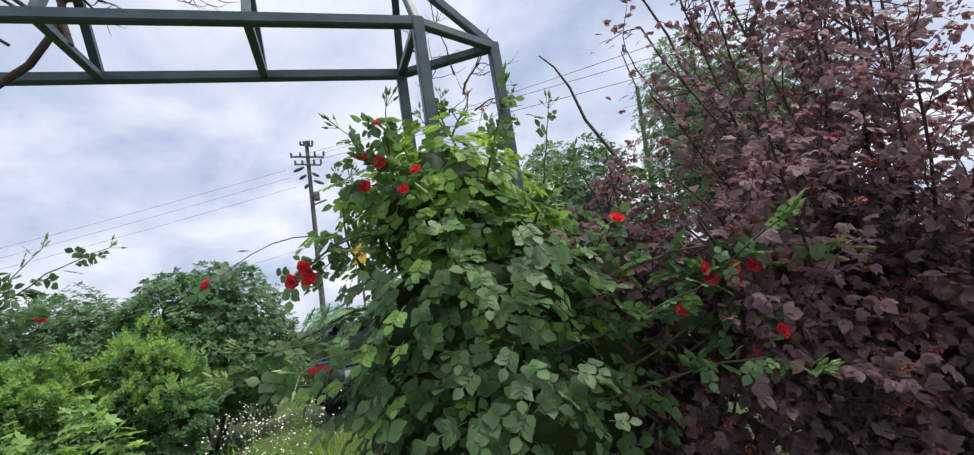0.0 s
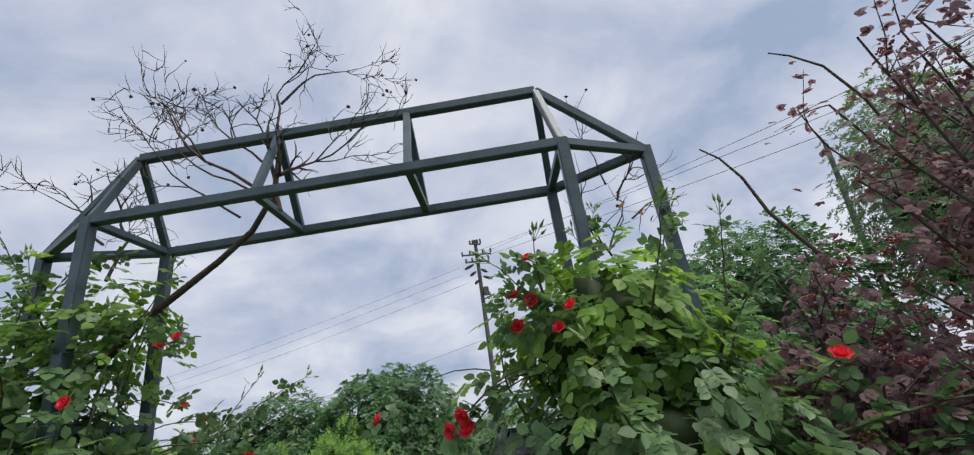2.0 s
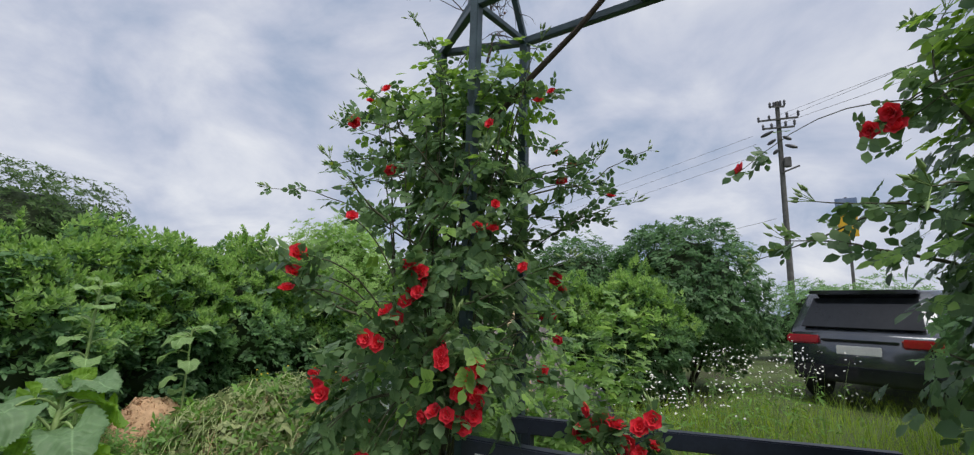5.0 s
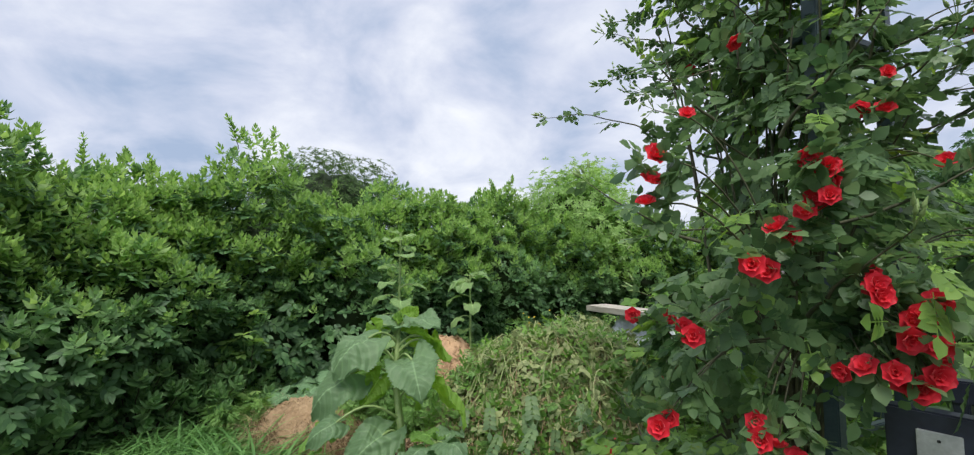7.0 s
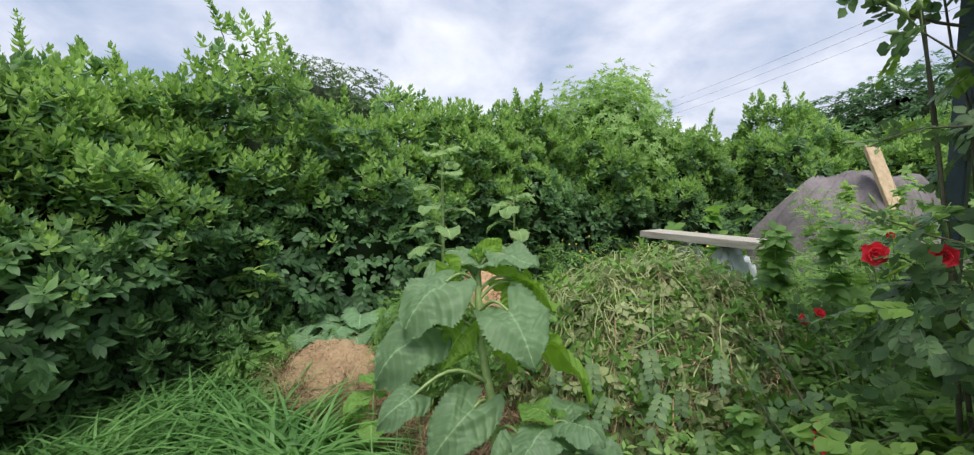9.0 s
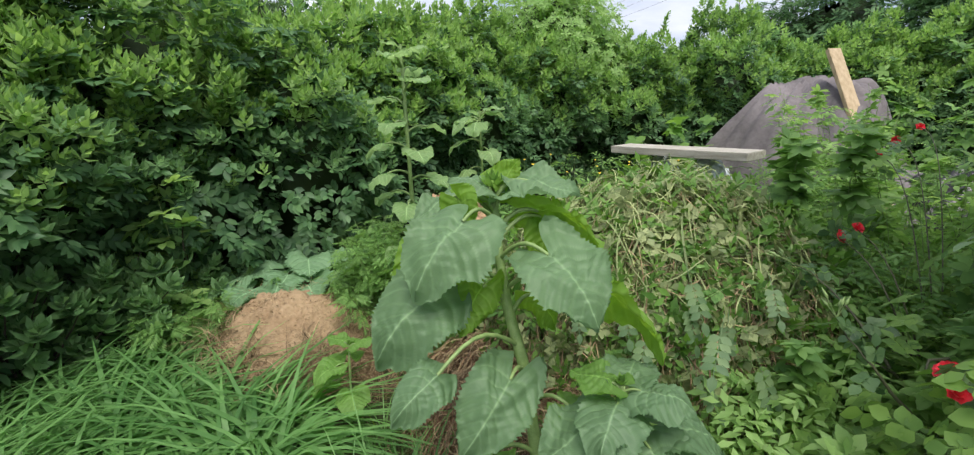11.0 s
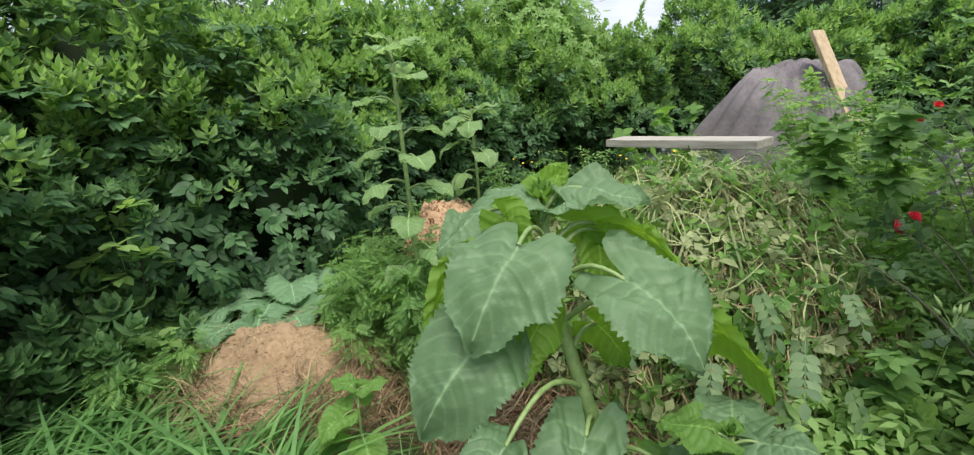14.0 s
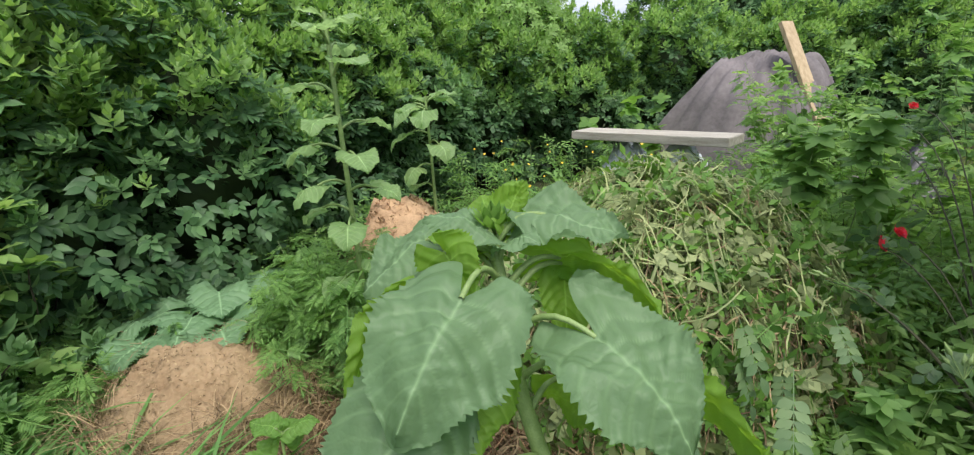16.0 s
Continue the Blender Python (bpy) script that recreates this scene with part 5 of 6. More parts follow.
def on_mound(c, rx, ry, h, n, spread=0.95, power=1.3):
    r = np.sqrt(rng.random(n)) * spread
    a = rng.uniform(0, 2 * np.pi, n)
    x, y = c[0] + r * np.cos(a) * rx, c[1] + r * np.sin(a) * ry
    return np.stack([x, y, ground_z(x, y) + h * np.clip(1 - r ** 2, 0, 1) ** (1 / power) * (1 + 0.10 * lumps(x, y))], -1)


def sawdust_mound():
    c = (-2.53, -1.35)
    t = thing("sawdust_mound", "mound of pale tan sawdust with straw at its foot", "sawdust mound", (c[0], c[1], -0.3))
    put("sawdust", mesh_np("sawdust", *mound_arrays(c, 0.60, 0.52, 0.40, 1.3, 80, 0.035, 1.45), M_SAWDUST), t)
    pos = on_mound(c, 0.61, 0.53, 0.40, 6500, 1.15, 1.45)
    pos = pos[(pos[:, 0] + pos[:, 1] * 0.6 > c[0] + c[1] * 0.6 - 0.9) & (np.hypot((pos[:, 0] - c[0]) / 0.61, (pos[:, 1] - c[1]) / 0.52) > 0.66 + 0.1 * np.sin(9 * np.arctan2(pos[:, 1] - c[1], pos[:, 0] - c[0])))]
    put("straw", mesh_np("straw", *blades_arrays(pos, rng.uniform(0.08, 0.2, len(pos)), rng.uniform(0.002, 0.005, len(pos)), 1.0, 1.5, 3), M_STRAW), t, "loose dry straw", kind="stuff")
    grit = on_mound(c, 0.60, 0.52, 0.405, 3600, 0.98, 1.45)
    tv = np.array([(-1, 0, 0), (1, 0, 0), (0.6, 0.5, 0.2), (-0.7, 0.4, 0.1)], float)
    tf = np.array([(0, 1, 2), (0, 2, 3)])
    put("shaving_litter", mesh_np("shaving_litter", *scatter((tv, tf), grit, frames_from(rng.normal(size=grit.shape) + [0, 0, 1.5]), rng.uniform(0.003, 0.009, len(grit))), M_STRAW), t, kind="stuff")


sawdust_mound()


def chip_mound():
    c = (-2.62, -0.14)
    t = thing("wood_chip_mound", "low mound of reddish wood chips behind the sunflowers", "wood chips", (c[0], c[1], -0.3))
    put("chip_bed", mesh_np("chip_bed", *mound_arrays(c, 0.42, 0.42, 0.70, 2.1, 36, 0.03, 1.8), M_CHIPS), t)
    pos = on_mound(c, 0.42, 0.42, 0.70, 1800, 0.98, 1.8)
    tv = np.array([(-1, -0.3, 0), (1, -0.25, 0), (0.9, 0.3, 0.1), (-0.8, 0.25, 0.05)], float)
    put("chip_litter", mesh_np("chip_litter", *scatter((tv, np.array([(0, 1, 2), (0, 2, 3)])), pos, frames_from(rng.normal(size=pos.shape) + [0, 0, 1.2]), rng.uniform(0.008, 0.02, len(pos))), M_CHIPS), t, kind="stuff")


chip_mound()


def strands(c, rx, ry, h, power, n, length, width, lift=0.02, seg=5, top=None, wild=2.2):
    """Pulled stems that lie along the slope of a heap, tangled and a little proud of it."""
    pos = on_mound(c, rx, ry, h, n, 1.0, power)
    if top is not None:
        pos = pos[pos[:, 2] > top + rng.normal(size=len(pos)) * 0.16]
    n = len(pos)
    a = np.arctan2((pos[:, 1] - c[1]) / ry, (pos[:, 0] - c[0]) / rx) + rng.normal(size=n) * wild
    bend = rng.normal(size=n) * 2.0
    ln = rng.uniform(*length, n)
    wd = rng.uniform(*width, n)
    off = rng.uniform(0.0, lift, n)
    arch = rng.uniform(0.0, 0.3, n) * ln
    x, y = pos[:, 0].copy(), pos[:, 1].copy()
    vs = []
    for k in range(seg + 1):
        u = k / seg
        q = np.hypot((x - c[0]) / rx, (y - c[1]) / ry)
        z = ground_z(x, y) + h * np.clip(1 - q ** 2, 0, 1) ** (1 / power) * (1 + 0.10 * lumps(x, y)) + off + arch * math.sin(u * math.pi)
        ctr = np.stack([x, y, z], -1)
        aa = a + bend * u
        side = np.stack([-np.sin(aa), np.cos(aa), np.zeros(n)], -1)
        w = (wd * (1 - 0.85 * u ** 1.5) * 0.5)[:, None]
        vs += [ctr - side * w, ctr + side * w + np.array([0, 0, 0.002])]
        x, y = x + np.cos(aa) * ln / seg, y + np.sin(aa) * ln / seg
    v = np.stack(vs, 1).reshape(-1, 3)
    b = (np.arange(n) * 2 * (seg + 1))[:, None, None]
    quad = np.array([(2 * k, 2 * k + 1, 2 * k + 3, 2 * k + 2) for k in range(seg)])
    return v, (quad[None] + b).reshape(-1, 4)


def compost_heap():
    c, rx, ry, h, pw = (-1.20, 0.08), 0.82, 0.90, 0.885, 2.0
    t = thing("compost_heap", "large heap of pulled wilting weeds over dry brown straw", "compost heap", (c[0], c[1], -0.3))
    put("old_straw", mesh_np("old_straw", *mound_arrays(c, rx * 0.95, ry * 0.95, h * 0.94, 0.6, 48, 0.05, pw), M_STRAW), t, "matted dry brown straw")
    put("dry_straw_litter", mesh_np("dry_straw_litter", *strands(c, rx * 1.06, ry * 1.06, h * 1.0, pw, 4200, (0.06, 0.24), (0.002, 0.006), 0.07), M_STRAW), t, kind="stuff")
    put("wilted_stem_litter", mesh_np("wilted_stem_litter", *strands(c, rx, ry, h, pw, 2600, (0.08, 0.34), (0.003, 0.007), 0.13, 7), M_WILTSTEM), t, kind="stuff")
    put("wilted_blade_litter", mesh_np("wilted_blade_litter", *strands(c, rx, ry, h, pw, 900, (0.12, 0.3), (0.005, 0.011), 0.12, 6, 0.0), M_WILT), t, kind="stuff")
    for name, tpl, mat, m, sz in (("wilted_leaf_litter", pinnate(3, 0.06, 0.026, 0.035, 1), M_WILT, 5400, (0.6, 1.35)), ("fresh_weed_litter", shoot(5, 0.05, 0.020, 0.016), M_WEED, 4600, (0.5, 1.4)), ("fern_litter", pinnate(5, 0.07, 0.012, 0.03, 1), M_FERNY, 2200, (0.7, 1.5)), ("drying_leaf_litter", leaflet(0.07, 0.03, 2, 0.4, 0.3), M_WILT, 1500, (0.5, 1.3))):
        pos = on_mound(c, rx * 1.04, ry * 1.04, h * 1.03, m, 1.02, pw) + rng.normal(size=(m, 3)) * 0.035
        nrm = (pos - np.array([c[0], c[1], -0.1])) + rng.normal(size=pos.shape) * 0.55
        put(name, mesh_np(name, *scatter(tpl, pos, frames_from(nrm), rng.uniform(*sz, len(pos))), mat), t, kind="stuff")
    # pulled plants that still hang down the slope with their broad leaflets
    for x, y, z, turn, size in ((-0.72, -0.55, 0.42, 300, 1.0), (-0.62, -0.42, 0.34, 320, 0.9), (-0.80, -0.62, 0.30, 285, 1.1), (-0.55, -0.30, 0.46, 330, 0.9), (-1.05, -0.72, 0.36, 280, 0.8), (-0.66, -0.62, 0.22, 310, 1.0), (-0.50, -0.50, 0.28, 300, 1.2), (-0.75, -0.50, 0.50, 315, 1.1), (-0.58, -0.55, 0.38, 295, 1.1), (-0.90, -0.66, 0.42, 290, 1.0)):
        v, f = pinnate(5, 0.21 * size, 0.026 * size, 0.044 * size, 2)
        v = turn_z(turn_x(v, -38 - 40 * rng.random()), turn - 90 + rng.uniform(-50, 50)) + np.array([x, y, z])
        put("pulled_frond", mesh_np("pulled_frond", v, f, M_PALEWEED), t, "drooping grey-green frond", kind="stuff")


compost_heap()


def straw_litter():
    c = (-1.25, -0.76)
    t = thing("straw_pile", "loose pile of orange-brown dry stalks under the sunflower", "straw pile", (c[0], c[1], -0.3))
    put("matted_straw", mesh_np("matted_straw", *mound_arrays(c, 0.62, 0.50, 0.26, 3.3, 40, 0.06, 1.3), M_REDSTRAW), t)
    put("straw_litter", mesh_np("straw_litter", *strands(c, 0.66, 0.54, 0.27, 1.3, 4200, (0.06, 0.26), (0.002, 0.006), 0.07), M_STRAW), t, kind="stuff")
    put("red_straw_litter", mesh_np("red_straw_litter", *strands(c, 0.66, 0.54, 0.27, 1.3, 3000, (0.05, 0.2), (0.002, 0.005), 0.05), M_REDSTRAW), t, kind="stuff")
    pos = on_mound(c, 0.66, 0.54, 0.27, 260, 1.0, 1.3)
    put("fresh_weed_litter", mesh_np("fresh_weed_litter", *scatter(shoot(5, 0.04, 0.014, 0.013), pos, frames_from(rng.normal(size=pos.shape) * 0.5 + [0, 0, 1]), rng.uniform(0.5, 1.2, len(pos))), M_FERNY), t, kind="stuff")


straw_litter()


def board_and_bags():
    t = thing("weathered_board", "long grey weathered timber board lying on plastic sacks", "board", (-1.5, 1.33, 0.6))
    part("board", bar_bm((-2.32, 1.36, 0.635), (-1.22, 1.26, 0.655), 0.24, 0.055, 0.004), M_BOARD, t)
    for k, (x, y, rx, ry, h) in enumerate(((-1.92, 1.40, 0.30, 0.24, 0.86), (-1.56, 1.36, 0.26, 0.22, 0.87))):
        ob = new("plastic_sack", mesh_np("plastic_sack", *mound_arrays((x, y), rx, ry, h, k * 1.9, 30, 0.03, 3.5), M_BAG))
        tagged(ob, "white plastic sack under a board", "sack", "sacks under the board")


board_and_bags()


def tarp_pile():
    c = (-1.78, 3.62)
    n = 70
    g = np.linspace(-1.2, 1.2, n)
    x, y = np.meshgrid(g, g, indexing="ij")
    rr = np.hypot(np.abs(x) ** 1.15, np.abs(y) ** 1.1)
    ang = np.arctan2(y, x)
    folds = 0.035 * np.sin(ang * 11 + 3 * np.sin(ang * 2)) * smoothstep(0.15, 0.8, rr) + 0.02 * np.sin(ang * 23 + 5 * rr)
    z = 1.37 * np.clip((x + 1.0) / 0.80, 0, 1) ** 0.55 * (1 - 0.5 * smoothstep(0.5, 1.0, x)) * np.clip(1 - np.abs(y) ** 3 - np.clip(x - 0.7, 0, 1), 0, 1) ** 0.6 + folds * 1.6 + 0.05 * np.sin(x * 4.2 + 1) * np.cos(y * 3.6) + 0.025 * np.sin(x * 11 + 2 * np.sin(y * 5))
    z = np.maximum(z, 0.02 + 0.03 * np.sin(x * 13 + y * 9))
    wx, wy = c[0] + x * 0.98, c[1] + y * 0.85
    v = np.stack([wx, wy, ground_z(wx, wy) + z], -1).reshape(-1, 3)
    i, j = np.meshgrid(np.arange(n - 1), np.arange(n - 1), indexing="ij")
    a = i * n + j
    ob = new("tarpaulin", mesh_np("tarpaulin", v, np.stack([a, a + n, a + n + 1, a + 1], -1).reshape(-1, 4), M_TARP))
    tagged(ob, "faded grey-brown sagging tarpaulin draped over a pile", "tarpaulin")
    wx, wy = -0.55 + x * 0.5, 3.55 + y * 0.55
    z = 0.62 * np.clip(1 - np.hypot(x, y) ** 2, 0, 1) ** 0.5 + 0.07 * np.sin(x * 7 + 2 * np.sin(y * 4)) * np.cos(y * 6 + x * 2) + 0.03 * np.sin(x * 17 - y * 13)
    v = np.stack([wx, wy, ground_z(wx, wy) + np.maximum(z, 0.02)], -1).reshape(-1, 3)
    ob = new("black_sheeting", mesh_np("black_sheeting", v, np.stack([a, a + n, a + n + 1, a + 1], -1).reshape(-1, 4), M_SHEET))
    tagged(ob, "crumpled black plastic sheeting heaped beside the tarpaulin", "plastic sheeting")
    p = thing("leaning_plank", "pale sawn wooden plank leaning on the covered pile", "plank", (-1.0, 3.0, -0.3))
    part("plank", bar_bm((-0.62, 2.78, -0.28), (-1.45, 3.30, 1.38), 0.125, 0.04, 0.003), M_PLANK, p)


tarp_pile()

# ---- sunflowers and other broad-leaved plants ----


def big_leaf(length, width, droop, wave, seed, lobes=0.42, nt=85, ns=41, cup=0.10, teeth=0.04):
    """A heart-shaped leaf with sunken veins, puckered blade, toothed edge and arching tip."""
    t, s = np.meshgrid(np.linspace(0, 1, nt), np.linspace(-1, 1, ns), indexing="ij")
    shape = np.sin(np.clip(t ** 0.60, 0, 1) * math.pi) ** np.where(t < 0.315, 0.42, 0.74)
    shape = np.where(t < 0.08, np.maximum(shape, 0.45 + 4 * t), shape)
    ragged = np.where(np.arange(nt) % 3 == 0, 1.0, np.where(np.arange(nt) % 3 == 1, -0.6, -0.2)) + 0.5 * np.sin(np.arange(nt) * 1.9 + seed)
    saw = 1 + teeth * ragged[:, None] * (np.abs(s) > 0.92)
    x = s * width / 2 * shape * saw
    y = length * t - lobes * length * np.sin(np.abs(s) * 2.0) ** 1.4 * (1 - t) ** 3
    vein = np.exp(-(np.abs(s) * 34) ** 2)
    for k in range(6):
        t0 = 0.010 + 0.135 * k
        line = t - (t0 + np.abs(s) * 0.30 * (1 - 0.35 * t0))
        vein = np.maximum(vein, (0.7 if k < 2 else 0.4) * np.exp(-(line * 110) ** 2) * (np.abs(s) > 0.03) * (1 - 0.6 * np.abs(s)))
    cell = (t - 0.010 - np.abs(s) * 0.30) / 0.135
    z = 0.042 * length * np.abs(np.sin(cell * math.pi)) ** 0.7 * (1 - 0.6 * vein) * (0.35 + 0.65 * np.abs(s))
    z += 0.014 * length * np.sin(x / width * 31 + 2 * np.sin(t * 13 + seed) + seed * 3) * np.sin(t * 37 + seed) + 0.040 * length * np.sin(x / width * 8 + seed) * np.cos(t * 8 - seed * 2) + 0.018 * length * np.sin(x / width * 17 - seed) * np.sin(t * 15 + seed * 3)
    z += cup * width * np.abs(s) ** 1.5 * math.sin(seed * 2.1 + 0.5)
    z += wave * width * np.sin(t * 11 + seed + s * 1.5) * np.abs(s) ** 2 * (1 - t ** 3)
    ang = droop * np.minimum(1.25 * t, 1) ** 0.9 + 0.25 * np.sin(t * 5 + seed) * t
    yy = np.cumsum(np.vstack([np.zeros((1, ns)), np.diff(y, axis=0) * np.cos(ang[1:])]), 0) + y[:1]
    zz = np.cumsum(np.vstack([np.zeros((1, ns)), -np.diff(y, axis=0) * np.sin(ang[1:])]), 0)
    v = np.stack([x, yy, zz + z], -1).reshape(-1, 3)
    i, j = np.meshgrid(np.arange(nt - 1), np.arange(ns - 1), indexing="ij")
    a = i * ns + j
    return v, np.stack([a, a + 1, a + ns + 1, a + ns], -1).reshape(-1, 4), vein.reshape(-1)


def sunflower(label, base, top, leaves, mat, stem_r=0.014, bud=0.03, group=""):
    """leaves: height share, azimuth (degrees from +x), length, tilt at the stalk, droop, stalk length."""
    t = thing("sunflower", label, "sunflower", base, group)
    base, top = np.array(base, float), np.array(top, float)
    s = np.linspace(0, 1, 12)[:, None]
    bend = np.array([0.03, -0.02, 0]) * np.sin(s * math.pi)
    pts = base + (top - base) * s + bend
    put("stem", mesh_np("stem", *tube_arrays(pts, np.linspace(stem_r, stem_r * 0.55, 12), 10), M_STEMG), t, "thick hairy green stem")
    for k, (h, az, ln, tilt, droop, stalk) in enumerate(leaves):
        p = base + (top - base) * h + np.array([0.03, -0.02, 0]) * math.sin(h * math.pi)
        a = radians(az)
        d = np.array([math.cos(a), math.sin(a), 0])
        q = np.linspace(0, 1, 6)[:, None]
        rise = stalk * math.sin(radians(tilt))
        sp = p + d * stalk * math.cos(radians(tilt)) * q + np.array([0, 0, 1]) * (rise * q + 0.15 * stalk * np.sin(q * math.pi))
        put("leaf_stalk", mesh_np("leaf_stalk", *tube_arrays(sp, np.linspace(stem_r * 0.42, stem_r * 0.3, 6), 7), M_STEMG), t)
        v, f, vein = big_leaf(ln * 0.85, ln * rng.uniform(0.98, 1.12), droop * rng.uniform(0.9, 1.1), 0.085, k * 1.3 + ln * 7)
        v = turn_x(v, tilt * 0.6)
        v = turn_z(v, az - 90) + sp[-1]
        put("leaf", mesh_np("leaf", v, f, mat if ln > 0.15 or mat == M_PALELEAF else M_SUNLEAF2, attr=vein), t)
    if bud:
        v, f = [], []
        chunks = []
        for k in range(16):
            lv, lf = leaflet(bud * 2.2, bud * 0.9, 2, 0.3, -0.3)
            chunks.append((turn_z(turn_x(lv, 35 + 25 * (k % 3)), k * 137.5) + top, lf))
        put("flower_bud", mesh_np("flower_bud", *merge(chunks), M_SUNLEAF2), t, "closed green flower bud")
    return t


def aimed_leaf(t, root, base, tip, width, face, mat, seed, droop=0.9):
    """A leaf whose midrib runs from base to tip, with its upper side towards face, on a stalk from root."""
    root, base, tip = np.array(root), np.array(base), np.array(tip)
    s = np.linspace(0, 1, 8)[:, None]
    reach = np.linalg.norm(base - root)
    stalk = root + (base - root) * s + np.array([0, 0, 0.22 * reach]) * np.sin(s * math.pi)
    put("leaf_stalk", mesh_np("leaf_stalk", *tube_arrays(stalk, np.linspace(0.0075, 0.005, 8), 8), M_STEMG), t)
    nt, ns = 85, 41
    v, f, vein = big_leaf(1.0, width / np.linalg.norm(tip - base), droop, 0.12, seed, nt=nt, ns=ns, teeth=0.045)
    a, b = v[ns // 2], v[(nt - 1) * ns + ns // 2]
    chord = b - a
    v = turn_x(v - a, -math.degrees(math.atan2(chord[2], chord[1]))) * np.linalg.norm(tip - base) / np.linalg.norm(chord)
    y = (tip - base) / np.linalg.norm(tip - base)
    z = np.array(face, float) - np.dot(face, y) * y
    z /= np.linalg.norm(z)
    v = v @ np.stack([np.cross(y, z), y, z]) + base
    put("leaf", mesh_np("leaf", v, f, mat, attr=vein), t)


FRONT, BACK, UP = (0.5, -0.6, 0.65), (-0.55, 0.6, 0.35), (0.15, -0.2, 1.0)
UPPER_LEAVES = [((-0.99, -1.03, 0.84), (-0.83, -0.98, 0.81), 0.17, UP, 0), ((-1.05, -1.14, 0.83), (-1.15, -1.21, 0.86), 0.12, UP, 0), ((-1.04, -1.09, 0.83), (-1.05, -1.01, 0.90), 0.11, BACK, 1),
                ((-1.07, -1.24, 0.81), (-1.00, -1.25, 0.73), 0.12, BACK, 1), ((-0.96, -1.02, 0.75), (-0.78, -0.93, 0.67), 0.14, (-0.3, 0.7, 0.5), 1), ((-1.21, -1.16, 0.78), (-1.25, -1.31, 0.70), 0.17, UP, 0)]
SMALL_LEAVES = [((-1.083, -1.149, 0.800), (-1.089, -1.233, 0.845), 0.10, UP, 1),
                ((-1.017, -1.118, 0.802), (-0.942, -1.115, 0.815), 0.10, UP, 0),
                ((-1.078, -1.095, 0.818), (-1.118, -1.077, 0.873), 0.09, FRONT, 1),
                ((-0.928, -1.075, 0.504), (-0.832, -1.081, 0.425), 0.13, BACK, 1)]
LOWER_LEAVES = [((-0.97, -1.30, 0.77), (-0.945, -1.475, 0.63), 0.245, FRONT, 0), ((-0.815, -1.13, 0.67), (-0.625, -1.155, 0.53), 0.23, (0.35, -0.32, 0.95), 0), ((-1.00, -1.38, 0.60), (-1.03, -1.56, 0.43), 0.24, FRONT, 0),
                ((-1.18, -1.27, 0.68), (-1.22, -1.41, 0.50), 0.13, (-0.8, 0.3, 0.35), 1), ((-0.97, -0.98, 0.72), (-0.93, -1.04, 0.58), 0.12, BACK, 1), ((-0.76, -1.05, 0.58), (-0.545, -0.97, 0.42), 0.19, (-0.3, 0.6, 0.75), 1),
                ((-0.83, -1.27, 0.34), (-0.82, -1.45, 0.20), 0.19, (0.6, -0.3, 0.6), 0), ((-0.88, -1.47, 0.42), (-0.89, -1.60, 0.34), 0.13, FRONT, 0), ((-0.96, -1.25, 0.57), (-0.96, -1.34, 0.45), 0.13, BACK, 1)]


def great_sunflower():
    t = thing("sunflower", "tall leafy sunflower with huge drooping grey-green leaves and a closed bud", "sunflower", (-0.78, -1.20, -0.3), "sunflowers")
    knots = np.array([(-0.78, -1.20, -0.32), (-0.82, -1.18, 0.05), (-0.89, -1.16, 0.31), (-0.96, -1.16, 0.49), (-1.00, -1.15, 0.63), (-1.03, -1.13, 0.73), (-1.055, -1.12, 0.81)])
    put("stem", mesh_np("stem", *tube_arrays(knots, (0.021, 0.020, 0.018, 0.0165, 0.015, 0.013, 0.010), 12), M_STEMG), t, "thick hairy green stem")
    # Leaves flagged young take the copy with backlight in its base colour.
    for k, (base, tip, width, face, young) in enumerate(UPPER_LEAVES + LOWER_LEAVES + SMALL_LEAVES):
        z = min(0.80, base[2] - 0.05)
        root = [float(np.interp(z, knots[:, 2], knots[:, c])) for c in range(3)]
        aimed_leaf(t, root, base, tip, width, face, M_SUNLEAF_BACKLIT if young else M_SUNLEAF, k * 1.3 + 0.4, 0.5 if k < 3 else 0.95)
    # low leaves near the root
    for k, (az, h, ln) in enumerate(((55, 0.02, 0.13), (250, 0.05, 0.15), (10, 0.20, 0.14))):
        a = radians(az)
        d = np.array([math.cos(a), math.sin(a), 0])
        root = np.array([float(np.interp(h, knots[:, 2], knots[:, c])) for c in range(3)])
        base = root + d * 0.14 + np.array([0, 0, 0.05])
        aimed_leaf(t, root, base, base + d * ln * 0.7 - np.array([0, 0, ln * 0.7]), ln, d * 0.6 + np.array([0, 0, 0.7]), M_SUNLEAF2, k * 2.1)
    tip = knots[-1] + np.array([0, 0, 0.01])
    chunks = []
    for k in range(22):
        lv, lf = leaflet(0.060, 0.026, 2, 0.3, -0.3)
        chunks.append((turn_z(turn_x(lv, 30 + 22 * (k % 3)), k * 137.5) + tip, lf))
    put("flower_bud", mesh_np("flower_bud", *merge(chunks), M_SUNLEAF2), t, "closed green flower bud")


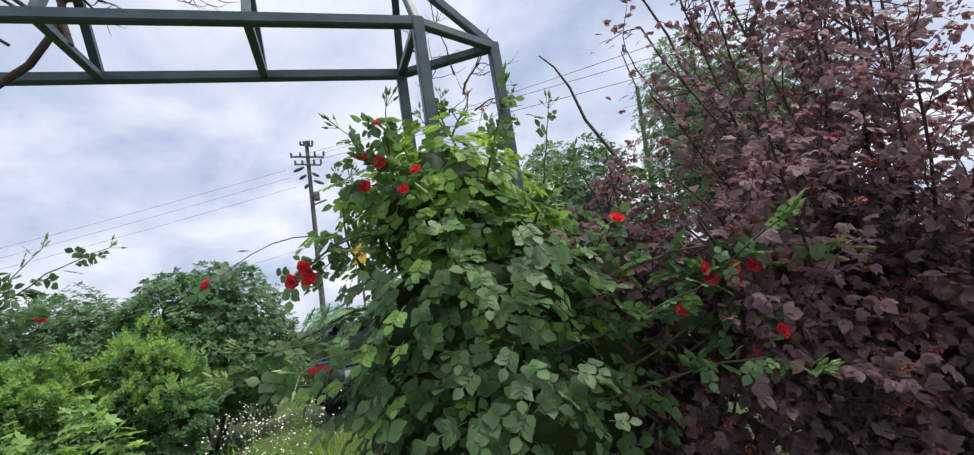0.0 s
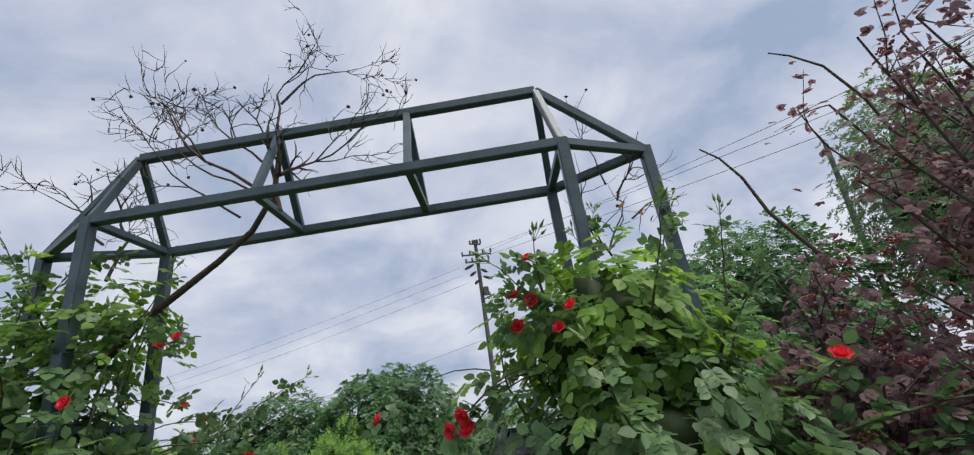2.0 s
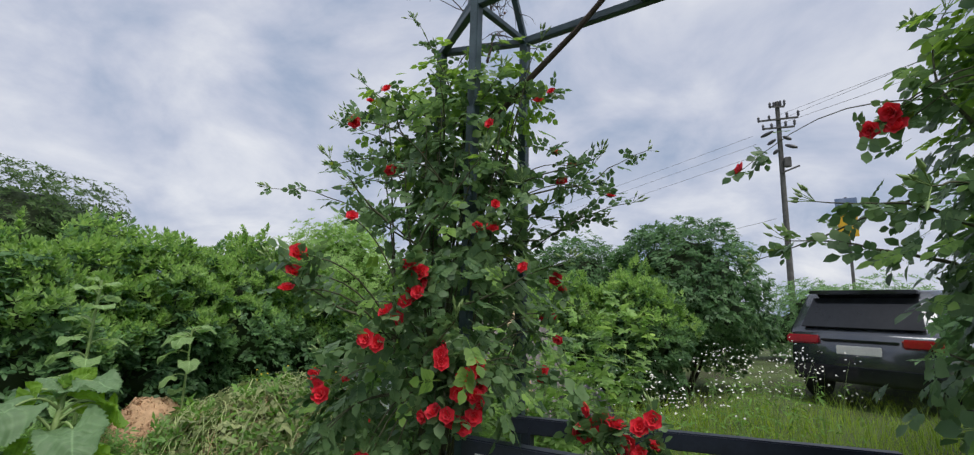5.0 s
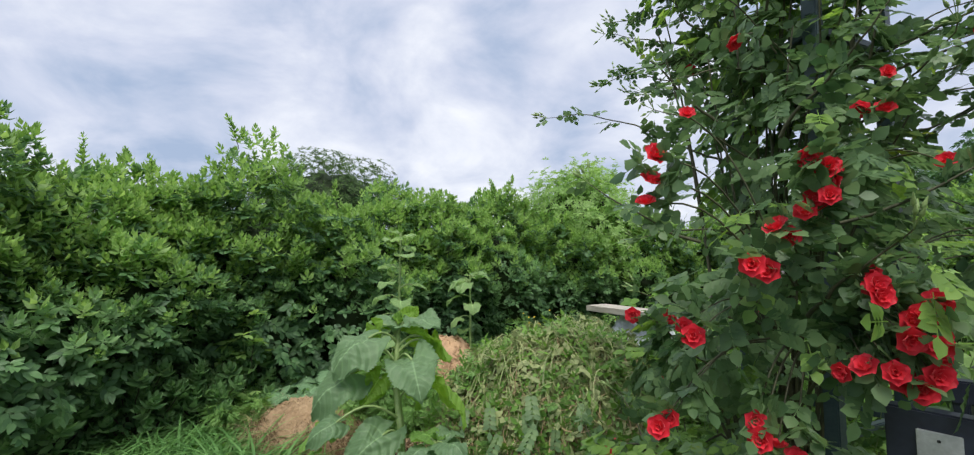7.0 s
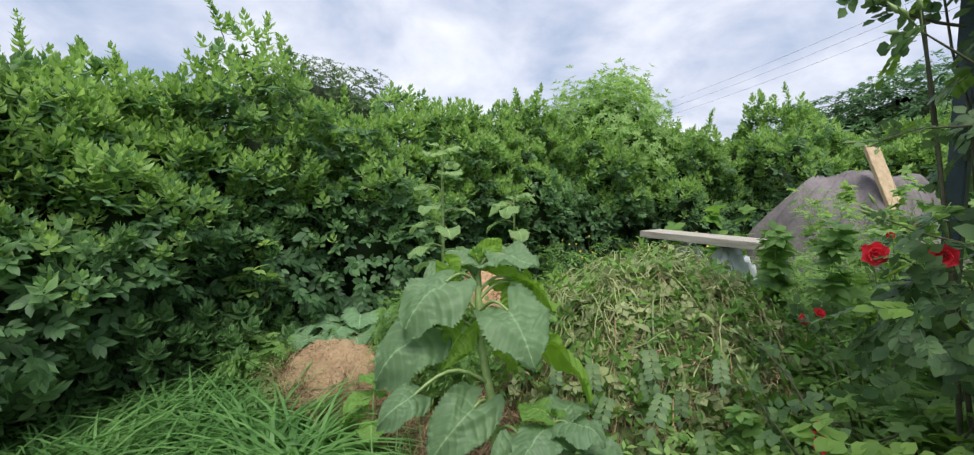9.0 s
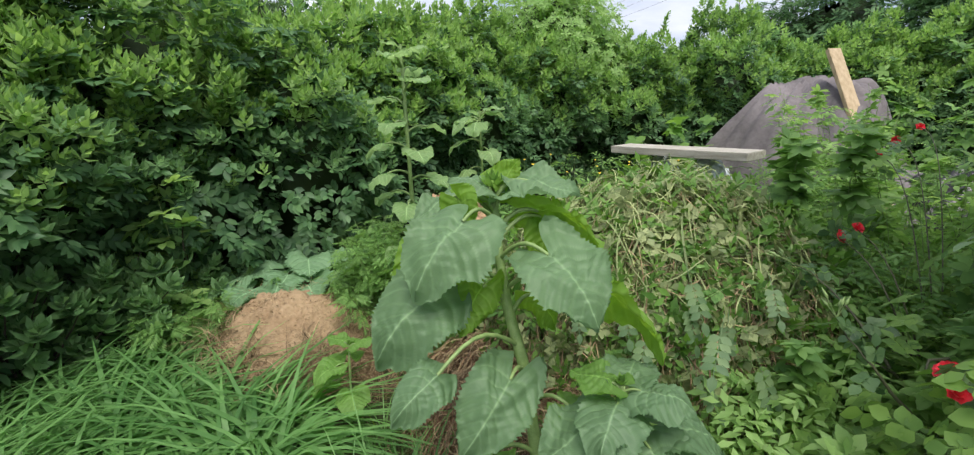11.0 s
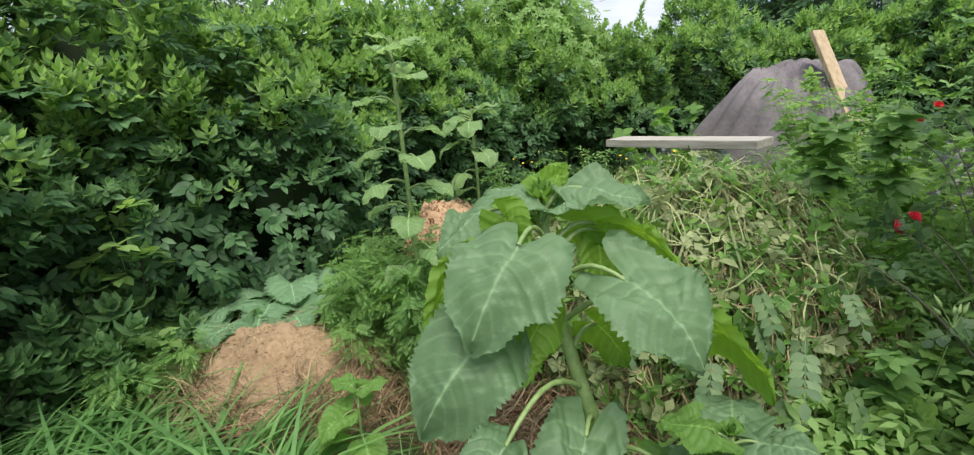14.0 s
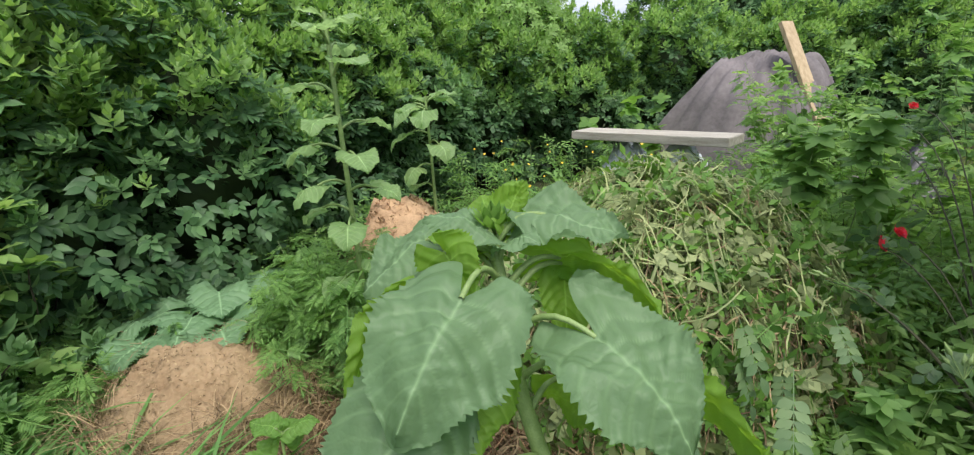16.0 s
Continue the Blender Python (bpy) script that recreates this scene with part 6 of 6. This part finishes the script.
great_sunflower()
sunflower("tall slender sunflower with small pale heart-shaped leaves", (-2.15, -0.76, -0.3), (-2.19, -0.73, 1.36),
          [(0.98, 220, 0.10, 45, 0.5, 0.04), (0.96, 40, 0.11, 40, 0.5, 0.06), (0.93, 310, 0.14, 28, 0.6, 0.11), (0.91, 130, 0.13, 25, 0.7, 0.10), (0.86, 355, 0.14, 25, 0.7, 0.13), (0.82, 200, 0.15, 20, 0.7, 0.13), (0.76, 300, 0.13, 10, 0.9, 0.12), (0.74, 80, 0.14, 10, 0.8, 0.12), (0.69, 225, 0.14, 10, 0.9, 0.14), (0.67, 345, 0.15, 12, 0.9, 0.15),
           (0.61, 265, 0.14, 8, 0.9, 0.13), (0.59, 20, 0.14, 8, 0.9, 0.14), (0.54, 205, 0.14, 5, 0.9, 0.14), (0.52, 320, 0.14, 5, 0.9, 0.14), (0.46, 160, 0.13, 5, 0.9, 0.13), (0.43, 0, 0.14, 0, 0.9, 0.13), (0.38, 285, 0.13, 0, 0.9, 0.12), (0.32, 230, 0.11, 0, 1.0, 0.1)],
          M_PALELEAF, 0.015, 0.02, "sunflowers")
sunflower("sunflower with a spreading crown of pale heart-shaped leaves", (-2.56, 0.06, -0.3), (-2.56, 0.06, 1.0),
          [(0.98, 20, 0.14, 25, 0.7, 0.09), (0.97, 80, 0.14, 20, 0.8, 0.09), (0.96, 140, 0.14, 20, 0.8, 0.10), (0.95, 200, 0.16, 10, 1.0, 0.11), (0.94, 255, 0.16, 5, 1.1, 0.11), (0.93, 310, 0.16, 10, 1.0, 0.11), (0.84, 230, 0.16, 0, 1.2, 0.14), (0.80, 340, 0.15, 0, 1.1, 0.14), (0.70, 270, 0.13, 0, 1.0, 0.12), (0.6, 180, 0.12, 0, 1.0, 0.12)],
          M_PALELEAF, 0.013, 0.015, "sunflowers")
sunflower("young sunflower with broad soft green leaves", (-0.56, -1.08, -0.3), (-0.585, -1.11, 0.37),
          [(0.98, 200, 0.14, 30, 0.6, 0.03), (0.97, 20, 0.16, 25, 0.7, 0.05), (0.96, 110, 0.16, 25, 0.6, 0.05), (0.94, 290, 0.17, 20, 0.8, 0.06), (0.85, 250, 0.22, 10, 0.9, 0.09), (0.82, 340, 0.24, 12, 0.8, 0.10), (0.80, 50, 0.22, 10, 0.9, 0.10), (0.78, 160, 0.21, 10, 0.9, 0.10), (0.6, 215, 0.22, 5, 1.0, 0.12), (0.58, 310, 0.20, 5, 1.0, 0.11), (0.5, 20, 0.2, 5, 1.0, 0.12)],
          M_SUNLEAF, 0.010, 0.015, "sunflowers")
sunflower("small sunflower seedling with a few broad leaves", (-1.78, -1.36, -0.3), (-1.76, -1.35, 0.10),
          [(0.98, 210, 0.10, 35, 0.5, 0.03), (0.97, 60, 0.10, 35, 0.5, 0.03), (0.8, 280, 0.14, 15, 0.8, 0.07), (0.78, 160, 0.14, 15, 0.8, 0.07), (0.6, 230, 0.14, 5, 0.9, 0.08), (0.58, 340, 0.13, 5, 0.9, 0.08)],
          M_SUNLEAF2, 0.007, 0.01, "sunflowers")


def squash_plant():
    x0, y0 = -3.02, -1.10
    t = thing("squash_plant", "squash plant with broad grey-green lobed leaves on the ground", "squash plant", (x0, y0, -0.3))
    for k in range(20):
        a = k * 2.4
        r = 0.06 + 0.46 * math.sqrt((k + 0.5) / 20)
        p = np.array([x0 + r * math.cos(a) * 0.75, y0 + r * math.sin(a) * 1.0, 0.17 - 0.30 * r + rng.uniform(-0.03, 0.03)])
        root = np.array([x0 + 0.2 * r * math.cos(a), y0 + 0.2 * r * math.sin(a), -0.3])
        q = np.linspace(0, 1, 6)[:, None]
        put("leaf_stalk", mesh_np("leaf_stalk", *tube_arrays(root + (p - root) * q + np.array([0, 0, 0.06]) * np.sin(q * math.pi), np.linspace(0.006, 0.004, 6), 6), M_STEMG), t)
        v, f, vein = big_leaf(rng.uniform(0.19, 0.25), rng.uniform(0.25, 0.31), 0.45, 0.10, k * 2.1, lobes=0.5, teeth=0.10)
        v = turn_z(turn_x(v, rng.uniform(-10, 14)), math.degrees(a) - 90 + rng.uniform(-25, 25)) + p
        put("leaf", mesh_np("leaf", v, f, M_SQUASH, attr=vein), t)


squash_plant()


def clump(name, label, category, centre, r, template, mat, n, height, size=(0.7, 1.2), stems=9, group="", stem_mat=None):
    """An upright leafy clump: stems that fan out from one root with leaves all along them."""
    gz = float(ground_z(centre[0], centre[1]))
    t = thing(name, label, category, (centre[0], centre[1], gz), group)
    wood, pos, nrm, head = [], [], [], []
    for k in range(stems):
        a = rng.uniform(0, 2 * math.pi)
        o = math.sqrt(rng.random()) * r
        pts, rad = cane((centre[0] + 0.35 * o * math.cos(a), centre[1] + 0.35 * o * math.sin(a), gz), (0.75 * o / height * math.cos(a), 0.75 * o / height * math.sin(a), 1), height * rng.uniform(0.7, 1.08), 0.0045, droop=0.1, wob=0.06, n=9)
        wood.append(tube_arrays(pts, rad, 5))
        m = n // stems
        at = rng.uniform(0.12, 1.0, m) * 8.999
        lo = at.astype(int)
        p = pts[lo] + (pts[lo + 1] - pts[lo]) * (at - lo)[:, None]
        d = rng.normal(size=p.shape) * [1, 1, 0.2]
        d /= np.linalg.norm(d, axis=1)[:, None]
        p = p + d * (0.06 + 0.10 * r * rng.random(m))[:, None] * (1.15 - at / 9)[:, None]
        pos.append(p)
        nrm.append(np.array([0, 0, 1.0]) + d * 0.35 + rng.normal(size=p.shape) * 0.3)
        head.append(d)
    put("stem_tangle", mesh_np("stem_tangle", *merge(wood), stem_mat or M_STEMG), t, kind="stuff")
    pos, nrm, head = np.concatenate(pos), np.concatenate(nrm), np.concatenate(head)
    put("foliage", mesh_np("foliage", *scatter(template, pos, frames_from(nrm, head), rng.uniform(*size, len(pos))), mat), t)
    return t


FERN = pinnate(6, 0.11, 0.008, 0.035, 1)
MALLOW = palmate(5, 0.062, 0.030, 2, 230, 8)
WEED3 = shoot(6, 0.056, 0.019, 0.016)
clump("feathery_plant", "bushy feathery light green plant beside the sawdust", "garden plant", (-2.36, -0.84), 0.36, FERN, M_FERNY, 2400, 0.72, (0.7, 1.2), 34)
clump("feathery_plant", "bushy feathery light green plant behind the sunflower", "garden plant", (-2.05, -0.72), 0.30, FERN, M_FERNY, 1500, 0.62, (0.7, 1.2), 24)
clump("feathery_plant", "low feathery green plant under the hedge", "garden plant", (-3.05, -1.70), 0.45, FERN, M_FERNY, 1500, 0.46, (0.8, 1.3), 26)
clump("mallow_plant", "tall mallow with lobed light green leaves", "garden plant", (-0.70, 0.60), 0.16, MALLOW, M_FERNY, 150, 1.42, (1.2, 1.9), 3)
for k, (x, y, r, h) in enumerate(((-0.35, 0.3, 0.4, 0.75), (-0.2, 0.75, 0.45, 0.95), (-0.75, 0.75, 0.35, 0.8), (0.15, 0.3, 0.4, 0.8), (-0.45, -0.35, 0.3, 0.45), (-0.62, -0.55, 0.28, 0.42), (-0.42, -0.05, 0.3, 0.6), (-0.85, -0.72, 0.25, 0.35), (-0.1, -0.55, 0.35, 0.45), (0.25, -0.85, 0.35, 0.4), (-0.35, 1.4, 0.5, 1.1), (0.2, 1.1, 0.5, 1.45), (-0.7, 2.0, 0.5, 1.0), (-0.95, 2.0, 0.32, 1.36), (-1.02, 2.3, 0.3, 1.36), (-0.75, 2.55, 0.35, 1.35), (-0.55, 1.0, 0.35, 1.1), (-0.25, 0.1, 0.35, 0.6), (-0.15, 2.2, 0.5, 1.6), (0.45, 1.7, 0.5, 1.6), (-1.12, 1.75, 0.28, 0.85), (-0.92, 1.45, 0.3, 0.9))):
    clump("weed_clump", "lush green lobed-leaf weeds at the garden edge", "weeds", (x, y), r, MALLOW if k % 4 > 1 else WEED3, M_HEDGE2 if k % 3 else M_FERNY, 330, h, (0.8, 1.45), 13, "weeds at the garden edge")
for x, y, r, h in ((-2.75, 0.75, 0.5, 0.75), (-3.2, 0.1, 0.5, 0.7), (-3.4, -0.5, 0.4, 0.6), (-2.1, 2.3, 0.5, 0.8), (-2.9, 2.2, 0.6, 0.9), (-1.75, 0.65, 0.3, 0.85), (-3.3, 1.3, 0.5, 0.9), (-2.22, -0.42, 0.30, 0.60), (-2.0, -0.1, 0.28, 0.75), (-2.4, -0.55, 0.28, 0.5)):
    clump("weed_clump", "green weeds with small yellow flowers in front of the hedge", "weeds", (x, y), r, WEED3, M_FERNY, 260, h, (0.8, 1.4), 10, "weeds before the hedge")
for k, (x, y, r, h) in enumerate(((0.05, -0.75, 0.3, 0.42), (-0.25, -0.75, 0.3, 0.36), (0.35, -0.55, 0.3, 0.5), (-0.30, -0.25, 0.3, 0.55), (0.0, 0.0, 0.35, 0.6), (0.30, -1.05, 0.28, 0.34), (-0.55, -0.85, 0.25, 0.3))):
    clump("weed_clump", "fresh yellow-green weeds with cut leaves at the heap's foot", "weeds", (x, y), r, (MALLOW, WEED3)[k % 2], (M_HEDGE2, M_FERNY)[k % 3 == 2], 260, h, (0.8, 1.35), 12, "weeds at the garden edge")
clump("hedge_sapling", "broad-leaved sapling standing before the hedge", "sapling", (-2.55, 2.6), 0.3, palmate(4, 0.13, 0.08, 2, 260, 10), M_SUNLEAF2, 60, 1.25, (0.8, 1.2), 3)
clump("hedge_sapling", "hedge seedling with palmate leaves on a thin shoot", "sapling", (-3.12, -1.82), 0.28, SAPLING_LEAF, M_HEDGE2, 60, 1.1, (1.0, 1.4), 4)
BROAD_WHORL = whorled_shoot(3, 4, 0.105, 0.052, 0.026, 2)


def spreading_sapling(x, y, height, spread, count, mat):
    """A low bush of thin woody shoots, each with whorls of broad leaves at its end."""
    gz = float(ground_z(x, y))
    t = thing("hedge_sapling", "low spreading sapling with whorled light green leaves before the hedge", "sapling", (x, y, gz), "saplings before the hedge")
    wood, pos, head = [], [], []
    for k in range(count):
        a, o = k * 2.4, spread * math.sqrt((k + 0.5) / count)
        tip = np.array([x + o * math.cos(a), y + o * math.sin(a), gz + height * (1 - 0.45 * (o / spread) ** 2) * rng.uniform(0.55, 1.05)])
        root = np.array([x, y, gz])
        s = np.linspace(0, 1, 8)[:, None]
        pts = root + (tip - root) * np.concatenate([s ** 1.2, s ** 1.2, s ** 0.75], 1) + np.cumsum(rng.normal(size=(8, 3)) * 0.008, 0)
        wood.append(tube_arrays(pts, np.linspace(0.007, 0.003, 8), 5))
        for j in (4, 5, 6, 7, 7):
            pos.append(pts[j] + rng.normal(size=3) * 0.025 * (j < 7))
            head.append((pts[7] - pts[5]) * 3 + np.array([0, 0, 0.35]) + rng.normal(size=3) * (0.12 if j == 7 else 0.3))
    put("stem_tangle", mesh_np("stem_tangle", *merge(wood), M_BARK), t, kind="stuff")
    put("foliage", mesh_np("foliage", *scatter(BROAD_WHORL, np.array(pos), upright(np.array(head)), rng.uniform(0.65, 1.1, len(pos))), mat), t)


for x, y, height, spread, count, mat in ((-3.08, -2.10, 0.85, 0.38, 34, M_HEDGE), (-2.94, -2.50, 0.95, 0.38, 34, M_HEDGE), (-2.70, -2.98, 1.0, 0.42, 36, M_HEDGE), (-3.25, -1.82, 1.0, 0.30, 18, M_HEDGE)):
    spreading_sapling(x, y, height, spread, count, mat)


def grass_patch(label, rects, mat, count, length, width, droop=0.9, lean=0.5):
    pos = []
    for x0, x1, y0, y1, share in rects:
        m = int(count * share)
        x, y = rng.uniform(x0, x1, m), rng.uniform(y0, y1, m)
        k = np.sin(x * 7.3) * np.cos(y * 6.1) + rng.normal(size=m) * 0.6
        x, y = x[k > -0.5], y[k > -0.5]
        pos.append(np.stack([x, y, ground_z(x, y) - 0.01], -1))
    pos = np.concatenate(pos)
    n = len(pos)
    ob = new("grass", mesh_np("grass", *blades_arrays(pos, rng.uniform(*length, n), rng.uniform(*width, n), lean, droop, 5), mat))
    tagged(ob, label, "grass", kind="stuff")


grass_patch("tall arching green grass clump before the hedge", [(-2.95, -1.95, -2.95, -1.85, 0.88), (-2.05, -1.62, -1.92, -1.68, 0.12)], M_GRASS, 4600, (0.42, 0.74), (0.017, 0.033), 1.7, 0.6)
grass_patch("green grass blades around the sunflowers", [(-1.0, -0.4, -1.5, -0.7, 0.7), (-1.6, -1.0, -1.7, -1.2, 0.3)], M_GRASS, 800, (0.15, 0.45), (0.005, 0.012))
grass_patch("rough short green grass of the plot", [(-4, 4, -4, 3, 0.6), (-1, 5, 2, 9, 0.4)], M_LAWN, 16000, (0.05, 0.16), (0.003, 0.006))
grass_patch("tall meadow grass beyond the arch", [(-0.8, 3.2, 1.0, 5.5, 1.0)], M_LAWN, 5200, (0.25, 0.6), (0.004, 0.008), 0.6, 0.35)


def fleabane():
    for k, (x, y, r, n) in enumerate(((0.95, 2.5, 0.45, 26), (1.5, 3.2, 0.6, 34), (0.5, 2.1, 0.35, 18), (1.2, 4.3, 0.5, 22))):
        t = thing("fleabane_clump", "clump of white daisy fleabane on thin green stems", "wildflowers", (x, y, 0), "wildflowers beyond the arch")
        stems, heads, lv = [], [], []
        for _ in range(n):
            a, o = rng.uniform(0, 2 * math.pi), math.sqrt(rng.random()) * r
            px, py = x + o * math.cos(a), y + o * math.sin(a)
            pts, rad = cane((px, py, float(ground_z(px, py))), (0.1 * math.cos(a), 0.1 * math.sin(a), 1), rng.uniform(0.55, 0.95), 0.003, 0, 0.06, 8)
            stems.append(tube_arrays(pts, rad, 4))
            lv.append(pts[2:7])
            for _ in range(5):
                heads.append(pts[-1] + rng.normal(size=3) * 0.05)
        put("stem_tangle", mesh_np("stem_tangle", *merge(stems), M_STEMG), t, kind="stuff")
        lv = np.concatenate([p for p in lv for _ in range(3)])
        put("foliage", mesh_np("foliage", *scatter(leaflet(0.08, 0.014, 2), lv, frames_from(rng.normal(size=lv.shape) * 0.5 + [0, 0, 1]), rng.uniform(0.6, 1.2, len(lv))), M_WEED), t)
        heads = np.array(heads)
        disc = palmate(9, 0.011, 0.006, 1, 320, 12)
        put("flowers", mesh_np("flowers", *scatter(disc, heads, frames_from(rng.normal(size=heads.shape) * 0.4 + [0, -0.3, 1]), rng.uniform(0.8, 1.3, len(heads))), M_WHITEFLOWER), t, "small white daisies", kind="stuff")


fleabane()


def yellow_flowers():
    pos = np.stack([rng.uniform(-3.1, -1.9, 24), rng.uniform(0.5, 2.2, 24), rng.uniform(0.35, 0.6, 24)], -1)
    t = thing("yellow_wildflowers", "tiny yellow wildflowers among the weeds", "wildflowers", (-2.5, 1.3, -0.3))
    put("flowers", mesh_np("flowers", *scatter(palmate(5, 0.012, 0.009, 1, 290, 15), pos, frames_from(rng.normal(size=pos.shape) * 0.5 + [0.3, -0.5, 1]), rng.uniform(0.8, 1.4, 24)), M_YFLOWER), t, kind="stuff")
    stems = [tube_arrays(np.array([(p[0], p[1], float(ground_z(p[0], p[1]))), (p[0], p[1], p[2])]), [0.002, 0.0012], 4) for p in pos]
    put("stem_tangle", mesh_np("stem_tangle", *merge(stems), M_STEMG), t, kind="stuff")


yellow_flowers()
